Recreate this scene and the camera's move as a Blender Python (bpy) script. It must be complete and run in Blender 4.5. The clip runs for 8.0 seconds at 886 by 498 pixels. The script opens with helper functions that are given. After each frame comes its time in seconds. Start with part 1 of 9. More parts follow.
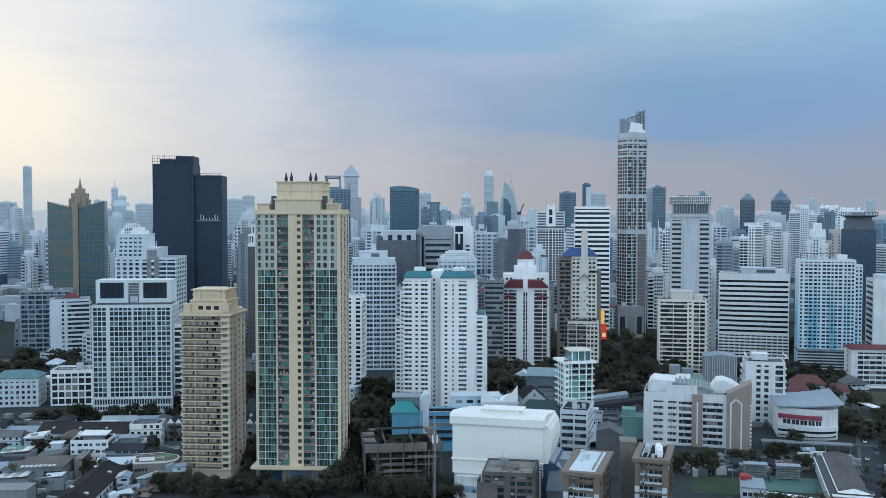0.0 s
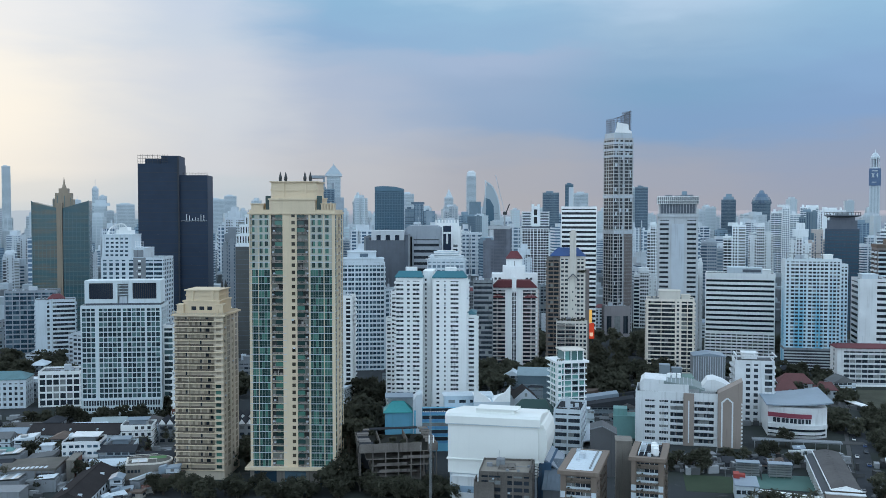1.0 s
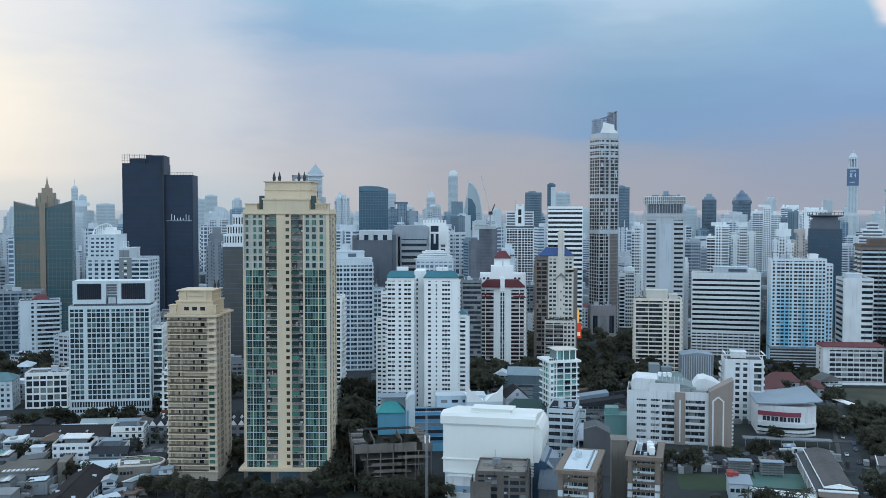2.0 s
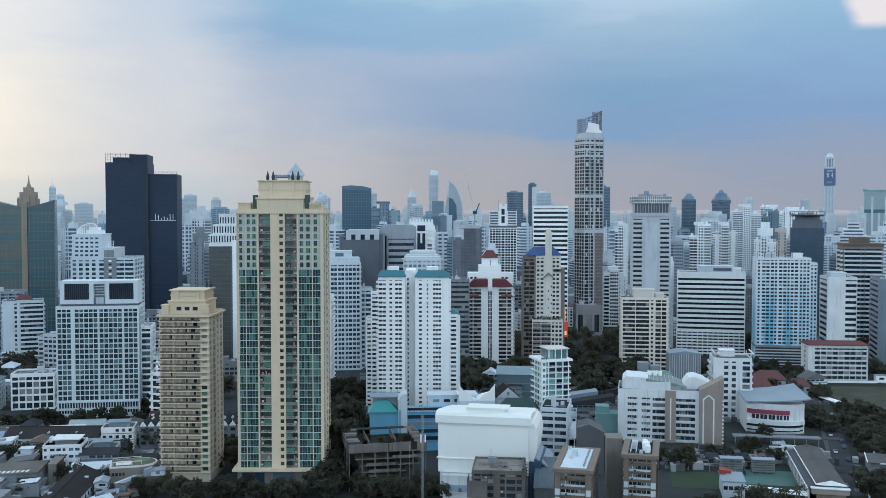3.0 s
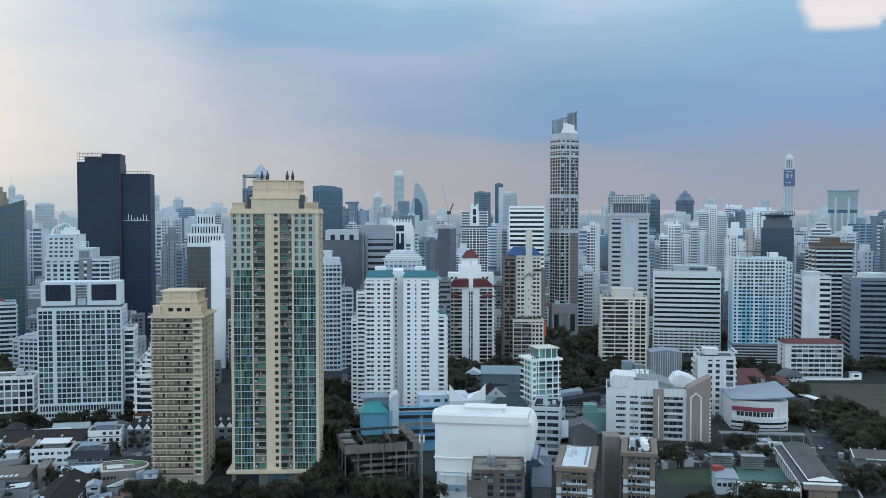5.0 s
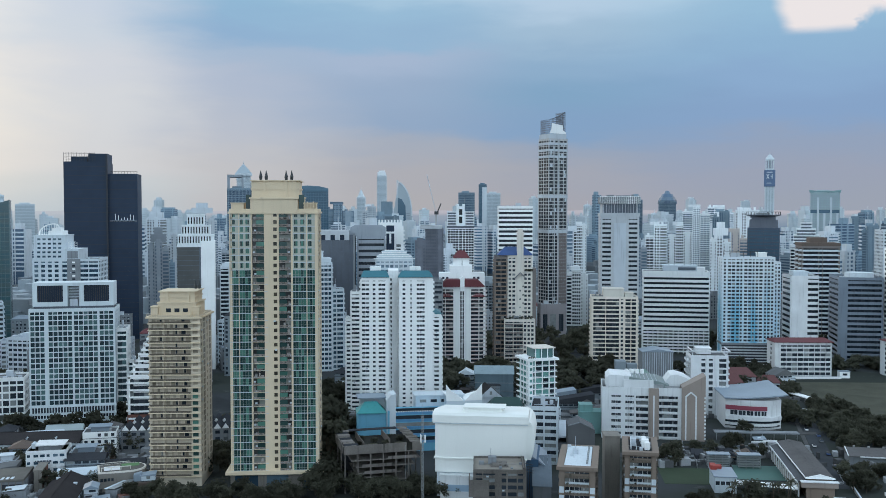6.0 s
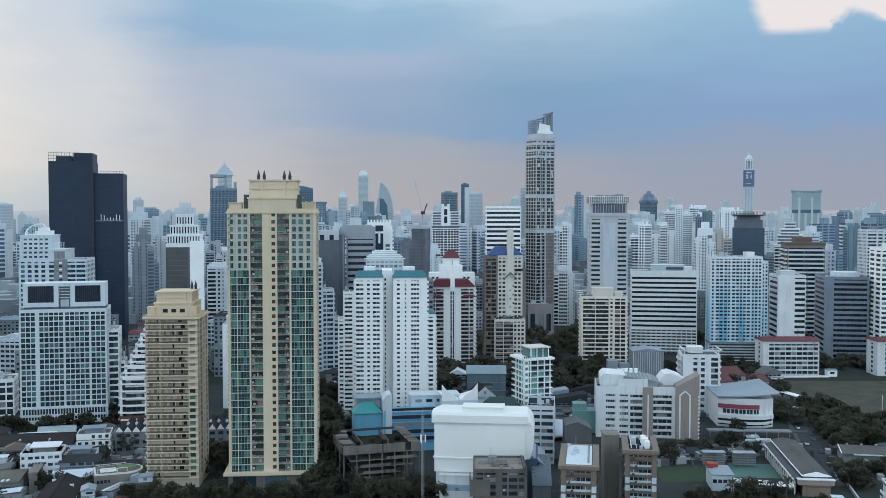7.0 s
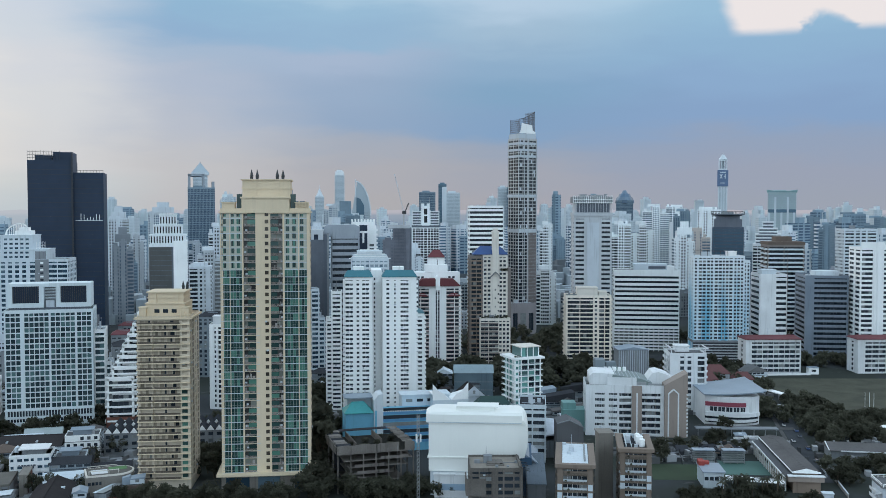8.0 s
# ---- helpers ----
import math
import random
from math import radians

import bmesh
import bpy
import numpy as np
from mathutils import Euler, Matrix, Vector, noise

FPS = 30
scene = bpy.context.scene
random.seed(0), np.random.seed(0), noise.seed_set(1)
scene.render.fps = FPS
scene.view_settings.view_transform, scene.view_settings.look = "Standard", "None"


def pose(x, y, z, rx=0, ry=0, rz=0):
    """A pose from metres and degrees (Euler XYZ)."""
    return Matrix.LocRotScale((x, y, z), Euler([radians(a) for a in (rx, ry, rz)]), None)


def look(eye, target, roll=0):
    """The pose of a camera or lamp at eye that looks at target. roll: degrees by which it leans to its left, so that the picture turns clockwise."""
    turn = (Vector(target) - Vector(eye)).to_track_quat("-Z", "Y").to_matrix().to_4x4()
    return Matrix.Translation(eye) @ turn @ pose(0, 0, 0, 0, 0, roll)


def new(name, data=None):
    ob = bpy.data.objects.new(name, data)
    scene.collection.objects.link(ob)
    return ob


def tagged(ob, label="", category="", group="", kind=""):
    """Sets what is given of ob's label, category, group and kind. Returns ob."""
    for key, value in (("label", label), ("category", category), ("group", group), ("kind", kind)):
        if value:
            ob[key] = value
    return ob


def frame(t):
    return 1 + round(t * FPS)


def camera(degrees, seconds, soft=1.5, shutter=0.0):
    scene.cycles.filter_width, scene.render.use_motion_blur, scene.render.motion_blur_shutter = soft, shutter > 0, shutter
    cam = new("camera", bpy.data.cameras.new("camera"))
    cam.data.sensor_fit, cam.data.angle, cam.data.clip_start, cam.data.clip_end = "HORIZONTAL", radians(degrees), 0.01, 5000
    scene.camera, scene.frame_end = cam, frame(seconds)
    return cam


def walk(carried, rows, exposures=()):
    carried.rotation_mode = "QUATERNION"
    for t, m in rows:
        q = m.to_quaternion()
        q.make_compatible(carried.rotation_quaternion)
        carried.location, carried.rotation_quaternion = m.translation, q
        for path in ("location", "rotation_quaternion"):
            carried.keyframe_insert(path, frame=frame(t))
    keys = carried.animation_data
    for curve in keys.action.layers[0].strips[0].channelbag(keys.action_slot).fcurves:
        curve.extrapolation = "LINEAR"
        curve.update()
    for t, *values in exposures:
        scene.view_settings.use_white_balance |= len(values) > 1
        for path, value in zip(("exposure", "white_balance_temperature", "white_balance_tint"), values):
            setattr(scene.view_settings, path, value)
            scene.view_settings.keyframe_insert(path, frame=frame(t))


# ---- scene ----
cam = camera(49.1, 8.0, soft=0.75)
PATH = [
    (0, (1.833, -1.52, 117.574), (1.823, 0.478, 117.493), 0.0),
    (0.5, (-1.146, -1.747, 117.596), (-1.136, 0.251, 117.515), -0.0),
    (1, (-4.161, -1.692, 117.555), (-4.131, 0.307, 117.474), -0.0),
    (1.5, (-7.215, -1.527, 117.604), (-7.165, 0.471, 117.523), -0.0),
    (3, (-17.063, -1.074, 117.436), (-16.947, 0.921, 117.354), -0.0),
    (3.5, (-20.482, -0.813, 117.409), (-20.346, 1.18, 117.327), -0.0),
    (4, (-24.022, -0.603, 117.354), (-23.867, 1.389, 117.272), -0.0),
    (4.5, (-27.768, -0.318, 117.322), (-27.592, 1.672, 117.24), -0.0),
    (6, (-39.636, 0.88, 117.242), (-39.399, 2.864, 117.161), 0.0),
    (6.5, (-43.673, 1.327, 117.217), (-43.415, 3.308, 117.135), 0.0),
    (7, (-47.754, 1.886, 117.156), (-47.474, 3.865, 117.075), 0.0),
    (7.5, (-51.905, 2.242, 117.115), (-51.6, 4.217, 117.033), 0.0),
    (8, (-55.961, 2.854, 117.216), (-55.628, 4.824, 117.134), 0.0),
]
walk(cam, [(t, look(eye, target, roll)) for t, eye, target, roll in PATH],
     exposures=[(0, 0.0, 6420, 10), (4, 0.0, 6560, 10), (8, 0.0, 6720, 10)])

# ---- world, sun, exposure ----
SUN_AZ, SUN_EL = -34.0, 14.0          # degrees from +y to the right, and above the horizon
world = bpy.data.worlds.new("overcast_evening")
scene.world = world
world.use_nodes = True


class Net:
    """A small helper to write shader nodes."""

    def __init__(self, tree):
        self.tree = tree
        tree.nodes.clear()

    def put(self, kind, inputs=(), **settings):
        n = self.tree.nodes.new(kind)
        if "operation" in settings:
            n.operation = settings["operation"]
        if "clamp" in settings:
            n.use_clamp = settings["clamp"]
        if "blend" in settings:
            n.data_type, n.blend_type = "RGBA", settings["blend"]
        if "easing" in settings:
            n.interpolation_type = settings["easing"]
        for k, v in dict(inputs).items():
            if isinstance(v, bpy.types.NodeSocket):
                self.tree.links.new(v, n.inputs[k])
            else:
                n.inputs[k].default_value = v
        return n

    def math(self, op, a, b=0.0, c=0.0, clamp=False):
        return self.put("ShaderNodeMath", {0: a, 1: b, 2: c}, operation=op, clamp=clamp).outputs[0]

    def mix(self, f, a, b, blend="MIX"):
        n = self.put("ShaderNodeMix", {0: f}, blend=blend)
        for i, v in ((6, a), (7, b)):
            if isinstance(v, bpy.types.NodeSocket):
                self.tree.links.new(v, n.inputs[i])
            else:
                n.inputs[i].default_value = (*v, 1)
        return n.outputs[2]

    def ramp(self, f, stops):
        n = self.put("ShaderNodeValToRGB", {0: f})
        n.color_ramp.interpolation = "EASE"
        e = n.color_ramp.elements
        while len(e) < len(stops):
            e.new(0.5)
        for k, (p, c) in zip(e, stops):
            k.position, k.color = p, (*c, 1)
        return n.outputs[0]

    def noise(self, v, scale, detail=4.0, rough=0.55, distort=0.0):
        return self.put("ShaderNodeTexNoise", {"Vector": v, "Scale": scale, "Detail": detail, "Roughness": rough, "Distortion": distort}).outputs[0]

    def step(self, v, lo, hi):
        n = self.put("ShaderNodeMapRange", {0: v, 1: lo, 2: hi, 3: 0.0, 4: 1.0}, easing="SMOOTHSTEP")
        return n.outputs[0]

    def scaled(self, v, s):
        return self.put("ShaderNodeMapping", {"Vector": v, "Scale": s}).outputs[0]


def srgb(r, g, b):
    return tuple((c / 255 / 12.92) if c / 255 <= 0.04045 else ((c / 255 + 0.055) / 1.055) ** 2.4 for c in (r, g, b))


def make_sky():
    n = Net(world.node_tree)
    way = n.put("ShaderNodeTexCoord").outputs["Generated"]
    xyz = n.put("ShaderNodeSeparateXYZ", {0: way})
    x, y, z = xyz.outputs
    az = n.math("MULTIPLY", n.math("ARCTAN2", x, y), 180 / math.pi)
    el = n.math("MULTIPLY", n.math("ARCSINE", z), 180 / math.pi)
    # slow cloud forms, drawn out level
    soft = n.noise(n.scaled(way, (3.0, 3.0, 11.0)), 1.5, 4, 0.5, 0.3)
    fine = n.noise(n.scaled(way, (6.0, 6.0, 26.0)), 2.2, 5, 0.55, 0.2)
    wob = n.math("ADD", n.math("MULTIPLY", n.math("SUBTRACT", soft, 0.5), 4.0), n.math("MULTIPLY", n.math("SUBTRACT", fine, 0.5), 1.8))
    e = n.math("ADD", el, n.math("MULTIPLY", wob, 0.72))
    turn = n.math("ADD", az, n.math("MULTIPLY", wob, 1.6))
    e01 = n.math("DIVIDE", e, 14.0, clamp=True)
    # the cloud deck by bearing, from the glow beside the sun to the blue rain cloud; each from the horizon up
    deck = (
        (-24, ((0, 208, 214, 216), (0.07, 220, 221, 218), (0.17, 240, 235, 225), (0.36, 247, 241, 229), (0.57, 245, 241, 232), (0.75, 232, 234, 236), (0.86, 222, 230, 238), (1, 220, 230, 240))),
        (-13, ((0, 189, 201, 210), (0.07, 197, 206, 213), (0.17, 207, 211, 217), (0.41, 208, 214, 222), (0.57, 206, 213, 224), (0.71, 200, 212, 226), (0.82, 198, 211, 228), (0.9, 182, 206, 228), (1, 190, 212, 232))),
        (-5, ((0, 188, 190, 196), (0.17, 190, 193, 200), (0.36, 180, 190, 207), (0.53, 172, 187, 210), (0.64, 162, 185, 212), (0.74, 141, 177, 212), (0.86, 142, 184, 216), (1, 165, 202, 228))),
        (5, ((0, 173, 174, 181), (0.17, 171, 174, 184), (0.27, 163, 173, 190), (0.36, 144, 169, 200), (0.53, 150, 174, 204), (0.66, 164, 184, 212), (0.72, 146, 182, 214), (0.82, 150, 188, 218), (0.9, 172, 204, 228), (1, 185, 212, 232))),
        (14, ((0, 166, 168, 179), (0.14, 162, 168, 183), (0.25, 152, 166, 188), (0.34, 130, 163, 200), (0.5, 128, 166, 200), (0.62, 140, 174, 206), (0.75, 160, 190, 216), (0.86, 180, 206, 230), (1, 188, 212, 234))),
        (25, ((0, 156, 165, 182), (0.14, 154, 164, 185), (0.27, 147, 164, 191), (0.38, 134, 165, 204), (0.53, 138, 172, 210), (0.66, 142, 180, 214), (0.8, 150, 190, 220), (0.9, 172, 206, 230), (1, 184, 212, 234))),
    )
    seen, before = None, 0
    for bearing, stops in deck:
        c = n.ramp(e01, [(p, srgb(r, g, b)) for p, r, g, b in stops])
        seen = c if seen is None else n.mix(n.step(turn, before, bearing), seen, c)
        before = bearing
    # a lit break in the cloud, high over the far right, with a level foot and one dark billow in it
    low = n.math("ADD", el, n.math("MULTIPLY", wob, 0.18))
    rim = n.math("ADD", n.math("ADD", az, n.math("MULTIPLY", wob, 0.5)), n.math("MULTIPLY", n.math("SUBTRACT", el, 10.2), 0.45))
    gap_a = n.math("MULTIPLY", n.step(rim, 25.6, 26.7), n.step(low, 9.5, 10.1))
    puff = n.noise(n.scaled(way, (26.0, 26.0, 44.0)), 1.0, 3, 0.6, 0.5)
    du, dv = n.math("ADD", n.math("DIVIDE", n.math("SUBTRACT", rim, 30.9), 1.5), n.math("MULTIPLY", n.math("SUBTRACT", puff, 0.5), 1.6)), n.math("DIVIDE", n.math("SUBTRACT", low, n.math("ADD", 8.9, n.math("MULTIPLY", puff, 1.0))), 1.35)
    billow = n.step(n.math("ADD", n.math("MULTIPLY", du, du), n.math("MULTIPLY", dv, dv)), 0.5, 1.3)
    seen = n.mix(n.math("MULTIPLY", n.math("MULTIPLY", gap_a, billow), 0.92), seen, srgb(242, 235, 236))
    # the open, brighter sky overhead and behind
    back = n.math("MULTIPLY", n.step(n.math("ABSOLUTE", az), 60.0, 130.0), 1.0)
    high = n.step(el, 16.0, 45.0)
    far = n.math("MAXIMUM", back, high)
    seen = n.mix(far, seen, n.ramp(n.math("DIVIDE", el, 90.0, clamp=True), [(0.0, (1.08, 1.36, 1.62)), (0.35, (1.04, 1.34, 1.62)), (0.75, (0.56, 0.76, 0.98)), (1.0, (0.50, 0.70, 0.92))]))
    seen = n.mix(n.step(el, -0.5, -4.0), seen, (0.20, 0.22, 0.25))
    sky = n.put("ShaderNodeTexSky")
    sky.sky_type, sky.sun_disc, sky.sun_elevation, sky.sun_rotation, sky.dust_density = "NISHITA", False, radians(SUN_EL), radians(SUN_AZ), 3.0
    a = n.put("ShaderNodeBackground", {0: sky.outputs[0], 1: 0.05})
    b = n.put("ShaderNodeBackground", {0: seen, 1: 1.0})
    both = n.put("ShaderNodeMixShader", {0: 0.97, 1: a.outputs[0], 2: b.outputs[0]})
    n.put("ShaderNodeOutputWorld", {0: both.outputs[0]})


make_sky()
sun_data = bpy.data.lights.new("sun", "SUN")
sun_data.energy, sun_data.angle, sun_data.color = 0.5, radians(15), (1.0, 0.9, 0.78)
sun = new("sun", sun_data)
sun.matrix_world = look((0, 0, 300), (-300 * math.sin(radians(SUN_AZ)), -300 * math.cos(radians(SUN_AZ)), 300 - 300 * math.tan(radians(SUN_EL))))

# ---- materials ----


def surface(name, colour, rough=0.75, stain=0.25, streak=0.2, grain=0.08, metal=0.0, per="", spread=0.0, scale=1.0, spec=0.4):
    """A weathered solid surface: patches, rain streaks and fine grain in world space."""
    m = bpy.data.materials.new(name)
    m.use_nodes = True
    n = Net(m.node_tree)
    p = n.put("ShaderNodeNewGeometry").outputs["Position"]
    v = n.noise(p, 0.09 * scale, 4)
    s = n.noise(n.scaled(p, (0.7 * scale, 0.7 * scale, 0.035 * scale)), 1.0, 5, 0.6)
    g = n.noise(p, 2.5 * scale, 3)
    val = n.math("ADD", 1.0, n.math("MULTIPLY", n.math("SUBTRACT", v, 0.5), stain * 2))
    val = n.math("SUBTRACT", val, n.math("MULTIPLY", n.step(s, 0.52, 0.78), streak))
    val = n.math("ADD", val, n.math("MULTIPLY", n.math("SUBTRACT", g, 0.5), grain * 2))
    if per:
        r = n.put("ShaderNodeObjectInfo").outputs["Random"] if per == "piece" else n.put("ShaderNodeNewGeometry").outputs["Random Per Island"]
        val = n.math("MULTIPLY", val, n.math("ADD", 1 - spread, n.math("MULTIPLY", r, 2 * spread)))
    c = n.mix(1.0, colour, n.put("ShaderNodeCombineColor", {0: val, 1: val, 2: val}).outputs[0], "MULTIPLY")
    bump = n.put("ShaderNodeBump", {"Height": g, "Strength": 0.25, "Distance": 0.05})
    b = n.put("ShaderNodeBsdfPrincipled", {"Base Color": c, "Roughness": rough, "Metallic": metal, "Specular IOR Level": spec, "Normal": bump.outputs[0]})
    n.put("ShaderNodeOutputMaterial", {0: b.outputs[0]})
    return m


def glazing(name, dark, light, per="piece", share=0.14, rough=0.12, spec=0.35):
    """Window glass whose dark colour stands in for unlit rooms, some panes with drawn curtains; each pane differs."""
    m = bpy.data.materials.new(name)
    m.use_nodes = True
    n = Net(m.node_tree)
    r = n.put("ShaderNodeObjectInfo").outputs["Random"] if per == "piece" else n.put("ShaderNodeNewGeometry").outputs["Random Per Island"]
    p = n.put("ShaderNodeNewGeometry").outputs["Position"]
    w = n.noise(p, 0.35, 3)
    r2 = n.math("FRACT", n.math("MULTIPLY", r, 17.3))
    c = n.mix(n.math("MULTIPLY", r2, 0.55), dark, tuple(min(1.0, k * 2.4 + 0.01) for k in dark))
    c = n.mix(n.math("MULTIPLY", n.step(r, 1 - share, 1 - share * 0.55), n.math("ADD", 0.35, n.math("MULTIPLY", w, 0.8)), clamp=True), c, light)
    b = n.put("ShaderNodeBsdfPrincipled", {"Base Color": c, "Roughness": rough, "Specular IOR Level": spec, "IOR": 1.5})
    n.put("ShaderNodeOutputMaterial", {0: b.outputs[0]})
    return m


def glow(name, colour, strength):
    m = bpy.data.materials.new(name)
    m.use_nodes = True
    n = Net(m.node_tree)
    e = n.put("ShaderNodeEmission", {0: (*colour, 1), 1: strength})
    n.put("ShaderNodeOutputMaterial", {0: e.outputs[0]})
    return m


CREAM = surface("cream_render", (0.67, 0.55, 0.395), 0.8, 0.12, 0.15)
SAND = surface("sand_render", (0.585, 0.51, 0.41), 0.8, 0.15, 0.2)
BAYWALL = surface("grey_green_bay_wall", (0.43, 0.435, 0.375), 0.8, 0.15, 0.25)
MULL = surface("grey_green_frame", (0.25, 0.30, 0.29), 0.6, 0.2, 0.1)
RAIL = surface("dark_rail", (0.13, 0.11, 0.09), 0.7, 0.2, 0.1)
WHITE = surface("white_paint", (0.87, 0.89, 0.89), 0.7, 0.10, 0.12)
COOLW = surface("cool_white_paint", (0.58, 0.65, 0.70), 0.7, 0.15, 0.25)
PALE = surface("pale_grey_paint", (0.50, 0.55, 0.60), 0.75, 0.15, 0.25)
IVORY = surface("ivory_paint", (0.66, 0.62, 0.56), 0.75, 0.15, 0.3)
GRIDW = surface("blue_white_paint", (0.60, 0.675, 0.71), 0.7, 0.12, 0.2)
HALLW = surface("clean_white_paint", (0.81, 0.825, 0.795), 0.6, 0.05, 0.03, 0.03)
GREY = surface("grey_concrete", (0.22, 0.24, 0.26), 0.85, 0.25, 0.35)
DARKGREY = surface("dark_grey_cladding_and_core", (0.10, 0.12, 0.15), 0.5, 0.2, 0.2)
BROWN = surface("brown_render", (0.26, 0.20, 0.16), 0.8, 0.2, 0.3)
APTBROWN = surface("apartment_brown", (0.205, 0.162, 0.132), 0.8, 0.15, 0.25)
HOUSEW = surface("dull_house_wall", (0.21, 0.25, 0.28), 0.85, 0.25, 0.3)
RUST = surface("rusty_roof_sheet", (0.115, 0.085, 0.07), 0.8, 0.4, 0.2, 0.2)
TAUPE = surface("taupe_render", (0.30, 0.25, 0.22), 0.8, 0.15, 0.3)
BLACK = surface("black_cladding", (0.021, 0.037, 0.068), 0.45, 0.25, 0.0, 0.05, spec=0.26)
BLACKBAND = surface("black_joint_and_recess", (0.030, 0.034, 0.043), 0.5, 0.2, 0.0)
RAWCONC = surface("raw_concrete", (0.15, 0.136, 0.124), 0.95, 0.6, 0.9, 0.4, per="piece", spread=0.13)
ROOFC = surface("roof_concrete", (0.15, 0.155, 0.16), 0.95, 0.4, 0.0, 0.2, spec=0.0)
REDROOF = surface("red_roof_tile", (0.135, 0.034, 0.040), 0.7, 0.25, 0.15, 0.2)
TEALROOF = surface("teal_roof_tile", (0.022, 0.145, 0.185), 0.5, 0.25, 0.1, 0.15)
BLUEROOF = surface("blue_roof_tile", (0.02, 0.065, 0.20), 0.5, 0.2, 0.1, 0.15)
GREYROOF = surface("grey_sheet_roof", (0.24, 0.30, 0.36), 0.45, 0.2, 0.1, 0.1, spec=0.5)
BROWNROOF = surface("brown_tile_roof", (0.048, 0.044, 0.045), 0.9, 0.35, 0.1, 0.25, spec=0.0)
BRICK = surface("red_brick_wall", (0.15, 0.065, 0.05), 0.9, 0.3, 0.2, 0.2)
DARKROOF = surface("dark_sheet_roof", (0.050, 0.053, 0.060), 0.9, 0.3, 0.15, 0.2, spec=0.0)
TURQ = surface("turquoise_paint", (0.045, 0.29, 0.30), 0.6, 0.15, 0.2)
SKYBLUE = surface("sky_blue_paint", (0.15, 0.43, 0.60), 0.6, 0.15, 0.2)
STEEL = surface("galvanised_steel", (0.35, 0.37, 0.38), 0.5, 0.2, 0.1, metal=0.6)
DARKSTEEL = surface("dark_steel", (0.05, 0.055, 0.06), 0.5, 0.2, 0.1, metal=0.3)
CRIMSON = surface("crimson_fascia", (0.27, 0.055, 0.085), 0.6, 0.15, 0.15)
GLASS = glazing("window_glass", (0.024, 0.031, 0.040), (0.30, 0.32, 0.32))
GLASSJ = glazing("window_glass_many", (0.024, 0.031, 0.040), (0.30, 0.32, 0.32), per="island")
TEALG = glazing("teal_glass", (0.018, 0.040, 0.038), (0.10, 0.25, 0.195), share=0.38, rough=0.1)
TEALGJ = glazing("teal_glass_many", (0.018, 0.040, 0.038), (0.10, 0.25, 0.195), per="island", share=0.38, rough=0.1)
BLUEG = glazing("blue_glass", (0.022, 0.045, 0.068), (0.14, 0.21, 0.26), share=0.3, rough=0.1)
BLUEGJ = glazing("blue_glass_many", (0.022, 0.045, 0.068), (0.14, 0.21, 0.26), per="island", share=0.3, rough=0.1)
# air haze is put into these distant colours: paler and bluer than near ones
FARG = glazing("hazed_glass", (0.10, 0.145, 0.19), (0.30, 0.37, 0.42), per="island", share=0.4, rough=0.25)
FARDK = glazing("hazed_dark_glass", (0.06, 0.10, 0.15), (0.16, 0.23, 0.30), per="island", share=0.3, rough=0.25)
FARW = surface("hazed_white_wall", (0.57, 0.62, 0.66), 0.8, 0.2, 0.3, per="piece", spread=0.2)
FARB = surface("hazed_blue_wall", (0.20, 0.28, 0.34), 0.8, 0.2, 0.3, per="piece", spread=0.3)
FARP = surface("hazed_grey_wall", (0.32, 0.36, 0.40), 0.8, 0.2, 0.3, per="piece", spread=0.25)
CURTAIN = glazing("curtained_glass", (0.20, 0.17, 0.135), (0.50, 0.43, 0.34), share=0.75)
CURTAINJ = glazing("curtained_glass_many", (0.20, 0.17, 0.135), (0.50, 0.43, 0.34), per="island", share=0.75)
BROWNG = glazing("brown_stair_glass", (0.035, 0.028, 0.022), (0.09, 0.07, 0.05), share=0.3)
DARKG = glazing("ribbon_glass", (0.012, 0.016, 0.022), (0.03, 0.037, 0.046), share=0.3)
DARKGJ = glazing("ribbon_glass_many", (0.012, 0.016, 0.022), (0.03, 0.037, 0.046), per="island", share=0.3)
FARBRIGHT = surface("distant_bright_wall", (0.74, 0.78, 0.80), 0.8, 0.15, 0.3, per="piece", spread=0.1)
# palest pair, haze mixed into the colour for the farthest towers
HAZEG = glazing("far_hazed_glass", (0.34, 0.40, 0.44), (0.48, 0.54, 0.58), per="island", share=0.4, rough=0.4)
HAZEW = surface("far_hazed_wall", (0.56, 0.62, 0.66), 0.85, 0.08, 0.05)
SLIMW = surface("grey_tower_wall", (0.47, 0.475, 0.48), 0.85, 0.2, 0.3)
DIMG = glazing("dim_balcony_glass", (0.034, 0.036, 0.036), (0.27, 0.29, 0.26), share=0.5)
DIMGJ = glazing("dim_balcony_glass_many", (0.034, 0.036, 0.036), (0.27, 0.29, 0.26), per="island", share=0.5)
BLUEGREY = surface("blue_grey_stone", (0.30, 0.335, 0.375), 0.8, 0.2, 0.3)
SHEDROOF = surface("grey_brown_sheet_roof", (0.125, 0.12, 0.12), 0.9, 0.3, 0.15, 0.2, spec=0.0)
LIFTC = surface("weathered_render", (0.20, 0.185, 0.165), 0.9, 0.3, 0.4, 0.2)
ROOFSLAB = surface("pale_roof_slab", (0.15, 0.142, 0.13), 0.95, 0.4, 0.0, 0.2, spec=0.0)
SANDSLAB = surface("sandy_roof_slab", (0.27, 0.245, 0.215), 0.95, 0.5, 0.0, 0.2, spec=0.0)
SCHOOLW = surface("chalky_white_paint", (0.66, 0.68, 0.69), 0.8, 0.2, 0.3)
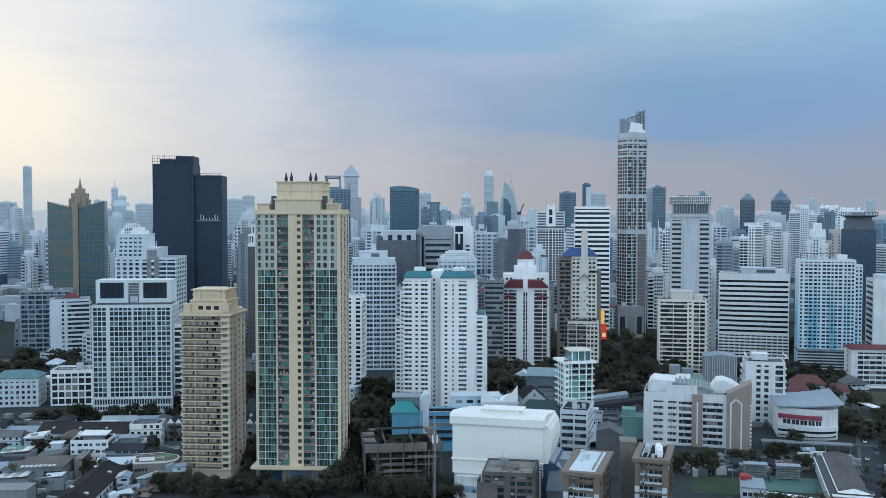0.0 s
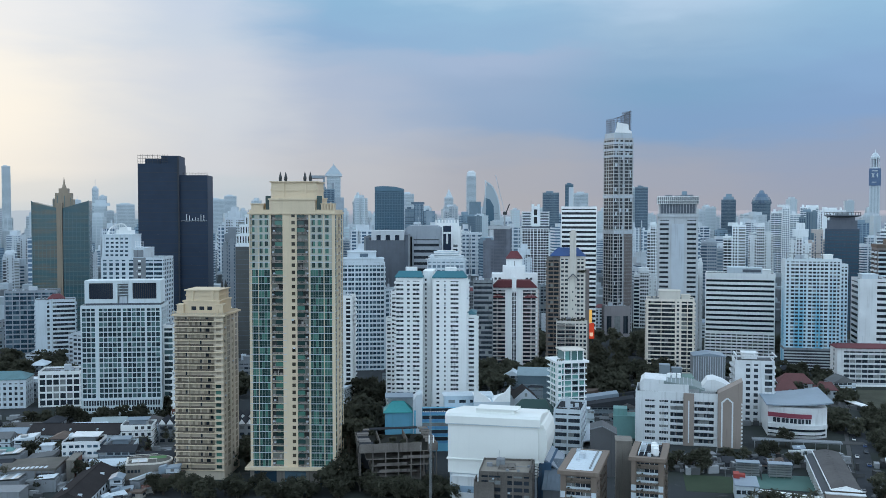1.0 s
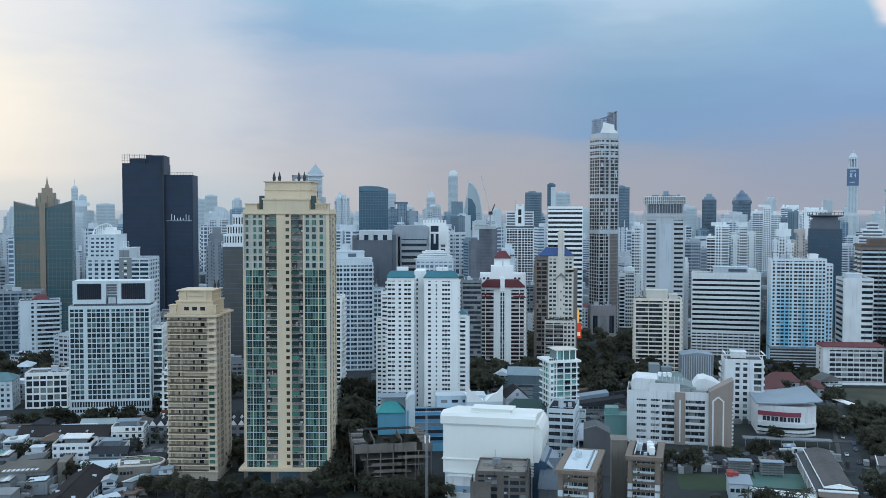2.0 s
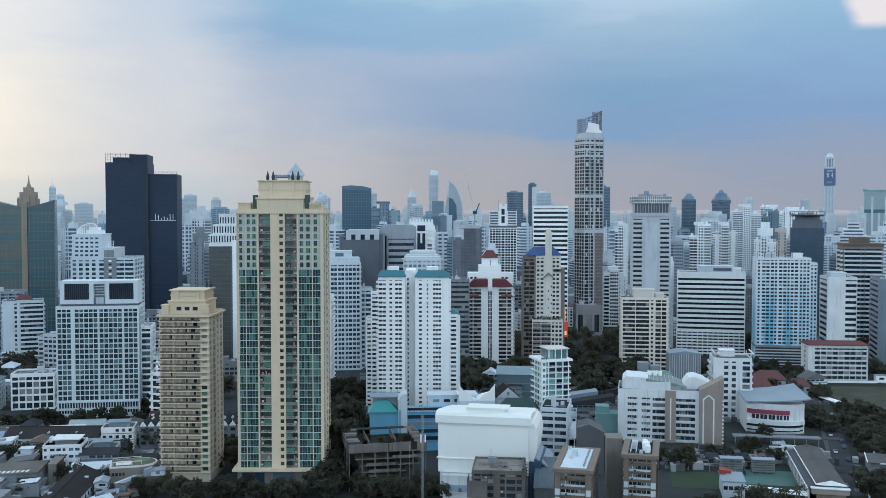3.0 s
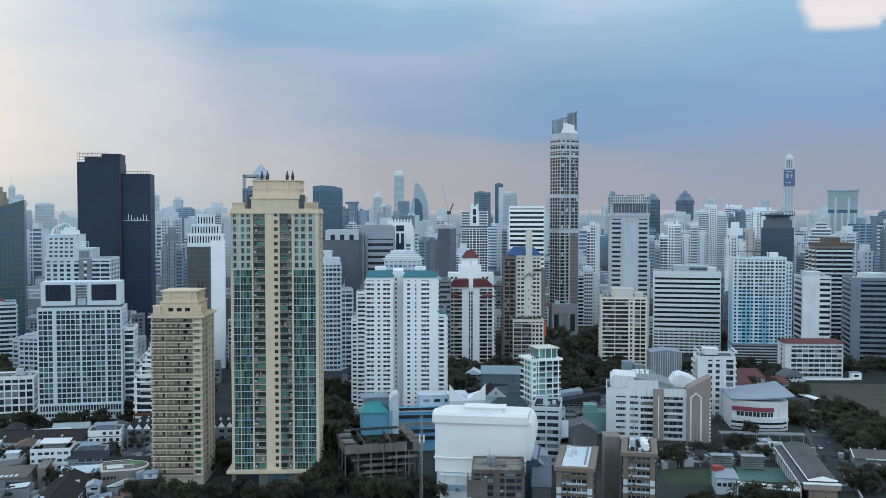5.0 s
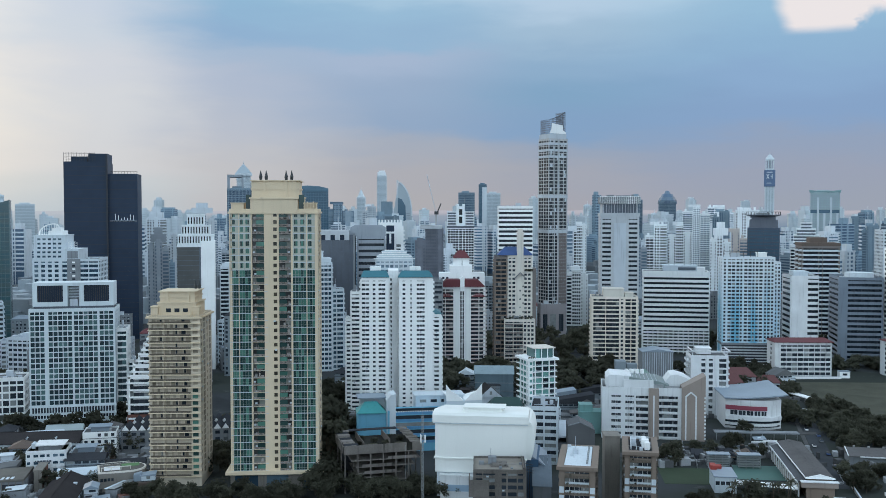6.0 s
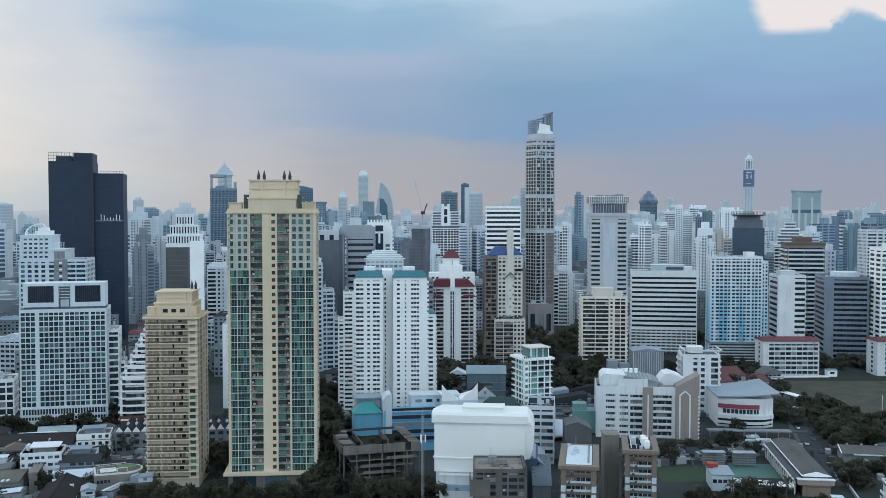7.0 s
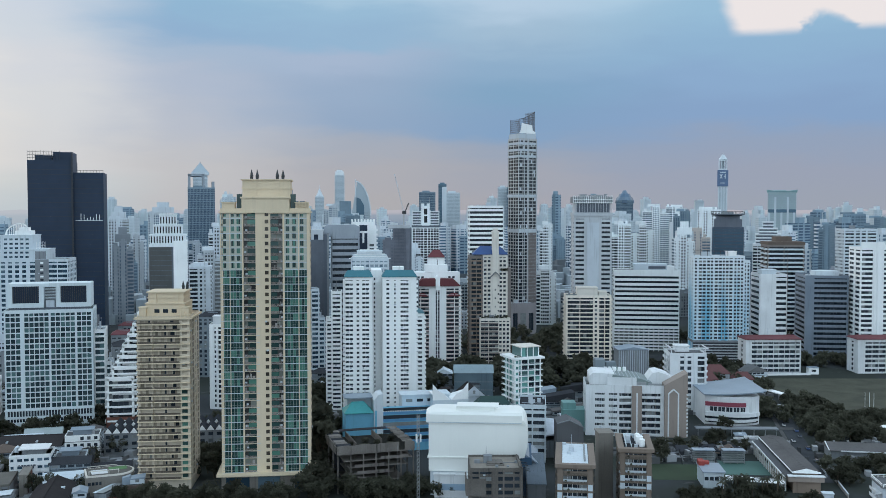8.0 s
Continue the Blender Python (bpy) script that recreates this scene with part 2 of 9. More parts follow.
# white darkened to stand in for dimmer light on nearer buildings; streaks are weathering
DULLW = surface("dimmed_weathered_white", (0.69, 0.715, 0.73), 0.8, 0.2, 0.3)
OBSW = surface("grey_white_render", (0.47, 0.50, 0.53), 0.8, 0.2, 0.3)
DUSTY = surface("dusty_maroon_parapet", (0.66, 0.60, 0.59), 0.8, 0.2, 0.3)
WINGC = surface("grey_brown_render", (0.20, 0.178, 0.168), 0.85, 0.2, 0.3)
PODC = surface("lilac_grey_stone", (0.29, 0.27, 0.28), 0.8, 0.2, 0.3)
CREAMY = surface("warm_cream_render", (0.77, 0.71, 0.63), 0.8, 0.15, 0.25)
SLATE = surface("slate_blue_panel", (0.10, 0.115, 0.14), 0.55, 0.35, 0.25, 0.1)
REDDARK = surface("dark_maroon_recess", (0.07, 0.035, 0.035), 0.8, 0.2, 0.2)
MAROON = surface("maroon_parapet", (0.13, 0.06, 0.055), 0.8, 0.2, 0.2)
PARAPET = surface("brown_parapet", (0.11, 0.088, 0.066), 0.8, 0.2, 0.2)
PTEALG = glazing("pale_teal_glass", (0.045, 0.085, 0.085), (0.17, 0.40, 0.37), share=0.7)
PTEALGJ = glazing("pale_teal_glass_many", (0.045, 0.085, 0.085), (0.17, 0.40, 0.37), per="island", share=0.7)
GRIDG = glazing("grid_glass", (0.020, 0.036, 0.044), (0.11, 0.20, 0.21), share=0.35)
GRIDGJ = glazing("grid_glass_many", (0.020, 0.036, 0.044), (0.11, 0.20, 0.21), per="island", share=0.35)
DEEPG = glazing("deep_blue_glass", (0.06, 0.12, 0.17), (0.15, 0.26, 0.33), per="island", share=0.4)
DEEPB = surface("deep_blue_panel", (0.095, 0.175, 0.235), 0.6, 0.2, 0.1)
MIXED = surface("mixed_household_goods", (0.24, 0.23, 0.22), 0.8, 0.2, 0.1, per="island", spread=0.8)
JOINT = {PTEALG: PTEALGJ, GRIDG: GRIDGJ, DIMG: DIMGJ, CURTAIN: CURTAINJ, DARKG: DARKGJ, GLASS: GLASSJ, TEALG: TEALGJ, BLUEG: BLUEGJ}

# ---- mesh helpers ----
CUBE = [(0, 0, 0), (1, 0, 0), (1, 1, 0), (0, 1, 0), (0, 0, 1), (1, 0, 1), (1, 1, 1), (0, 1, 1)]
QUADS = [(0, 3, 2, 1), (4, 5, 6, 7), (0, 1, 5, 4), (1, 2, 6, 5), (2, 3, 7, 6), (3, 0, 4, 7)]
SHARED = {}


def mesh_of(name, verts, faces, *mats, slots=None):
    me = bpy.data.meshes.new(name)
    me.from_pydata([tuple(v) for v in verts], [], faces)
    for m in mats:
        me.materials.append(m)
    if slots:
        me.polygons.foreach_set("material_index", slots)
    me.update()
    return me


class Solid:
    """Collects boxes and other closed forms into one mesh."""

    def __init__(self):
        self.v, self.f = [], []

    def box(self, x0, x1, y0, y1, z0, z1, m=None):
        b = len(self.v)
        for cx, cy, cz in CUBE:
            p = Vector((x1 if cx else x0, y1 if cy else y0, z1 if cz else z0))
            self.v.append(m @ p if m else p)
        self.f += [tuple(b + i for i in q) for q in QUADS]
        return self

    def prism(self, ring, z0, z1, m=None):
        """A closed plan outline, counter-clockwise, raised from z0 to z1."""
        b, k = len(self.v), len(ring)
        for z in (z0, z1):
            for x, y in ring:
                p = Vector((x, y, z))
                self.v.append(m @ p if m else p)
        self.f.append(tuple(b + i for i in reversed(range(k))))
        self.f.append(tuple(b + k + i for i in range(k)))
        self.f += [(b + i, b + (i + 1) % k, b + k + (i + 1) % k, b + k + i) for i in range(k)]
        return self

    def upright(self, ring, y0, y1, m=None):
        """A closed outline in x and z, drawn through from y0 to y1."""
        b, k = len(self.v), len(ring)
        for y in (y0, y1):
            for x, z in ring:
                p = Vector((x, y, z))
                self.v.append(m @ p if m else p)
        self.f.append(tuple(b + i for i in range(k)))
        self.f.append(tuple(b + k + i for i in reversed(range(k))))
        self.f += [(b + (i + 1) % k, b + i, b + k + i, b + k + (i + 1) % k) for i in range(k)]
        return self

    def cone(self, x, y, z0, z1, r0, r1, k=10, m=None):
        b = len(self.v)
        for z, r in ((z0, r0), (z1, r1)):
            for i in range(k):
                a = 2 * math.pi * i / k
                p = Vector((x + r * math.cos(a), y + r * math.sin(a), z))
                self.v.append(m @ p if m else p)
        self.f.append(tuple(b + i for i in reversed(range(k))))
        self.f.append(tuple(b + k + i for i in range(k)))
        self.f += [(b + i, b + (i + 1) % k, b + k + (i + 1) % k, b + k + i) for i in range(k)]
        return self

    def hip(self, x0, x1, y0, y1, z0, z1, ridge=0.4, m=None):
        """A hipped roof with a level ridge along its longer side and a thin eave."""
        b = len(self.v)
        cx, cy = (x0 + x1) / 2, (y0 + y1) / 2
        if x1 - x0 >= y1 - y0:
            r = [(cx - (x1 - x0) * ridge / 2, cy), (cx + (x1 - x0) * ridge / 2, cy)]
        else:
            r = [(cx, cy - (y1 - y0) * ridge / 2), (cx, cy + (y1 - y0) * ridge / 2)]
        e = 0.3
        pts = [(x0, y0, z0), (x1, y0, z0), (x1, y1, z0), (x0, y1, z0), (x0, y0, z0 + e), (x1, y0, z0 + e), (x1, y1, z0 + e), (x0, y1, z0 + e)]
        pts += [(*r[0], z1), (*r[1], z1)]
        self.v += [m @ Vector(p) if m else Vector(p) for p in pts]
        q = [(0, 3, 2, 1), (0, 1, 5, 4), (1, 2, 6, 5), (2, 3, 7, 6), (3, 0, 4, 7)]
        q += [(4, 5, 9, 8), (5, 6, 9), (6, 7, 8, 9), (7, 4, 8)] if x1 - x0 >= y1 - y0 else [(4, 5, 8), (5, 6, 9, 8), (6, 7, 9), (7, 4, 8, 9)]
        self.f += [tuple(b + i for i in t) for t in q]
        return self

    def gable(self, x0, x1, y0, y1, z0, z1, m=None):
        """A pitched roof with its ridge along y."""
        cx = (x0 + x1) / 2
        return self.upright([(x0, z0), (x1, z0), (x1, z0 + 0.25), (cx, z1), (x0, z0 + 0.25)], y0, y1, m)

    def bar(self, a, b, r=0.12):
        """A straight square bar from a to b."""
        a, b = Vector(a), Vector(b)
        m = Matrix.Translation(a) @ (b - a).to_track_quat("Z", "Y").to_matrix().to_4x4()
        return self.box(-r, r, -r, r, 0, (b - a).length, m)


def part(name, body, material, parent, label="", m=None, kind=""):
    """Links one mesh as a part of a thing."""
    me = mesh_of(name, body.v, body.f, material) if isinstance(body, Solid) else body
    ob = new(name, me)
    ob.parent = parent
    if m is not None:
        ob.matrix_basis = m
    return tagged(ob, label=label, kind=kind)


def unit(name, sx, sy, sz, material):
    """A shared box mesh with its origin at a lower corner."""
    key = (name, round(sx, 3), round(sy, 3), round(sz, 3), material.name)
    if key not in SHARED:
        SHARED[key] = mesh_of(name, Solid().box(0, sx, 0, sy, 0, sz).v, QUADS, material)
    return SHARED[key]


def thing(name, label, category, x, y, yaw=0.0, z=0.0, group="", kind=""):
    """The Empty at a thing's base that holds its parts."""
    ob = new(name)
    ob.matrix_basis = pose(x, y, z, 0, 0, yaw)
    return tagged(ob, label=label, category=category, group=group, kind=kind)


def bays_of(spec, width):
    """'p1 w2 b4' as (kind, from, to), stretched to the face's width."""
    rows = [(s[0], float(s[1:])) for s in spec.split()]
    k, at, out = width / sum(w for _, w in rows), 0.0, []
    for kind, w in rows:
        out.append((kind, at, at + w * k))
        at += w * k
    return out


def rep(spec, n, end="p0.6"):
    return " ".join([end] + [spec] * n)


def tower(name, label, place, size, floors, wall, glass, front, side=None, band=0.4, inset=0.6, pieces=0, base=0.0, left=None, right=None,
          category="building", core=None, parapet=1.0, slab=None, group="", roof=None, top=None, balcony=1.1, rail=None, open_rail=False, clutter=True, units=0.14, bglass=None):
    """A storeyed block: a core, a ring band a floor, piers, panes and balconies. pieces: each band, pier and pane an object of its own."""
    (x, y, yaw), (w, d, h) = place, size
    t = thing(name, label, category, x, y, yaw, group=group)
    fh, pieces = (h - base - parapet) / floors, int(pieces * 0.26)
    # the dark core stands in for unlit rooms and shade deep in the openings
    core = core or DARKGREY
    rail = rail or wall
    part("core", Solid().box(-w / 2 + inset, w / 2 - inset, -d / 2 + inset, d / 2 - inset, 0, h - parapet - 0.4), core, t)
    part("roof", Solid().box(-w / 2 + 0.05, w / 2 - 0.05, -d / 2 + 0.05, d / 2 - 0.05, h - parapet - 0.396, h - parapet), roof or ROOFC, t)
    ring = Solid()
    for a0, a1, b0, b1 in ((-w / 2, w / 2, -d / 2, -d / 2 + 0.3), (-w / 2, w / 2, d / 2 - 0.3, d / 2), (-w / 2, -w / 2 + 0.3, -d / 2 + 0.3, d / 2 - 0.3),
                           (w / 2 - 0.3, w / 2, -d / 2 + 0.3, d / 2 - 0.3)):
        ring.box(a0, a1, b0, b1, h - parapet - fh * 0.3, h)
    part("parapet", ring, wall, t)
    if base:
        part("podium", Solid().box(-w / 2 - 0.15, w / 2 + 0.15, -d / 2 - 0.15, d / 2 + 0.15, 0, base), wall, t)
    # a ring band for each floor
    edge = wall if slab is None else (top or wall)
    bh = fh * band if slab is None else slab
    e = 0.004
    loop = Solid()
    for a0, a1, b0, b1 in ((-w / 2, w / 2, -d / 2, -d / 2 + inset + e), (-w / 2, w / 2, d / 2 - inset - e, d / 2),
                           (-w / 2, -w / 2 + inset + e, -d / 2 + inset + e, d / 2 - inset - e), (w / 2 - inset - e, w / 2, -d / 2 + inset + e, d / 2 - inset - e)):
        loop.box(a0, a1, b0, b1, 0, bh)
    if pieces:
        me = mesh_of("floor_band", loop.v, loop.f, edge)
        for i in range(floors):
            part("floor_band", me, wall, t, m=pose(0, 0, base + i * fh))
    else:
        al = Solid()
        for i in range(floors):
            k = len(al.v)
            al.v += [v + Vector((0, 0, base + i * fh)) for v in loop.v]
            al.f += [tuple(k + j for j in q) for q in loop.f]
        part("floor_banding", al, edge, t, kind="stuff")
    rng = random.Random(int(abs(x) * 13 + abs(y) * 7))
    if clutter:
        plant = Solid()
        for k in range(3 + int(w / 8)):
            a, b = rng.uniform(-w * 0.42, w * 0.42), rng.uniform(-d * 0.4, d * 0.4)
            plant.box(a, a + rng.uniform(0.8, 2.2), b, b + rng.uniform(0.8, 1.8), h - parapet, h - parapet + rng.uniform(0.7, 1.8))
        a, b = rng.uniform(-w * 0.3, w * 0.1), rng.uniform(-d * 0.2, d * 0.2)
        plant.box(a, a + w * 0.16, b, b + 3.2, h - parapet, h - parapet + rng.uniform(2.6, 4.2))
        plant.bar((a + 1, b + 1, h), (a + 1, b + 1, h + rng.uniform(4, 8)), 0.07).bar((-w * 0.4, b, h - parapet + 0.3), (w * 0.38, b, h - parapet + 0.3), 0.1)
        part("roof_plant", plant, GREY if rng.random() < 0.4 else PALE, t, kind="stuff")
    side = side or front
    faces = [(front, w, pose(-w / 2, -d / 2, 0), True), (right or side, d, pose(w / 2, -d / 2, 0, 0, 0, 90), True), (left or side, d, pose(-w / 2, d / 2, 0, 0, 0, 270), True),
             (side if d > w else front, w, pose(w / 2, d / 2, 0, 0, 0, 180), False)]
    budget, joined, piers, balc, acs, dim = pieces, Solid(), Solid(), Solid(), Solid(), Solid()
    spare = pieces // 2
    for spec, width, fm, shown in faces:
        for kind, s0, s1 in bays_of(spec, width):
            if kind == "p":
                if pieces and shown:
                    part("pier", unit("pier", s1 - s0, inset + 0.06, h - parapet - base - 0.05, wall), wall, t, m=fm @ pose(s0, -0.06, base))
                else:
                    piers.box(s0, s1, -0.06, inset, base, h - parapet - 0.05, fm)
                continue
            if not shown:
                continue
            deep = {"g": min(inset, 0.16), "w": min(inset, 0.4)}.get(kind, inset)
            pane = bglass if bglass and kind == "b" else glass
            cuts = max(1, round((s1 - s0) / 1.15)) if kind == "g" else max(1, round((s1 - s0) / 2.6))
            for i in range(floors):
                z = base + i * fh + bh
                lo, hi = z + 0.03, base + (i + 1) * fh - 0.03
                if kind == "w" and slab is not None:
                    piers.box(s0, s1, 0.0, inset, z, z + fh * 0.33, fm)
                    lo = z + fh * 0.33
                for c in range(cuts):
                    u0, u1 = s0 + (s1 - s0) * c / cuts + 0.06, s0 + (s1 - s0) * (c + 1) / cuts - 0.06
                    if kind == "c":
                        k = (i * 7 + c * 5 + int(s0) * 3) % 5
                        if k == 0:
                            continue
                        u0, u1 = u0 + (u1 - u0) * (0.0, 0.05, 0.3, 0.1, 0.45)[k], u0 + (u1 - u0) * (0.0, 0.5, 0.95, 0.85, 0.9)[k]
                    if budget > 0:
                        part("window_pane", unit("window_pane", u1 - u0, 0.08, hi - lo, pane), pane, t, m=fm @ pose(u0, deep - 0.12, lo))
                        budget -= 1
                    else:
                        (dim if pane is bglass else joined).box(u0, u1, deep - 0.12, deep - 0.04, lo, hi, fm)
                if kind == "w" and s1 - s0 < 6 and rng.random() < units:
                    u = rng.uniform(s0, max(s0 + 0.05, s1 - 0.9))
                    acs.box(u, u + 0.85, -0.42, 0.02, z - 0.75, z - 0.1, fm)
                if kind in "bc":
                    key = ("balcony", round(s1 - s0, 2), balcony, rail.name, wall.name, open_rail)
                    if key not in SHARED:
                        b = Solid().box(0, s1 - s0, -balcony, 0, 0, 0.18).box(0, s1 - s0, -balcony, -balcony + 0.12, 0.86 if open_rail else 0.18, 1.0)
                        for k in range(int((s1 - s0) / 0.5) if open_rail else 0):
                            b.box(k * 0.5, k * 0.5 + 0.2, -balcony, -balcony + 0.07, 0.18, 0.86)
                        b.box(0, 0.12, -balcony + 0.12, 0, 0.18, 1.0).box(s1 - s0 - 0.12, s1 - s0, -balcony + 0.12, 0, 0.18, 1.0)
                        SHARED[key] = mesh_of("balcony", b.v, b.f, wall, rail, slots=[0] * 6 + [1] * (len(b.f) - 6))
                    if spare > 0:
                        part("balcony", SHARED[key], rail, t, m=fm @ pose(s0, 0, base + i * fh + 0.02))
                        spare -= 1
                    else:
                        k = len(balc.v)
                        mm = fm @ pose(s0, 0, base + i * fh + 0.02)
                        balc.v += [mm @ v.co for v in SHARED[key].vertices]
                        balc.f += [tuple(k + j for j in q.vertices) for q in SHARED[key].polygons]
    for nm, body, m in (("glazing", joined, JOINT.get(glass, glass)), ("balcony_glazing", dim, JOINT.get(bglass, bglass)), ("pier_frame", piers, wall), ("balcony_front", balc, rail), ("air_conditioning", acs, PALE)):
        if body.v:
            part(nm, body, m, t, kind="stuff")
    return t

# ---- large structure: ground, roads, distance ----


def ground_material():
    m = bpy.data.materials.new("city_ground")
    m.use_nodes = True
    n = Net(m.node_tree)
    p = n.put("ShaderNodeNewGeometry").outputs["Position"]
    a = n.noise(p, 0.012, 5)
    b = n.noise(p, 0.09, 5, 0.65)
    c = n.mix(n.step(a, 0.42, 0.58), (0.062, 0.067, 0.072), (0.048, 0.055, 0.047))
    c = n.mix(n.step(b, 0.58, 0.72), c, (0.11, 0.112, 0.11))
    c = n.mix(n.math("MULTIPLY", n.noise(p, 1.2, 3), 0.5), c, (0.05, 0.053, 0.053))
    s = n.put("ShaderNodeBsdfPrincipled", {"Base Color": c, "Roughness": 0.95, "Specular IOR Level": 0.0})
    n.put("ShaderNodeOutputMaterial", {0: s.outputs[0]})
    return m


ASPHALT = surface("asphalt", (0.062, 0.066, 0.072), 0.9, 0.3, 0.0, 0.2, spec=0.0)
STAINW = surface("stained_cream_wall", (0.36, 0.34, 0.31), 0.85, 0.6, 0.5, 0.2)
LAWN = surface("dry_lawn", (0.054, 0.056, 0.038), 0.95, 0.7, 0.0, 0.4)
PAVING = surface("concrete_paving", (0.10, 0.10, 0.10), 0.95, 0.35, 0.0, 0.2, spec=0.0)
COURT = surface("green_court", (0.07, 0.15, 0.13), 0.8, 0.2, 0.0, 0.1)
ground = new("ground", mesh_of("ground", [(-4600, -1500, 0), (4600, -1500, 0), (4600, 4900, 0), (-4600, 4900, 0)], [(0, 1, 2, 3)], ground_material()))
tagged(ground, "dark city ground of asphalt, yards and shrubs", "ground", kind="structure")


def slab(name, label, category, x, y, yaw, w, d, material, z=0.0, t=0.06):
    ob = new(name, mesh_of(name, Solid().box(-w / 2, w / 2, -d / 2, d / 2, 0, t).v, QUADS, material))
    ob.matrix_basis = pose(x, y, z, 0, 0, yaw)
    return tagged(ob, label, category, kind="structure")


def distance():
    """The far edge of the city: haze painted on a plain glowing ring beyond all buildings."""
    m = bpy.data.materials.new("far_haze")
    m.use_nodes = True
    n = Net(m.node_tree)
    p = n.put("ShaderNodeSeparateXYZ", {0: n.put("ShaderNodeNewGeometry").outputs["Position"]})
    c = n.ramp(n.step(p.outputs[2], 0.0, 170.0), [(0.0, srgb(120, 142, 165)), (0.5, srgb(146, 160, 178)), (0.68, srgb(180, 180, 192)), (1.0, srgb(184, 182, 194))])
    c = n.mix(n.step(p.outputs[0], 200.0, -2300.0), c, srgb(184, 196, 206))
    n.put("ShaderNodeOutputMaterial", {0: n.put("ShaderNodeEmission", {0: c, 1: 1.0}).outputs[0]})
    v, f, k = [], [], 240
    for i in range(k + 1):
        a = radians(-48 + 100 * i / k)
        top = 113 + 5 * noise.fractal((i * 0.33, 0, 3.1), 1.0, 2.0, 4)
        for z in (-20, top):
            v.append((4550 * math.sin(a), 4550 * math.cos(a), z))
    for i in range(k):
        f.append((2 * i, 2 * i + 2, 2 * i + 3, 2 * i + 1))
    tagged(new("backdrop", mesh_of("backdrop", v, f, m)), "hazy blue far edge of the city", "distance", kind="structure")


distance()

# ---- trees ----
def leaf_material(name, a, b):
    m = bpy.data.materials.new(name)
    m.use_nodes = True
    n = Net(m.node_tree)
    r = n.put("ShaderNodeNewGeometry").outputs["Random Per Island"]
    o = n.put("ShaderNodeObjectInfo").outputs["Random"]
    c = n.mix(r, a, b)
    k = n.math("ADD", 0.65, n.math("MULTIPLY", o, 0.7))
    c = n.mix(1.0, c, n.put("ShaderNodeCombineColor", {0: k, 1: k, 2: k}).outputs[0], "MULTIPLY")
    s = n.put("ShaderNodeBsdfPrincipled", {"Base Color": c, "Roughness": 0.9, "Specular IOR Level": 0.0})
    thin = n.put("ShaderNodeBsdfTranslucent", {"Color": c})
    both = n.put("ShaderNodeMixShader", {0: 0.5, 1: s.outputs[0], 2: thin.outputs[0]})
    n.put("ShaderNodeOutputMaterial", {0: both.outputs[0]})
    return m


LEAF = leaf_material("leaf_clumps", (0.078, 0.080, 0.062), (0.118, 0.119, 0.088))
BARK = surface("bark", (0.09, 0.07, 0.05), 0.95, 0.3, 0.2, 0.3)


def tree_kind(seed, height, spread, low=0.34):
    """Trunk with limbs, and a crown of loose leaf clumps; returned as two meshes."""
    rng = random.Random(seed)
    wood, v, f = Solid(), [], []
    wood.cone(0, 0, 0, height * 0.45, height * 0.028, height * 0.017, 7)
    tips = []
    for i in range(9):
        a, r = rng.uniform(0, 6.28), spread * rng.uniform(0.3, 0.75)
        tip = Vector((r * math.cos(a), r * math.sin(a), height * rng.uniform(low, 0.88)))
        wood.bar((0, 0, height * rng.uniform(0.28, 0.44)), tip, height * 0.008)
        tips.append(tip)
    tips.append(Vector((0, 0, height * 0.9)))
    for tip in tips:
        rad = spread * rng.uniform(0.28, 0.46)
        for k in range(85):
            d = Vector((rng.gauss(0, 1), rng.gauss(0, 1), rng.gauss(0, 0.7)))
            c = tip + d.normalized() * rad * rng.uniform(0.45, 1.0) * Vector((1, 1, 0.75)).length / 1.6
            s = height * rng.uniform(0.028, 0.060)
            q = Euler((rng.uniform(-1, 1), rng.uniform(-1, 1), rng.uniform(0, 6.28))).to_matrix()
            b = len(v)
            v += [c + q @ Vector(p) * s for p in ((-1, -0.6, 0), (0.2, -0.9, 0.25), (1.1, 0, 0), (0.1, 0.9, 0.2), (-0.9, 0.5, -0.1))]
            f.append((b, b + 1, b + 2, b + 3, b + 4))
    return mesh_of("trunk", wood.v, wood.f, BARK), mesh_of("crown", v, f, LEAF)


def palm_kind(seed, height):
    rng = random.Random(seed)
    wood, v, f = Solid(), [], []
    wood.cone(0, 0, 0, height, 0.28, 0.18, 7)
    for i in range(16):
        a, droop = 2 * math.pi * i / 16 + rng.uniform(-0.1, 0.1), rng.uniform(0.2, 1.3)
        px = Vector((0, 0, height))
        for k in range(6):
            out = Vector((math.cos(a), math.sin(a), 0.7 - droop * (k + 1) / 3))
            nx = px + out.normalized() * 0.62
            side = Vector((-math.sin(a), math.cos(a), 0)) * (0.42 - 0.05 * k)
            b = len(v)
            v += [px - side, nx - side * 0.85, nx + side * 0.85, px + side]
            f.append((b, b + 1, b + 2, b + 3))
            px = nx
    return mesh_of("trunk", wood.v, wood.f, BARK), mesh_of("crown", v, f, LEAF)


KINDS = {}


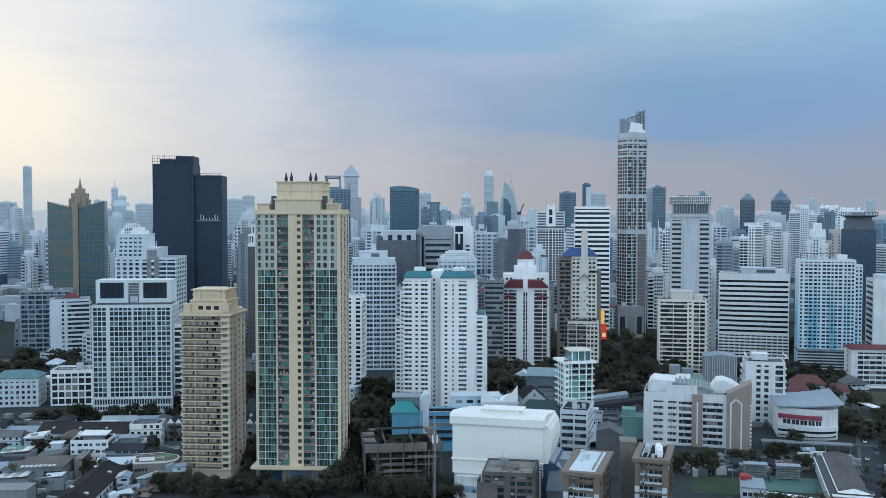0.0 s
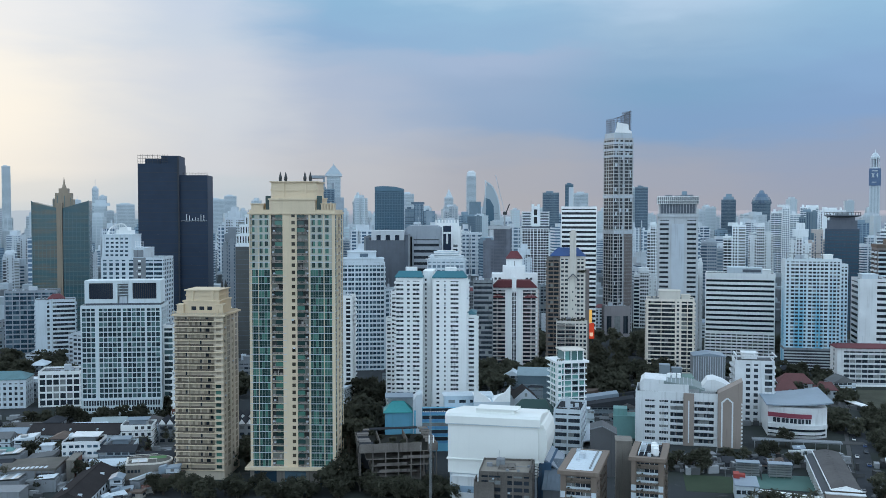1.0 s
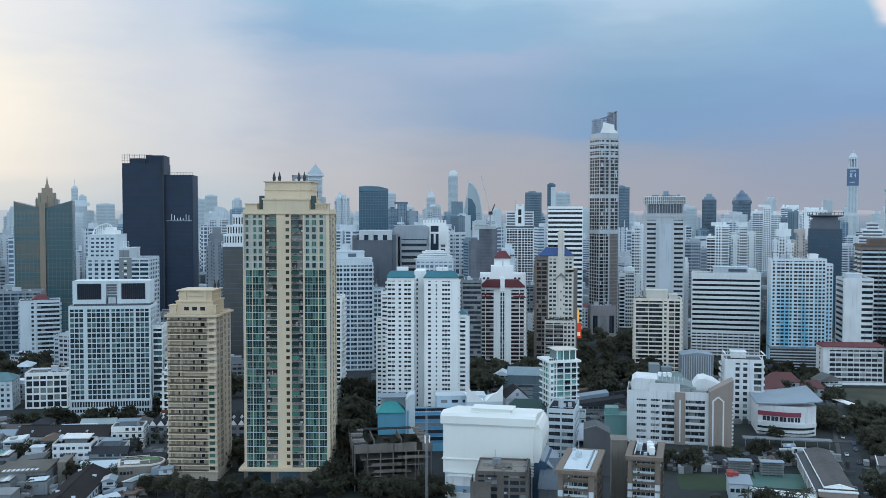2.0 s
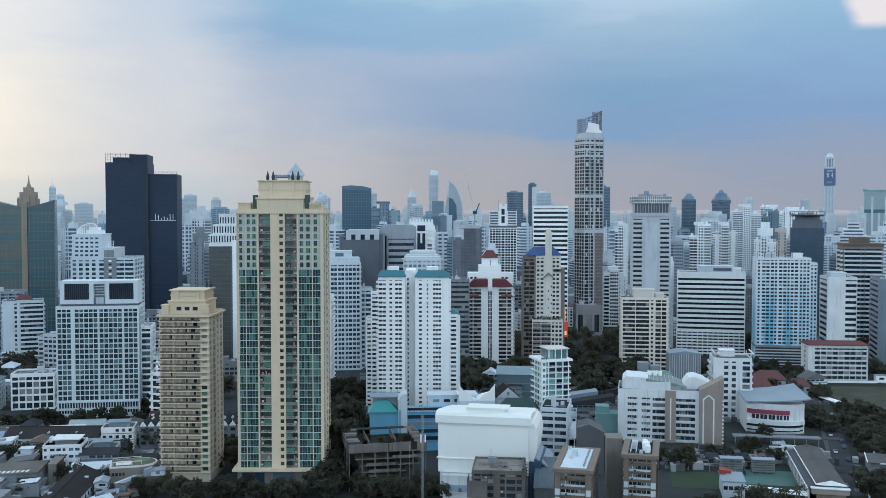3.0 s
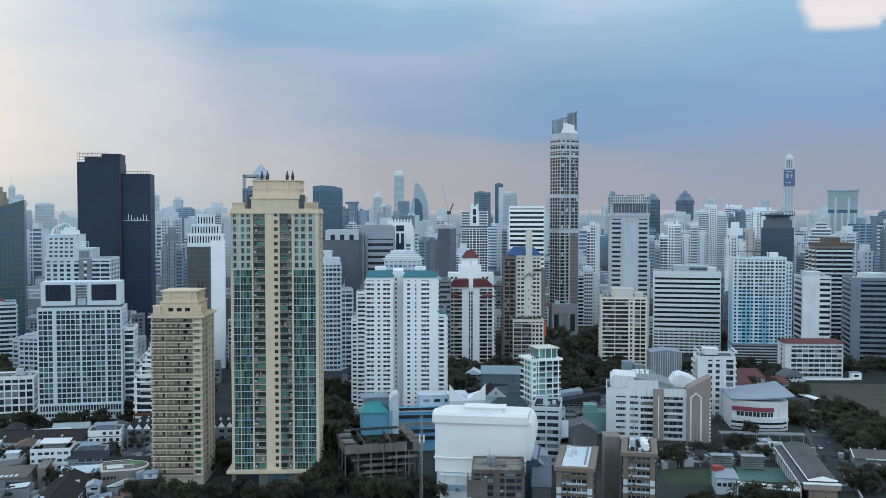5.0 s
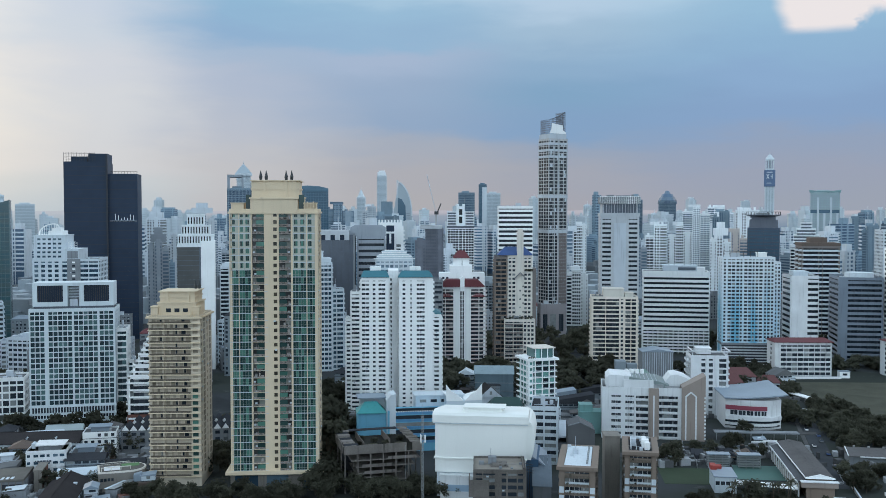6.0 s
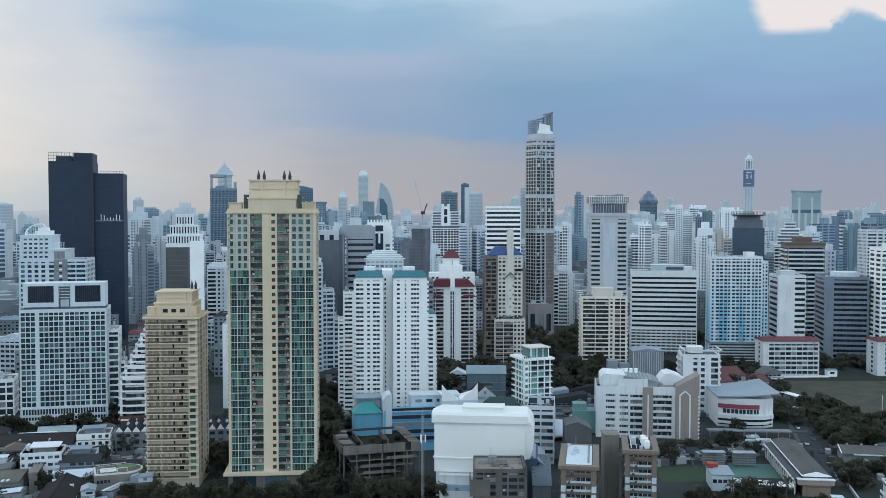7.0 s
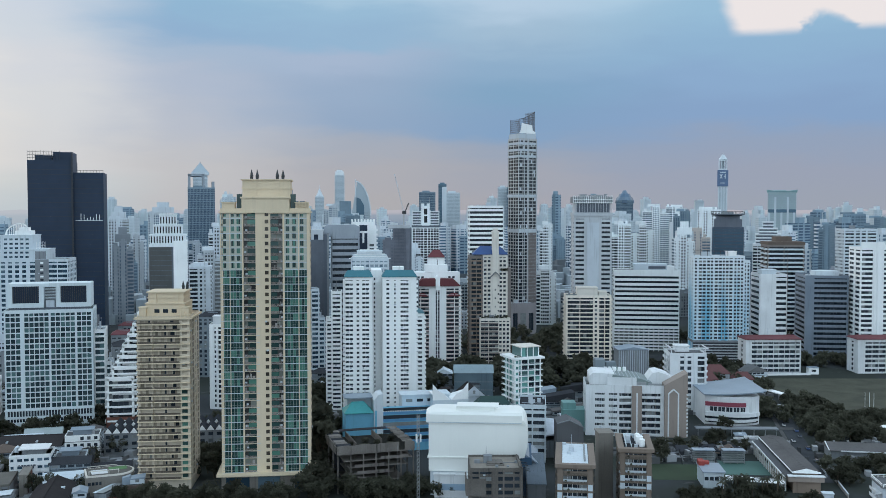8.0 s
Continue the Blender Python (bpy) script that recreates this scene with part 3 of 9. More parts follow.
def tree(kind, x, y, scale=1.0, turn=0.0, z=0.0):
    if kind not in KINDS:
        KINDS[kind] = {"round": lambda: tree_kind(3, 11, 6.0), "wide": lambda: tree_kind(8, 10, 7.6), "tall": lambda: tree_kind(21, 15, 5.4), "bush": lambda: tree_kind(34, 5, 3.4, 0.08),
                       "palm": lambda: palm_kind(2, 9)}[kind]()
    t = new("palm_tree" if kind == "palm" else "tree")
    t.matrix_basis = pose(x, y, z, 0, 0, turn) @ Matrix.Diagonal((scale, scale, scale * (0.9 + 0.2 * ((turn * 7) % 1)), 1))
    tagged(t, "palm with arching dark fronds" if kind == "palm" else "leafy dark green city tree", "tree", group="palms" if kind == "palm" else "city trees")
    part("trunk", KINDS[kind][0], BARK, t)
    part("crown", KINDS[kind][1], LEAF, t)


def KINDS_BUSH():
    if "bush" not in KINDS:
        KINDS["bush"] = tree_kind(34, 5, 3.4, 0.08)
    return KINDS["bush"][1]


def grove(x, y, yaw, w, d, n, seed, kinds=("round", "wide", "tall"), s=(0.7, 1.2)):
    """Single trees strewn over a turned rectangle."""
    rng, a = random.Random(seed), radians(yaw)
    for i in range(n):
        u, v = rng.uniform(-w / 2, w / 2), rng.uniform(-d / 2, d / 2)
        tree(rng.choice(kinds), x + u * math.cos(a) - v * math.sin(a), y + u * math.sin(a) + v * math.cos(a), rng.uniform(*s), rng.uniform(0, 360))


def wood(x, y, yaw, w, d, n, seed, s=(0.8, 1.4)):
    """A far stand of trees that cannot be told apart, as one mesh."""
    rng, body = random.Random(seed), Solid()
    tree("round", x, y, 1.0)
    src = KINDS["round"][1]
    pts = []
    for q in range(0, len(src.vertices) // 5, 2):                # every second clump, grown to fill
        five = [src.vertices[5 * q + j].co.copy() for j in range(5)]
        mid = sum(five, Vector()) / 5
        pts += [mid + (p - mid) * 1.35 for p in five]
    m0 = pose(x, y, 0, 0, 0, yaw)
    for i in range(int(n * 0.77)):
        m = m0 @ pose(rng.uniform(-w / 2, w / 2), rng.uniform(-d / 2, d / 2), -1.5, 0, 0, rng.uniform(0, 360)) @ Matrix.Scale(rng.uniform(*s), 4)
        k = len(body.v)
        body.v += [m @ p for p in pts]
        body.f += [tuple(k + j for j in range(5 * q, 5 * q + 5)) for q in range(len(pts) // 5)]
    tagged(new("tree_stand", mesh_of("tree_stand", body.v, body.f, LEAF)), "dense dark stand of city trees", "trees", kind="stuff")


# ---- houses ----


def house(x, y, yaw, w, d, floors, wall=None, roof="gable", roofmat=None, label="small white town house", seed=0):
    """A town house with windows, eaves, a roof and, on flat roofs, tanks."""
    rng = random.Random(seed * 31 + int(x * 7) + int(y * 3))
    wall, roofmat = wall or COOLW, roofmat or DARKROOF
    t = thing("house", label, "house", x, y, yaw, group="town houses")
    h = floors * 3.2 - 0.9
    part("wall", Solid().box(-w / 2, w / 2, -d / 2, d / 2, 0, h), wall, t)
    few, rest = (y < 500), Solid()
    ww, wh = rng.choice(((1.5, 1.5), (2.6, 1.1), (1.0, 1.6), (2.6, 0.9)))
    for s, width, fm in ((0, w, pose(-w / 2, -d / 2, 0)), (1, d, pose(w / 2, -d / 2, 0, 0, 0, 90)), (2, d, pose(-w / 2, d / 2, 0, 0, 0, 270))):
        n = max(1, int(width / 2.9))
        for f in range(floors):
            for i in range(n):
                if rng.random() < 0.12:
                    continue
                u = (i + 0.5) * width / n - 0.75
                if few and s == (1 if yaw > 60 else 0) and f == floors - 1:
                    part("window", unit("window", ww, 0.14, wh, GLASS), GLASS, t, m=fm @ pose(u, -0.05, f * 3.2 + 1.0))
                else:
                    rest.box(u, u + ww, -0.05, 0.09, f * 3.2 + 1.0, f * 3.2 + 1.0 + wh, fm)
            rest.box(0, width, -0.2, 0.0, f * 3.2 + 0.1, f * 3.2 + 0.3, fm)
    if few:
        k = rng.random()
        if k < 0.6:
            part("lean_to", Solid().upright([(-w / 2 - 3.2, 0), (-w / 2, 0), (-w / 2, 3.6), (-w / 2 - 3.2, 2.7)], -d * rng.uniform(0.1, 0.45), d * rng.uniform(0.1, 0.45)), roofmat, t)
        if k > 0.3:
            part("porch_roof", Solid().box(-w * 0.4, w * rng.uniform(-0.1, 0.4), -d / 2 - rng.uniform(1.5, 2.6), -d / 2, 2.7, 2.9), rng.choice((GREYROOF, ROOFC, RUST, DARKROOF)), t)
        if roof in ("gable", "hip", "shed") and k > 0.5:
            part("roof_patch", Solid().box(-w * 0.2, w * 0.1, -d * 0.35, -d * 0.05, h + 0.3, h + w * 0.2), rng.choice((COOLW, STEEL, roofmat)), t)
    if rest.v:
        part("rear_glazing", rest, GLASSJ, t, kind="stuff")
    if roof == "gable":
        part("roof", Solid().gable(-w / 2 - 0.5, w / 2 + 0.5, -d / 2 - 0.5, d / 2 + 0.5, h, h + w * 0.28), roofmat, t)
    elif roof == "hip":
        part("roof", Solid().hip(-w / 2 - 0.6, w / 2 + 0.6, -d / 2 - 0.6, d / 2 + 0.6, h, h + min(w, d) * 0.3), roofmat, t)
    elif roof == "shed":
        part("roof", Solid().upright([(-w / 2 - 0.4, h), (w / 2 + 0.4, h), (w / 2 + 0.4, h + w * 0.16), (-w / 2 - 0.4, h + 0.25)], -d / 2 - 0.5, d / 2 + 0.5), roofmat, t)
    else:
        r = Solid()
        for a0, a1, b0, b1 in ((-w / 2, w / 2, -d / 2, -d / 2 + 0.25), (-w / 2, w / 2, d / 2 - 0.25, d / 2), (-w / 2, -w / 2 + 0.25, -d / 2 + 0.25, d / 2 - 0.25), (w / 2 - 0.25, w / 2, -d / 2 + 0.25, d / 2 - 0.25)):
            r.box(a0, a1, b0, b1, h, h + 0.9)
        part("parapet", r, wall, t)
        part("roof", Solid().box(-w / 2 + 0.25, w / 2 - 0.25, -d / 2 + 0.25, d / 2 - 0.25, h, h + 0.12), ROOFC, t)
        part("roof_shelter", Solid().box(-w * 0.3, w * 0.25, -d * 0.1, d * 0.35, h + 0.12, h + 2.4).box(-w * 0.38, w * 0.33, -d * 0.2, d * 0.45, h + 2.4, h + 2.6), roofmat if rng.random() < 0.5 else COOLW, t)
        if rng.random() < 0.7:
            tank = part("water_tank", Solid().cone(w * 0.32, -d * 0.28, h + 0.12, h + 1.7, 0.65, 0.65, 12), STEEL, t)
            part("lid", Solid().cone(w * 0.32, -d * 0.28, h + 1.7, h + 2.0, 0.65, 0.2, 12), STEEL, tank)
    return t


# ---- towers ----


def crown_box(t, x0, x1, y0, y1, z0, z1, material, name="roof_house", lip=0.35):
    b = Solid().box(x0, x1, y0, y1, z0, z1 - 0.5).box(x0 - lip, x1 + lip, y0 - lip, y1 + lip, z1 - 0.5, z1)
    return part(name, b, material, t)


def cream_tower():
    floors, glazed_floors, foot = 36, 28, 8.4
    front = "p.5 g3.9 p.3 g5.6 p.7 b5.8 p4.2 w2.3 p.7 b5.8 p.9 g6.6 p.4 g3.8 p1.4"
    t = tower("apartment_tower", "tall cream apartment tower with teal glass bays and stepped top", (-61.0, 419.0, -3), (36.2, 24, 117.6), floors, CREAM, TEALG, front,
              "p1.4 g4 p1.2 w2 p2 b4 p2 w2 p1.2 g4 p1.4", slab=0.24, clutter=False, inset=1.1, pieces=230, base=foot, balcony=0.25, parapet=1.4, open_rail=True, rail=TAUPE, core=BROWN, bglass=DIMG, top=PALE)
    fh = (117.6 - foot - 1.4) / floors
    glazed = [(s0, s1) for kind, s0, s1 in bays_of(front, 36.2) if kind == "g"]
    wall = Solid()
    for f in range(glazed_floors, floors):                               # the upper floors have plain walls with punched windows
        z = foot + f * fh
        for s0, s1 in glazed:
            wall.box(s0, s1, 0.0, 0.3, z + 0.24, z + 0.95)
            w = s1 - s0
            for a, b in (((0, 0.14), (0.58, 1.0)) if w < 4.2 else ((0, 0.10), (0.36, 0.56), (0.86, 1.0))):
                wall.box(s0 + w * a, s0 + w * b, -0.01, 0.3, z + 0.95, z + fh)
    part("upper_wall", wall, BAYWALL, t, m=pose(-18.1, -12, 0), kind="stuff")
    for s0, s1 in glazed:
        cuts = max(1, round((s1 - s0) / 1.15))
        for c in range(cuts + 1):
            part("mullion", unit("mullion", 0.09, 0.16, glazed_floors * fh, MULL), MULL, t, m=pose(-18.1 + s0 + (s1 - s0) * c / cuts - 0.065, -12.05, foot))
    for kind, s0, s1 in bays_of(front, 36.2):
        if kind == "b":
            for f in range(floors):
                if (f * 5 + int(s0)) % 7:
                    part("air_conditioner", unit("air_conditioner", 0.85, 0.35, 0.65, PALE), PALE, t, m=pose(-18.1 + (s0 + 0.3 if s0 < 18 else s1 - 1.3) + 0.5 * (f % 2), -11.9, foot + f * fh + 0.4 + 0.75 * (f % 3 == 0)))
    rng = random.Random(41)
    for kind, s0, s1 in bays_of(front, 36.2):
        if kind == "b":
            clutter, screens = Solid(), Solid()
            for f in range(floors):
                z = foot + f * fh + 0.26
                for k in range(3):
                    u = -18.1 + rng.uniform(s0 + 0.2, s1 - 0.9)
                    clutter.box(u, u + rng.uniform(0.2, 1.1), -11.6, -11.3, z, z + rng.uniform(0.4, 2.2))
                if rng.random() < 0.5:
                    screens.box(-18.1 + (s1 - 2.6 if s0 < 18 else s0 + 0.1), -18.1 + (s1 - 0.1 if s0 < 18 else s0 + 2.6), -11.9, -11.84, z, z + fh - 0.5)
            part("balcony_clutter", clutter, MIXED, t, kind="stuff")
            part("glass_screening", screens, TEALGJ, t, kind="stuff")
        if kind == "g":
            rails = Solid()
            for f in range(glazed_floors):
                rails.box(-18.1 + s0, -18.1 + s1, -12.12, -12.02, foot + f * fh + 1.15, foot + f * fh + 1.21)
            part("window_railing", rails, MULL, t, kind="stuff")
    for f in range(floors):
        part("slab_edge", unit("slab_edge", 15.6 if f < glazed_floors else 4.2, 0.14, 0.2, PALE), PALE, t, m=pose(-18.1, -12.16, foot + f * fh - 0.02))
        if f < glazed_floors:
            part("slab_edge", unit("slab_edge", 14.2, 0.14, 0.2, PALE), PALE, t, m=pose(3.4, -12.16, foot + f * fh - 0.02))
    part("cornice", Solid().box(-18.6, 18.6, -12.5, 12.5, 115.6, 116.4), CREAM, t)
    crown_box(t, -10.5, 11.5, -9.5, 9.5, 116.2, 122.6, CREAM)
    pent = crown_box(t, -9.3, 10.2, -8.6, 8.6, 122.6, 129.6, CREAM, "penthouse", 0.6)
    part("penthouse_band", Solid().box(-9.6, 10.5, -8.9, 8.9, 125.6, 126.2), CREAM, pent)
    for s in (-1, 1):
        part("penthouse_pilaster", Solid().box(s * 4.6 - 0.5 + 0.4, s * 4.6 + 0.5 + 0.4, -9.1, -8.6, 122.6, 129.0), CREAM, pent)
        part("corner_pavilion", Solid().box(s * 14.9 - 2.6, s * 14.9 + 2.6, -10.5, -4.5, 116.4, 119.8).box(s * 14.9 - 2.9, s * 14.9 + 2.9, -10.8, -4.2, 119.8, 120.2), CREAM, t)
        part("crown_window", Solid().box(s * 10.9 - 1.1 + 0.5, s * 10.9 + 1.1 + 0.5, -9.9, -9.4, 117.0, 123.4), TEALG, t)
    for px in (-5.6, -3.3, 4.9, 7.2):
        part("finial", Solid().cone(px, -7.6, 129.6, 131.0, 0.55, 0.75, 8).cone(px, -7.6, 131.0, 133.6, 0.75, 0.08, 8), DARKSTEEL, pent, "dark tapered roof finial")
    part("plinth", Solid().box(-18.4, 18.4, -12.5, 12.5, 0, 7.4), LIFTC, t)
    part("plinth_ledge", Solid().box(-20.2, 20.2, -14.4, 13.2, 7.4, 8.5), CREAM, t)
    for a, b in ((-16.5, -7.0), (-3.5, 5.5), (11.5, 17.6)):
        part("ground_floor_glass", Solid().box(a, b, -12.7, -12.5, 0.4, 6.6), BLUEG, t)
    # the stair windows up the broad middle pier, and half of each balcony closed with glass
    stair = next((s0, s1) for kind, s0, s1 in bays_of(front, 36.2) if kind == "w")
    for f in range(floors):
        part("stair_window", unit("stair_window", stair[1] - stair[0] - 0.5, 0.2, 1.5, BROWNG), BROWNG, t, m=pose(-18.1 + stair[0] + 0.25, -12.1, foot + f * fh + 1.2))
    part("stair_wall", Solid().box(-18.1 + stair[0] - 0.1, -18.1 + stair[1] + 0.1, -12.02, -11.6, foot, 116.0), CREAM, t)
    for kind, s0, s1 in bays_of(front, 36.2):
        if kind == "b":
            for f in range(floors):
                a = -18.1 + (s0 if s0 > 18 else s1 - 3.2)
                if (f * 7 + int(s0)) % 4:
                    part("balcony_glass", unit("balcony_glass", 3.2, 0.1, 1.85, TEALG), TEALG, t, m=pose(a, -12.0, foot + f * fh + 0.85))
    # the stepped middle of the crown, and the corner posts of the roof terraces
    part("crown_front", Solid().box(-9.4, 9.9, -12.35, -9.0, 116.0, 121.6).box(-9.9, 10.4, -12.7, -8.8, 121.6, 122.3), CREAM, t)
    for k in range(5):
        part("terrace_post", unit("terrace_post", 0.55, 0.55, 3.4 + 0.8 * (k % 2), CREAM), CREAM, t, m=pose(12.4 + k * 1.25, -11.4, 116.4))


def yellow_tower():
    t = tower("apartment_tower", "sand coloured apartment tower with long narrow balconies", (-102.8, 430.2, -5), (20.6, 22, 73.9), 25, SAND, CURTAIN,
              "p.4 c5.2 p.7 c5.0 c6.6 p.7 w2.4 p.9", "p1.5 c4 p1.5 w1.8 p3 w1.8 p1.5 c4 p1.5", slab=0.4, clutter=False, inset=1.0, pieces=150, base=4.0, balcony=0.7, rail=PARAPET, open_rail=True, core=SAND,
              right="p1.2 w2.4 p1.2 g3.6 p2 w2.4 p2 g3 p1.2")
    fh, rng = (73.9 - 4.0 - 1.0) / 25, random.Random(6)
    for f in range(25):
        z = 4.0 + f * fh
        part("slab_edge", Solid().box(-10.6, 10.5, -11.95, -10.9, z, z + 0.42), CREAM, t)
        for a, b in ((-9.8, -4.5), (-3.6, 6.3)):
            part("balcony_railing", Solid().box(a, b, -11.62, -11.54, z + 0.42, z + 1.2), RAIL, t)
        if f % 5:
            part("balcony_door", unit("balcony_door", rng.choice((0.8, 1.3, 1.7)), 0.1, 2.0, DARKG), DARKG, t, m=pose(2.6 + rng.choice((0, 0, 0.9, 1.8)), -10.25, z + 0.5))
        part("balcony_door", unit("balcony_door", 0.7, 0.1, 2.0, GLASS), GLASS, t, m=pose(0.2 if f % 3 else -6.0, -10.25, z + 0.5))
        if f < 14:
            part("corner_glass", unit("corner_glass", 2.2, 0.1, 1.5, TEALG), TEALG, t, m=pose(7.1, -11.12, z + 1.0))
    part("cornice", Solid().box(-11.4, 11.4, -12.0, 12.0, 72.6, 73.3), CREAM, t)
    crown_box(t, -7.4, 8.2, -8, 8, 73.0, 79.2, CREAM)
    pent = crown_box(t, -6.6, 7.4, -7, 7, 79.2, 84.0, CREAM, "penthouse", 0.7)
    part("penthouse_band", Solid().box(-6.9, 7.7, -7.3, 7.3, 81.2, 81.7), CREAM, pent)
    for a in (-4.4, 4.2):
        part("penthouse_pilaster", Solid().box(a, a + 1.1, -7.5, -7.0, 79.2, 83.5), CREAM, pent)
    rail = Solid().box(-11.0, 11.0, -11.8, -11.65, 74.5, 74.7)
    for k in range(23):
        rail.box(-11.0 + k * 0.99, -10.85 + k * 0.99, -11.8, -11.65, 73.3, 74.5)
    part("terrace_railing", rail, CREAM, t)
    for s in (-1, 1):
        part("corner_pavilion", Solid().box(s * 8.4 - 1.4, s * 8.4 + 1.4, -9.5, -5.0, 73.3, 77.2).box(s * 8.4 - 1.7, s * 8.4 + 1.7, -9.8, -4.7, 77.2, 77.6), CREAM, t)
    for i in range(3):
        part("crown_window", Solid().box(-4.0 + i * 3.4, -2.0 + i * 3.4, -8.12, -7.98, 75.0, 76.6), GLASS, t)
    for px in (5.0, 6.6):
        part("finial", Solid().cone(px, 5.5, 84.0, 85.2, 0.5, 0.65, 8).cone(px, 5.5, 85.2, 87.6, 0.65, 0.08, 8), DARKSTEEL, t, "dark tapered roof finial")
    for k in range(6):
        part("terrace_post", unit("terrace_post", 0.5, 0.5, 2.6, CREAM), CREAM, t, m=pose(6.4 + (k % 3) * 1.5, -11.2 + (k // 3) * 3.0, 73.3))
    t.matrix_basis = t.matrix_basis @ Matrix.Diagonal((1.042, 1.042, 0.984, 1))


def grid_tower():
    three, five = "w2.1 p.34 w2.1 p.34 w2.1 ", "w2.1 p.34 w2.1 p.34 w2.1 p.34 w2.1 p.34 w2.1 "
    t = tower("apartment_tower", "white gridded apartment block with louvred roof boxes", (-178.0, 555.3, 5), (44.2, 22, 63.9), 18, GRIDW, GRIDG,
              "p.7 " + three + "p2.1 " + five + "p1 " + five + "p1.1 " + three + "p.9", rep("w1.6 p.3 w2.2 p.9", 4), band=0.2, pieces=70, base=11.0, inset=0.5)
    for s in (-1, 1):
        part("roof_frame", Solid().box(s * 12 - 9, s * 12 + 9, -6, 8, 64.6, 67).box(s * 12 - 9, s * 12 - 6.6, -6, 8, 67, 77.5).box(s * 12 + 6.6, s * 12 + 9, -6, 8, 67, 77.5)
             .box(s * 12 - 6.6, s * 12 + 6.6, -6, 8, 76, 77.5), GRIDW, t)
        lv = Solid().box(s * 12 - 6.5, s * 12 + 6.5, -5.2, 7.5, 67.01, 75.9)
        part("louvre_box", lv, BLACK, t)
        for i in range(12):
            part("louvre", unit("louvre", 0.25, 0.4, 8.6, DARKSTEEL), DARKSTEEL, t, m=pose(s * 12 - 6.2 + i * 1.08, -5.7, 67.1))
    part("shadow_gap", Solid().box(-20.5, 20.5, -5.4, 7.6, 63, 64.6), DARKGREY, t)
    part("link_beam", Solid().box(-3, 3, -5.8, 8, 75.6, 77.5), GRIDW, t)
    for i in range(4):
        part("link_slat", unit("link_slat", 6.0, 0.5, 0.45, COOLW), COOLW, t, m=pose(-3, -5.6, 69.4 + i * 1.6))
    part("link_back", Solid().box(-3, 3, -1, 7, 63, 75.5), GREY, t)
    part("link_box", Solid().box(-2.2, 2.2, -4.6, -1, 63, 68.4), PALE, t)
    a = radians(5)
    for u, v, w, d, h, n in ((25.0, 2.5, 5.6, 17, 52, 15), (29.3, 4, 2.8, 14, 34, 10), (31.8, 5.5, 2.2, 11, 12, 3)):
        tower("apartment_wing", "white stepped wing of the gridded block", (-178.0 + u * math.cos(a) - v * math.sin(a), 555.3 + u * math.sin(a) + v * math.cos(a), 5), (w, d, h), n, WHITE, GRIDG, "p.2 w3 p.2", rep("w1.6 p.3 w2.2 p.9", 3), band=0.3,
              inset=0.5, group="stepped wings")
    for z, h in ((7.3, 2.9), (4.3, 1.7)):
        part("podium_window", Solid().box(-21.4, 21.4, -11.2, -11.1, z, z + h), GLASS, t)
        for i in range(30):
            part("podium_mullion", unit("podium_mullion", 0.4, 0.3, h, GRIDW), GRIDW, t, m=pose(-21.4 + i * 1.46, -11.45, z))
    part("podium_ledge", Solid().box(-22.6, 22.6, -11.9, -11.15, 10.3, 11.0).box(-22.6, 22.6, -11.9, -11.15, 6.1, 7.2).box(-22.6, 22.6, -12.3, -11.15, 2.2, 4.2), GRIDW, t)


def black_tower():
    t = thing("office_tower", "huge plain black office tower with lattice crown", "tower", -255, 918.6, 5)
    part("body", Solid().box(-18.5, 18.5, -20, 20, 0, 160), BLACK, t)
    part("side_body", Solid().box(18.5, 44, -17, 20, 0, 149.6), BLACK, t)
    part("dark_rib", Solid().box(17.4, 18.9, -21.5, -19.9, 0, 166.6), BLACKBAND, t)
    for i in range(38):
        part("panel_joint", unit("panel_joint", 37.04, 0.1, 0.35, BLACKBAND), BLACKBAND, t, m=pose(-18.52, -20.06, 4 + i * 4.1))
        if i < 35:
            part("panel_joint", unit("panel_joint", 25.5, 0.1, 0.35, BLACKBAND), BLACKBAND, t, m=pose(18.52, -17.06, 4 + i * 4.1))
    lat = Solid()
    for i in range(13):
        lat.box(-18.4 + i * 2.2, -18.15 + i * 2.2, -20, -19.75, 160, 168.4)
    for z in (162, 164.6, 167.2):
        lat.box(-18.5, 8.4, -20, -19.75, z, z + 0.25)
    part("roof_lattice", lat, DARKSTEEL, t)
    lat = Solid()
    for i in range(9):
        lat.box(22 + i * 2.7, 22.25 + i * 2.7, -17, -16.75, 149.6, 151.8)
    lat.box(21, 44, -17, -16.75, 151.4, 151.7)
    part("roof_railing", lat, DARKSTEEL, t)
    part("roof_house", Solid().box(2, 18.4, -16, 16, 160, 167.5).box(-14, 0, -8, 16, 160, 165), BLACK, t)
    # plain white bars in place of the sign's letters
    lg = Solid()
    for i, k in enumerate((5.6, 4.4, 1.6, 2.6, 1.8, 5.2, 4.6)):
        lg.box(24.5 + i * 2.6, 25.0 + i * 2.6, -17.2, -17.0, 107.8, 107.8 + k)
    lg.box(20, 43, -17.2, -17.0, 107.0, 107.3)
    part("light_strip", lg, WHITE, t, "plain white bars of the sign")


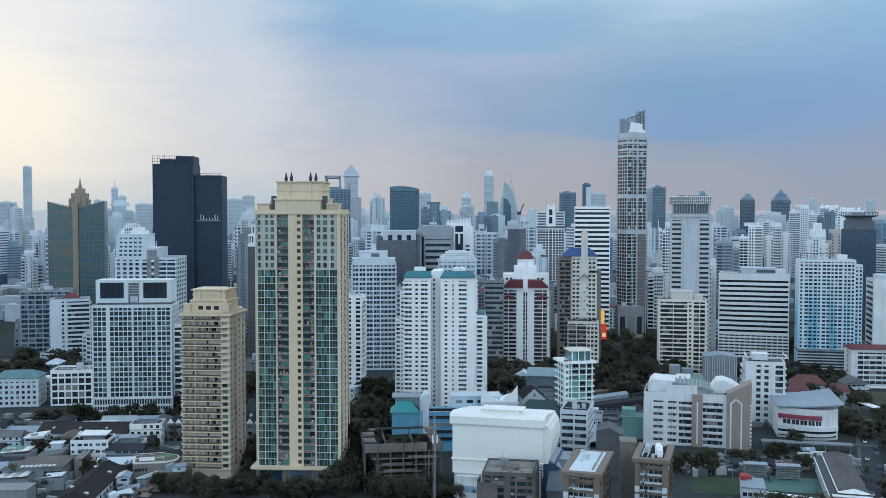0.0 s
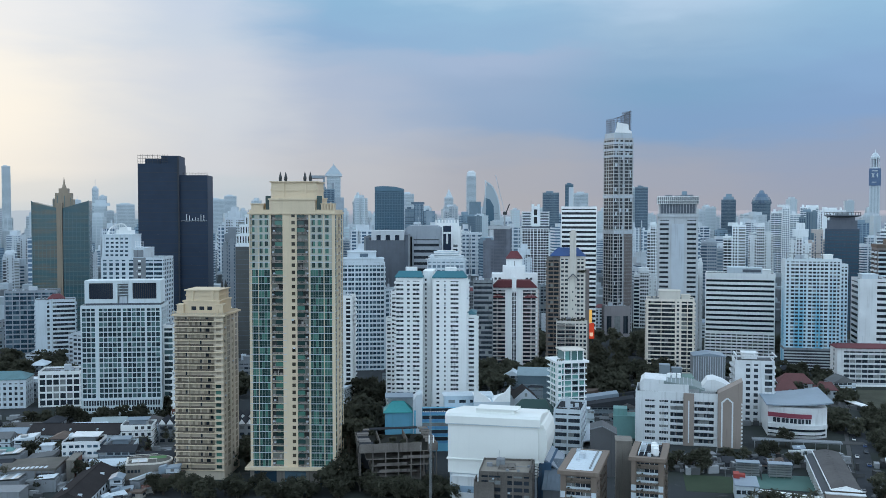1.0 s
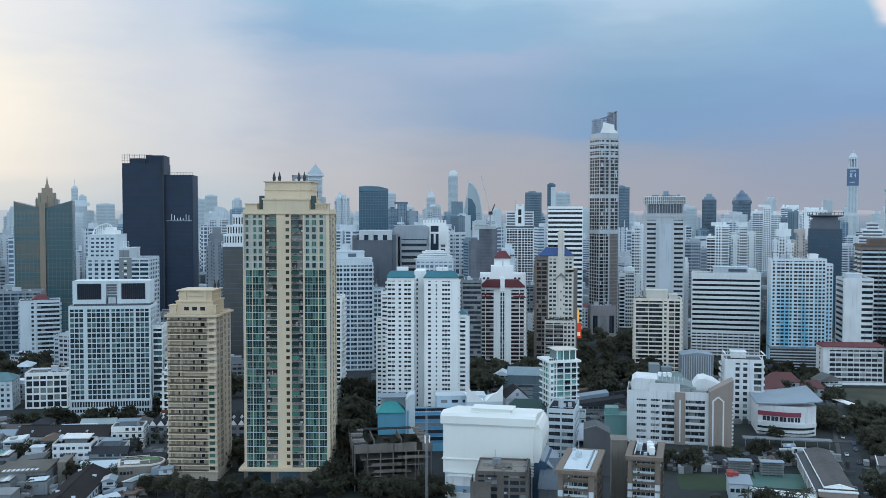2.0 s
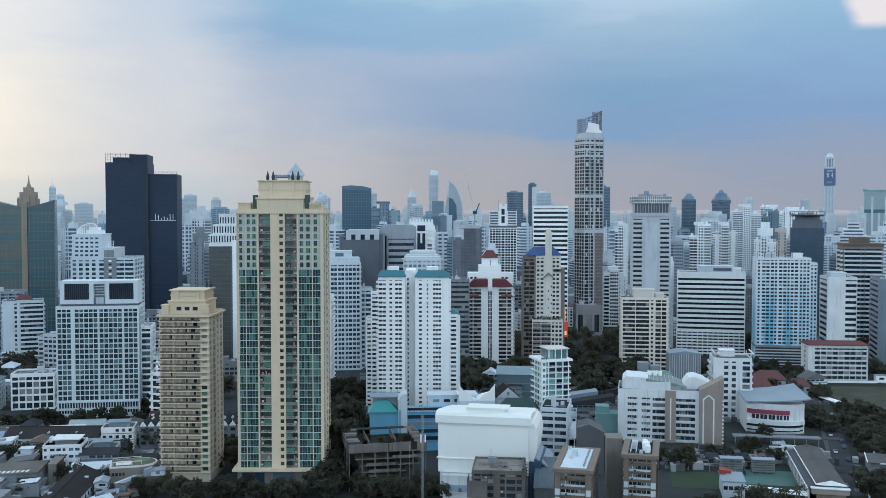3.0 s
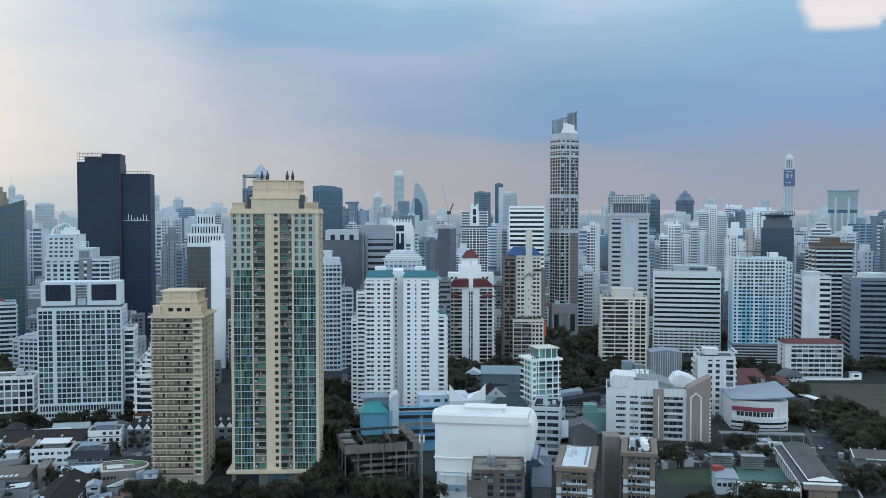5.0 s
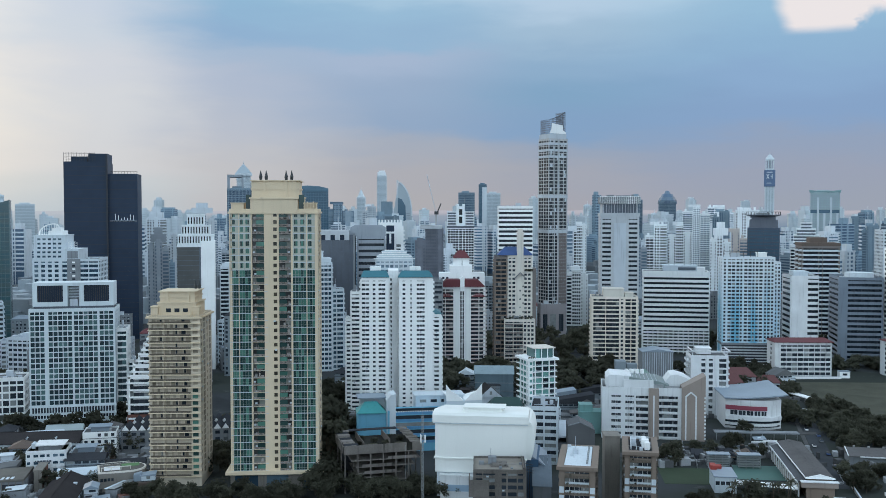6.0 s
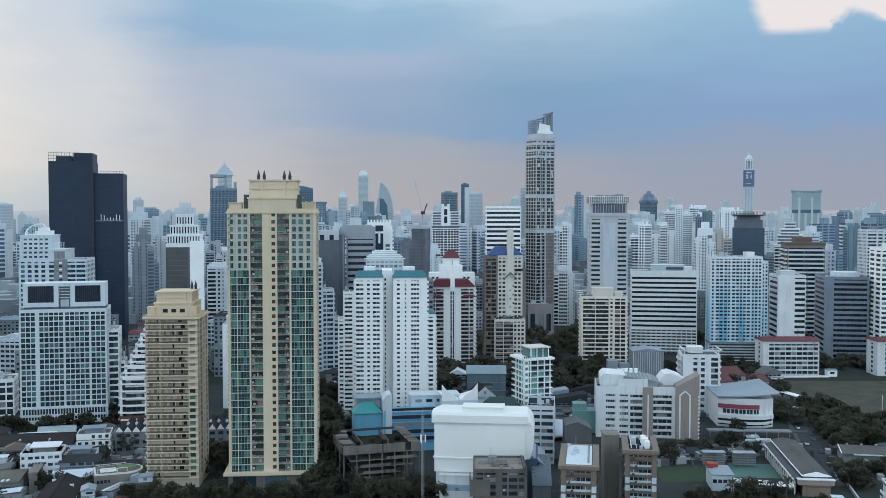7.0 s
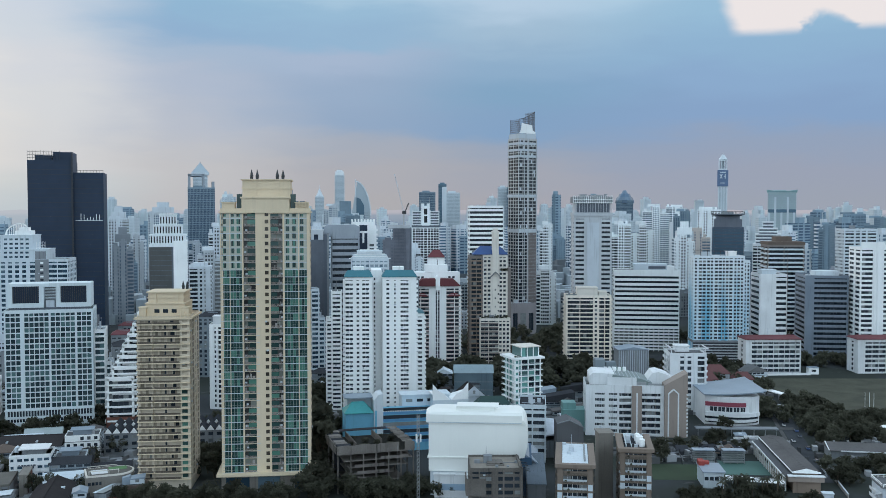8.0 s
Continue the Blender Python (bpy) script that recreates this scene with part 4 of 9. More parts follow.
def streaked_glass(name, a, b):
    """Curtain wall with the dusk's reflection painted in as level streaks, floor by floor."""
    m = bpy.data.materials.new(name)
    m.use_nodes = True
    n = Net(m.node_tree)
    p = n.put("ShaderNodeNewGeometry").outputs["Position"]
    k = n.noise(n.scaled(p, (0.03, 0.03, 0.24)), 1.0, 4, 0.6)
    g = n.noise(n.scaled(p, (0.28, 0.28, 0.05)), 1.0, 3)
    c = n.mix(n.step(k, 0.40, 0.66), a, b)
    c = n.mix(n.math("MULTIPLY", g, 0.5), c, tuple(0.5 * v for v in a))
    f = n.put("ShaderNodeBsdfPrincipled", {"Base Color": c, "Roughness": 0.22, "Specular IOR Level": 0.5})
    n.put("ShaderNodeOutputMaterial", {0: f.outputs[0]})
    return m


def gold_tower():
    t = thing("office_tower", "teal glass office tower with bronze centre and spire", "tower", -356.5, 938, 14)
    bronze = surface("bronze_cladding", (0.30, 0.245, 0.185), 0.5, 0.2, 0.2)
    # gold and brown tones are reflections put into the glass colour
    gold, teal, line = streaked_glass("gold_reflection_glass", (0.075, 0.15, 0.165), (0.19, 0.165, 0.125)), streaked_glass("teal_curtain_wall", (0.05, 0.125, 0.15), (0.10, 0.14, 0.14)), surface("dull_teal_line", (0.10, 0.16, 0.175), 0.5, 0.2, 0.2)
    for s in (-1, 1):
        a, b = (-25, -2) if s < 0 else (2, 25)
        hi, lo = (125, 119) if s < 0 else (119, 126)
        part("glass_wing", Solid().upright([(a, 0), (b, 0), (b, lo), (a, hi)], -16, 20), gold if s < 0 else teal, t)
        for i in range(6):
            part("mullion", unit("mullion", 0.3, 0.2, 116, line), line, t, m=pose(a + 1.5 + i * 3.5, -16.15, 0))
        for i in range(27):
            part("floor_line", unit("floor_line", b - a + 0.1, 0.14, 0.4, line), line, t, m=pose(a - 0.05, -16.1, 4 + i * 4.2))
    part("edge_fin", Solid().box(-25.6, -24.8, -16.6, -15, 0, 125.6).box(24.8, 25.6, -16.6, -15, 0, 126.4), line, t)
    part("centre_bay", Solid().box(-3.4, 1.6, -17.2, 18, 0, 124).box(-1.8, 0.0, -17.7, -17.2, 0, 121), bronze, t)
    part("stepped_crown", Solid().box(-7.5, 10.5, -10, 12, 118, 127.5).box(-5.5, 9, -8, 10, 127.5, 133.5).box(-2.5, 6, -5, 7, 133.5, 138), bronze, t)
    part("crown_rib", Solid().box(-6.6, -5.9, -10.4, -10, 118, 129).box(-3.4, -2.8, -10.4, -10, 118, 131).box(3.0, 3.6, -10.4, -10, 118, 131).box(8.6, 9.2, -10.4, -10, 118, 129), line, t)
    part("spire", Solid().cone(1.8, 1, 138, 142, 2.4, 1.2, 8).cone(1.8, 1, 142, 149.5, 1.0, 0.1, 8), bronze, t)


def back_white():
    t = tower("office_tower", "pale office block with stepped top and roof arch", (-232.3, 762.4, 0), (47.5, 30, 80.9), 23, COOLW, BLUEG,
              "p1 w2.2 p1.5 w2.2 p1.5 w2.2 p1.5 w2.2 p2 w4 p.4 w4 p1 w5 p.4 w5 p.5", rep("w3 p1", 6), band=0.4, core=DARKGREY)
    crown_box(t, -23, 9, -14, 14, 80, 88, COOLW)
    crown_box(t, -23, -1, -13, 13, 88, 98.5, COOLW, "upper_block")
    ar = Solid()
    bow = [(-9 - 11 * math.cos(math.pi / 2 * i / 9), 98.5 + 8.2 * math.sin(math.pi / 2 * i / 9)) for i in range(10)] + [(-9 + 5 * math.sin(math.pi / 2 * i / 5), 98.5 + 8.2 * math.cos(math.pi / 2 * i / 5)) for i in range(1, 6)]
    for (u0, z0), (u1, z1) in zip(bow, bow[1:]):
        ar.bar((u0, -10, z0), (u1, -10, z1), 0.4)
        ar.bar((u1, -10, z1), (u1, -10, 98.5), 0.14)
    ar.box(-14, -3, -8, 4, 98.5, 101.5).box(-11, -6, -9, 4, 101.5, 103.8)
    for k in range(5):
        for r in range(5):
            z = 81.8 + r * 3.2
            part("window_pane", unit("window_pane", 2.2, 0.12, 1.4, BLUEG), BLUEG, t, m=pose(-20.5 + k * 3.7, -14.1 if z < 87 else -13.1, z))
    part("grey_panel", Solid().box(1, 10.5, -15.35, -15.05, 58, 80.7), GREY, t)
    part("grey_panel", Solid().box(1, 8.5, -14.4, -14.02, 81, 86.5), GREY, t)
    for r in range(8):
        part("panel_window", unit("panel_window", 2.2, 0.1, 1.3, WHITE if r % 2 else GLASS), GLASS, t, m=pose(4.6, -15.45, 60 + r * 2.5))
    fr = Solid()
    for k in range(4):
        fr.box(0.4 + k * 2, 0.65 + k * 2, -8, -7.7, 88, 93).box(0.4, 6.6, -8, -7.7, 88.8 + k * 1.4, 89.0 + k * 1.4)
    part("roof_frame", fr, WHITE, t)
    part("roof_arch", ar, WHITE, t)


def small_white():
    t = tower("apartment_block", "white slab block with red roof hut", (-300.4, 771.3, 20), (29.4, 20, 47), 13, COOLW, GLASS, "p7 w1.5 p2 b14", "p1 b8 p1", band=0.42)
    part("hut_roof", Solid().hip(-6, 7, -6, 6, 47.2, 51), REDROOF, t)
    part("stair_hut", Solid().box(-5, 6, -5, 5, 46, 47.3), COOLW, t)


def twin_tower():
    for nm, x, y, wide, sp in (("l", -13.7, 529, 14.5, "p.3 w1.9 p.15 w1.8 p1.9 w1.4 p1.6 w1.7 p.15 w1.7 p1.7"), ("r", 7.9, 526.6, 18.0, "p2.0 w1.5 p2.6 w.8 p2.6 w1.3 p.15 w1.3 p.15 w1.3 p4.2")):
        t = tower("apartment_tower", "white apartment tower with punched windows and teal roof", (x, y, -4), (wide, 24, 81.2), 32, WHITE, GLASS, sp,
                  "p1.5 b4 p1.5 w1.4 p2 w1.4 p1.5 b4 p1.5", band=0.55, pieces=150, inset=0.25, base=2.5, group="twin white towers")
        part("tile_roof", Solid().hip(-wide / 2 - 0.4, wide / 2 + 0.4, -12.7, -2, 81.2, 84.6, 0.78), TEALROOF, t)
        part("roof_house", Solid().box(-3, 3, 0, 6, 81.3, 86), WHITE, t)
    t = thing("lift_core", "white link block between the twin towers", "building", -3.7, 532, -4)
    part("body", Solid().box(-2.75, 2.75, -10, 10, 0, 84.5), WHITE, t)
    for i in range(31):
        part("small_window", unit("small_window", 0.8, 0.1, 1.3, GLASS), GLASS, t, m=pose(-1.6, -10.06, 3.4 + i * 2.52))
    for k, (x, w, h, n) in enumerate(((-23.0, 6.0, 69.6, 27), (-26.2, 5.6, 53.6, 21))):
        tower("apartment_wing", "white stepped wing with wrap balconies", (x, 573 + k * 3, -4), (w, 12, h), n, WHITE, GLASS, "p.2 w3 p.2", "p.6 w6 p.6 w6 p.6", band=0.52, inset=0.8, pieces=36,
              group="stepped wings")
    t = tower("apartment_wing", "white lower wing with teal cap", (19.7, 533, -4), (5.4, 18, 60.5), 24, WHITE, GLASS, "p.6 w1.6 p.6", "p1 b6 p1 b6 p1", band=0.5, pieces=36, group="stepped wings")
    part("cap_roof", Solid().hip(-3, 3, -9.3, 9.3, 60.5, 62.4), TEALROOF, t)


def red_tower():
    t = tower("apartment_tower", "white apartment tower with curved balconies and red roofs", (59.1, 712.3, -5), (34, 22, 61), 20, WHITE, GLASS, "p.5 b3.4 p.4 b5 p4.4 g1.0 p.5 g1.0 p4.4 b5 p.4 b3.4 p.5",
              "p1 b5 p1 w2 p1 b5 p1", slab=0.3, inset=1.4, core=REDDARK, balcony=1.3, rail=DUSTY, bglass=GLASS, pieces=70, base=2)
    for s in (-1, 1):
        part("tile_roof", Solid().upright([(s * 1.6, 61), (s * 16.6, 61), (s * 16.6, 61.4), (s * 11.5, 66.4), (s * 1.6, 66.4)], -13, -2.2), REDROOF, t)
        part("balcony_roof", Solid().hip(s * 12 - 5, s * 12 + 5, -13.2, -9.5, 53.6, 56), REDROOF, t)
    part("upper_block", Solid().box(-16.5, 17.2, -2, 12, 61, 70.5).box(-8.5, 8, -2.4, 12, 70.5, 76), WHITE, t)
    for i in range(4):
        part("crown_window", Solid().box(-14.5 + (i % 2) * 3 + (i // 2) * 23, -12.7 + (i % 2) * 3 + (i // 2) * 23, -2.1, -1.9, 66, 67.6), GLASS, t)
    part("lift_house", Solid().box(-6, 6, 0, 10, 76, 81.5), WHITE, t)
    part("cap_roof", Solid().hip(-6.2, 6.2, -1, 10, 81.5, 87), REDROOF, t)
    for s in (-1, 1):
        for f in range(17):
            part("awning", unit("awning", 5.6, 0.9, 0.22, MAROON), MAROON, t, m=pose(s * 9.2 - 2.8, -12.2, 4.6 + f * 2.9))
    part("roof_shaft", Solid().box(-1.6, 1.6, -13.4, -2, 58, 66.6).upright([(-1.9, 66.6), (1.9, 66.6), (0, 68.6)], -13.6, -2), WHITE, t)
    part("mast", Solid().box(0.2, 0.6, -2.3, -1.9, 76, 80), DARKSTEEL, t)


def blue_roof_tower():
    a = radians(-8)
    tower("apartment_wing", "dark brown balconied wing of the blue roofed tower", (98.7 - 10.8 * math.cos(a), 708.0 - 10.8 * math.sin(a), -8), (9.6, 23, 83), 27, WINGC, GLASS, "p.4 b4 p.4 b4 p.4",
          "p.5 b5 p.5 b5 p.5 b5 p.5", slab=0.3, inset=1.2, balcony=0.8, pieces=40, rail=BROWN, core=BLACKBAND)
    t = tower("apartment_tower", "ivory apartment tower under a blue hipped roof", (98.7 + 3.0 * math.cos(a), 708.0 + 3.0 * math.sin(a), -8), (18, 24, 84), 27, IVORY, GLASS,
              "p.5 w2 p.8 w2 p.9 p5.4 w1.8 p.8 w1.8 p1.2", "p2 w2 p3 w2 p2", band=0.48, inset=0.7, pieces=70, core=BROWN)
    part("tile_roof", Solid().hip(-16.5, 9.4, -12.6, 6, 84, 90, 0.55), BLUEROOF, t)
    part("stair_shaft", Solid().box(-2.2, 2.4, -13.2, -6, 70, 100).box(-2.7, 2.9, -13.6, -5.6, 100, 101).box(-1.6, 1.8, -12.8, -6.4, 101, 103), IVORY, t)
    part("brown_wing", Solid().box(8.9, 12.0, -9, 11, 0, 74), WINGC, t)
    part("gable_roof", Solid().bar((-4.6, -13.4, 66.6), (0.1, -13.4, 71.4), 0.3).bar((4.8, -13.4, 66.6), (0.1, -13.4, 71.4), 0.3), SLATE, t)
    for k in range(4):
        part("terrace_plant", KINDS_BUSH(), LEAF, t, m=pose(4.6 + k * 1.4, -12.6, 72.0) @ Matrix.Diagonal((0.3, 0.3, 0.4, 1)))
    for i in range(18):
        part("shaft_window", unit("shaft_window", 0.9, 0.1, 1.2, GLASS), GLASS, t, m=pose(-0.4 + 2.2 * (i % 2), -12.14, 8 + i * 3.1))
    lw = tower("apartment_wing", "grey lower wing with planted terrace", (99, 692.5, -8), (22, 8, 38), 12, IVORY, GLASS, "p.4 b5 p.4 b6 p.6 w1.6 p.8 w1.6 p.8 w1.6 p.8", "p1 w2 p1", band=0.42, pieces=70, rail=WINGC, core=BROWN)
    for k in range(9):
        part("terrace_plant", KINDS_BUSH(), LEAF, lw, m=pose(-9 + k * 2.2, -1.5 + (k % 3) * 0.8, 36.8) @ Matrix.Diagonal((0.4, 0.4, 0.4 + 0.1 * (k % 3), 1)))


def slim_tower():
    t = tower("condominium_tower", "very tall slim grey tower with slanted lattice top", (173.5, 906.1, 20), (20.5, 18, 184), 56, SLIMW, DARKG, "p.5 w4.2 p.45 w4.4 p.8 g.9 p.4 w4.0 p.45 w3.2 p.5",
              "p.7 w3.4 p.45 w3.4 p.7 w3.4 p.45 w3.4 p.7", band=0.22, clutter=False, inset=0.5, base=2)
    for z0, z1 in ((128.5, 131), (95, 98.5)):
        part("service_floor", Solid().box(-10.8, 10.8, -9.5, 9.5, z0, z1), PALE, t)
    for z in (166, 172, 178):
        part("pale_storey", Solid().box(-10.6, 10.6, -9.35, 9.35, z, z + 2.2), PALE, t)
    fh, rng = (184 - 2 - 1.0) / 56, random.Random(23)
    deep, shelf, infill = Solid(), Solid(), Solid()
    for f in range(8, 56):
        z = 2 + f * fh
        if f < 29:                                            # lower right bays: thin slabs over flat brown plates that imitate balcony shade
            deep.box(0.8, 9.9, -9.2, -9.02, z + 0.35, z + fh)
            shelf.box(0.6, 10.1, -10.1, -9.0, z, z + 0.35)
            for k in range(4):
                if rng.random() < 0.7:
                    shelf.box(0.9 + k * 2.3, 0.9 + k * 2.3 + rng.uniform(0.5, 1.7), -9.9, -9.8, z + 0.35, z + 1.3)
        for k in range(5):
            if rng.random() < (0.42 if f > 48 else 0.14):
                u = -9.6 + k * 4.0 + rng.uniform(0, 1.4)
                infill.box(u, u + rng.uniform(0.8, 2.6), -9.14, -9.04, z + 0.5, z + fh - 0.1)
    part("deep_balcony", deep, WINGC, t, kind="stuff")
    part("balcony_shelf", shelf, PODC, t, kind="stuff")
    part("infill_panel", infill, PALE, t, kind="stuff")
    for a in (-10.35, -3.9, 0.45, 10.0):
        part("corner_rib", unit("corner_rib", 0.5, 0.5, 182, OBSW), OBSW, t, m=pose(a - 0.1, -9.5, 2))
    part("crown_block", Solid().box(-9.6, 9.6, -8.6, 8.6, 183.5, 188.5), PALE, t)
    lat = Solid()
    top = lambda u: 202 + 7.5 * ((u + 8.6) / 17.2) ** 1.5
    for i in range(13):
        u = -8.6 + i * 1.433
        lat.box(u - 0.16, u + 0.16, -8.0, -7.7, 188, top(u))
        if i < 12:
            lat.bar((u, -7.85, top(u)), (u + 1.433, -7.85, top(u + 1.433)), 0.35)
    for z in range(190, 209, 2):
        u0 = -8.6 if z < 202 else -8.6 + 17.2 * ((z - 202) / 7.5) ** (1 / 1.5)
        lat.box(u0, 8.6, -8.0, -7.7, z, z + 0.3)
    for k in range(11):
        y = -7.8 + k * 1.56
        lat.box(8.4, 8.7, y - 0.16, y + 0.16, 188, 209.5).box(-8.7, -8.4, y - 0.16, y + 0.16, 188, 202)
    for z in range(190, 209, 2):
        lat.box(8.4, 8.7, -7.8, 7.8, z, z + 0.3)
        if z < 202:
            lat.box(-8.7, -8.4, -7.8, 7.8, z, z + 0.3)
    part("roof_lattice", lat, SLATE, t, "open slanted steel lattice")
    part("roof_screen", Solid().upright([(-9.2, 188.8), (8.9, 188.6), (8.9, 190.2), (5.6, 192), (5.2, 196.6), (-6.4, 198.4), (-7.2, 193)], -9.0, -8.3), WHITE, t, "white slanted roof screen")
    b = tower("tower_podium", "grey podium with tall dark openings", (169.9, 893, 0), (24, 14, 29), 1, PODC, GLASS, "p1.6 w3.4 p2 w4.2 p2 w3.4 p1.6", "p2 w4 p2 w4 p2", band=0.12, inset=0.6)


def observation_tower():
    t = tower("office_tower", "white office tower with blank centre panel and louvred crown", (184.2, 730.2, -12), (28.8, 26, 112), 31, OBSW, DARKG, "p1.2 w6.6 p2.2 p9 p2.2 w6.6 p1.2",
              "p1.5 w7 p9 w7 p1.5", band=0.55, pieces=70, clutter=False, inset=0.4)
    part("blank_panel", Solid().box(-4.6, 4.6, -13.6, -12.9, 18, 107), PALE, t, "smooth pale centre panel")
    part("crown", Solid().box(-15, 15, -13.6, 13.6, 112, 114.6).box(-13.4, 13.4, -12, 12, 114.6, 122), OBSW, t)
    part("crown_attic", Solid().box(-15, 15, -13.6, 13.6, 122, 126.8), GREY, t)
    for i in range(15):
        part("crown_fin", unit("crown_fin", 0.3, 0.7, 7.4, OBSW), OBSW, t, m=pose(-14.6 + i * 2.05, -13.4, 114.6))
    part("crown_louvre", Solid().box(-12.6, 12.6, -12.7, -12.0, 114.8, 121.8), DARKGREY, t)
    lat = Solid()
    for i in range(22):
        lat.box(-15.1 + i * 1.42, -14.85 + i * 1.42, -14.1, -13.8, 121.6, 127.4)
    for z in (122.2, 124.4, 127.2):
        lat.box(-15.1, 15.1, -14.15, -13.75, z, z + 0.3)
    part("cornice_lattice", lat, WHITE, t)
    part("roof_plant", Solid().box(-9, -4, -6, 4, 126.8, 128.6).box(-2, 8, -8, 4, 126.8, 128.2).cone(10, -8, 126.8, 128.8, 1.2, 1.2, 10), GREY, t)


def cream_small():
    t = tower("apartment_block", "ivory apartment block with ribbon balconies", (171.9, 700.7, -12), (33.6, 20, 53.5), 17, CREAMY, GLASS, "p.5 b7.4 p.3 b7.4 p.9 w1.4 p1.2 b3 p.4 b3 p.6", "p1 b5 p1 w2 p1 b5 p1", slab=0.45, inset=1.3, core=DARKGREY, balcony=0.9, bglass=GLASS, pieces=70)
    crown_box(t, -8, 7, -6, 8, 53, 59, IVORY)
    crown_box(t, 8, 14, -5, 6, 53, 56, IVORY)


def striped_office():
    t = tower("office_block", "white office block with long black window bands", (246.8, 775.0, -17), (53, 27.8, 66.9), 12, WHITE, DARKG, "p.4 w48 p.4", "p.4 w24 p.4", band=0.55, pieces=70, base=18.8, inset=0.7, core=BLACK)
    # flat black sheet in place of the unlit decks between the bands
    part("lower_front", Solid().box(-26.3, 26.3, -14.06, -13.9, 0, 18.6), BLACKBAND, t)
    for f in range(7):
        part("podium_band", unit("podium_band", 53.2, 0.9, 1.25, WHITE), WHITE, t, m=pose(-26.6, -14.9, 1.0 + f * 2.55))
    for i in range(14):
        part("podium_column", unit("podium_column", 0.6, 0.5, 18.6, WHITE), WHITE, t, m=pose(-26.6 + i * 4.04, -14.6, 0))
    part("brow", Solid().box(-26.7, 26.7, -14.2, -13.6, 64.0, 67.2), WHITE, t)
    crown_box(t, -10, 17, -4, 9, 66.0, 71.4, COOLW)
    crown_box(t, 10, 24, 2, 12, 66.0, 69.4, WHITE)
    part("roof_vent", Solid().box(2, 16, -4.6, -4.3, 67.6, 69.8), DARKGREY, t)
    fr = Solid()
    for k in range(7):
        fr.box(-24 + k * 2.2, -23.85 + k * 2.2, 3, 3.15, 66, 70.5)
    part("roof_rack", fr.box(-24, -10.6, 3, 3.15, 70.3, 70.5), STEEL, t)


def blue_fade_paint():
    """White paint that runs into sky blue down the facade in tall uneven strips."""
    m = bpy.data.materials.new("white_to_blue_paint")
    m.use_nodes = True
    n = Net(m.node_tree)
    p = n.put("ShaderNodeNewGeometry").outputs["Position"]
    z = n.put("ShaderNodeSeparateXYZ", {0: p}).outputs[2]
    strip = n.noise(n.scaled(p, (0.16, 0.16, 0.004)), 1.0, 3)
    f = n.math("MULTIPLY", n.step(z, 82.0, 34.0), n.math("ADD", 0.28, n.math("MULTIPLY", n.step(strip, 0.40, 0.60), 0.72)))
    c = n.mix(f, (0.72, 0.79, 0.83), (0.15, 0.46, 0.64))
    g = n.noise(p, 2.0, 3)
    c = n.mix(n.math("MULTIPLY", g, 0.15), c, (0.4, 0.45, 0.5))
    b = n.put("ShaderNodeBsdfPrincipled", {"Base Color": c, "Roughness": 0.7})
    n.put("ShaderNodeOutputMaterial", {0: b.outputs[0]})
    return m


def blue_apartments():
    paint = blue_fade_paint()
    tower("apartment_wing", "set-back wing of the blue-painted slab", (297.6, 702.4, -12), (7.4, 13, 78), 22, paint, GLASS, "p.6 w1.5 p.8 w1.5 p1 w1.5 p.5", "p2 w1.5 p3 w1.5 p2", band=0.44, base=14, inset=0.6, clutter=False)
    t = tower("apartment_tower", "white apartment slab with blue painted strips", (276.1, 703.4, -12), (38.6, 18, 81.8), 24, paint, GLASS,
              "p.7 w1.1 p1 w1.7 p.3 w1.7 p.6 b1.6 p.4 w1.1 p.9 w1.7 p.4 b1.7 p.4 w1.1 p.5 b1.5 p.4 w1.7 p.9 w1.1 p.5 b1.4 p.5 w1.1 p.8", "p2 w1.5 p3 w1.5 p2", band=0.44, pieces=90, base=17, inset=0.7, balcony=0.5)
    part("garage_ceiling", Solid().box(-19.8, 19.8, -9.4, 9.4, 15.6, 17.2), GREY, t)
    for i in range(7):
        part("garage_band", unit("garage_band", 39.2, 0.5, 0.85, OBSW), OBSW, t, m=pose(-19.6, -9.91, 0.6 + i * 2.15))
    # black sheet stands in for the dark garage decks behind the bands
    part("garage_front", Solid().box(-19.5, 19.5, -9.4, -9.16, 0, 15.59), BLACKBAND, t)
    crown_box(t, 8, 14, -5, 5, 81, 85, WHITE)
    fr = Solid()
    for i in range(6):
        fr.box(-18 + i * 5, -17.7 + i * 5, -4, -3.7, 81, 86)
    fr.box(-18, 7.3, -4, -3.7, 85.7, 86)
    part("roof_frame", fr, DARKSTEEL, t)


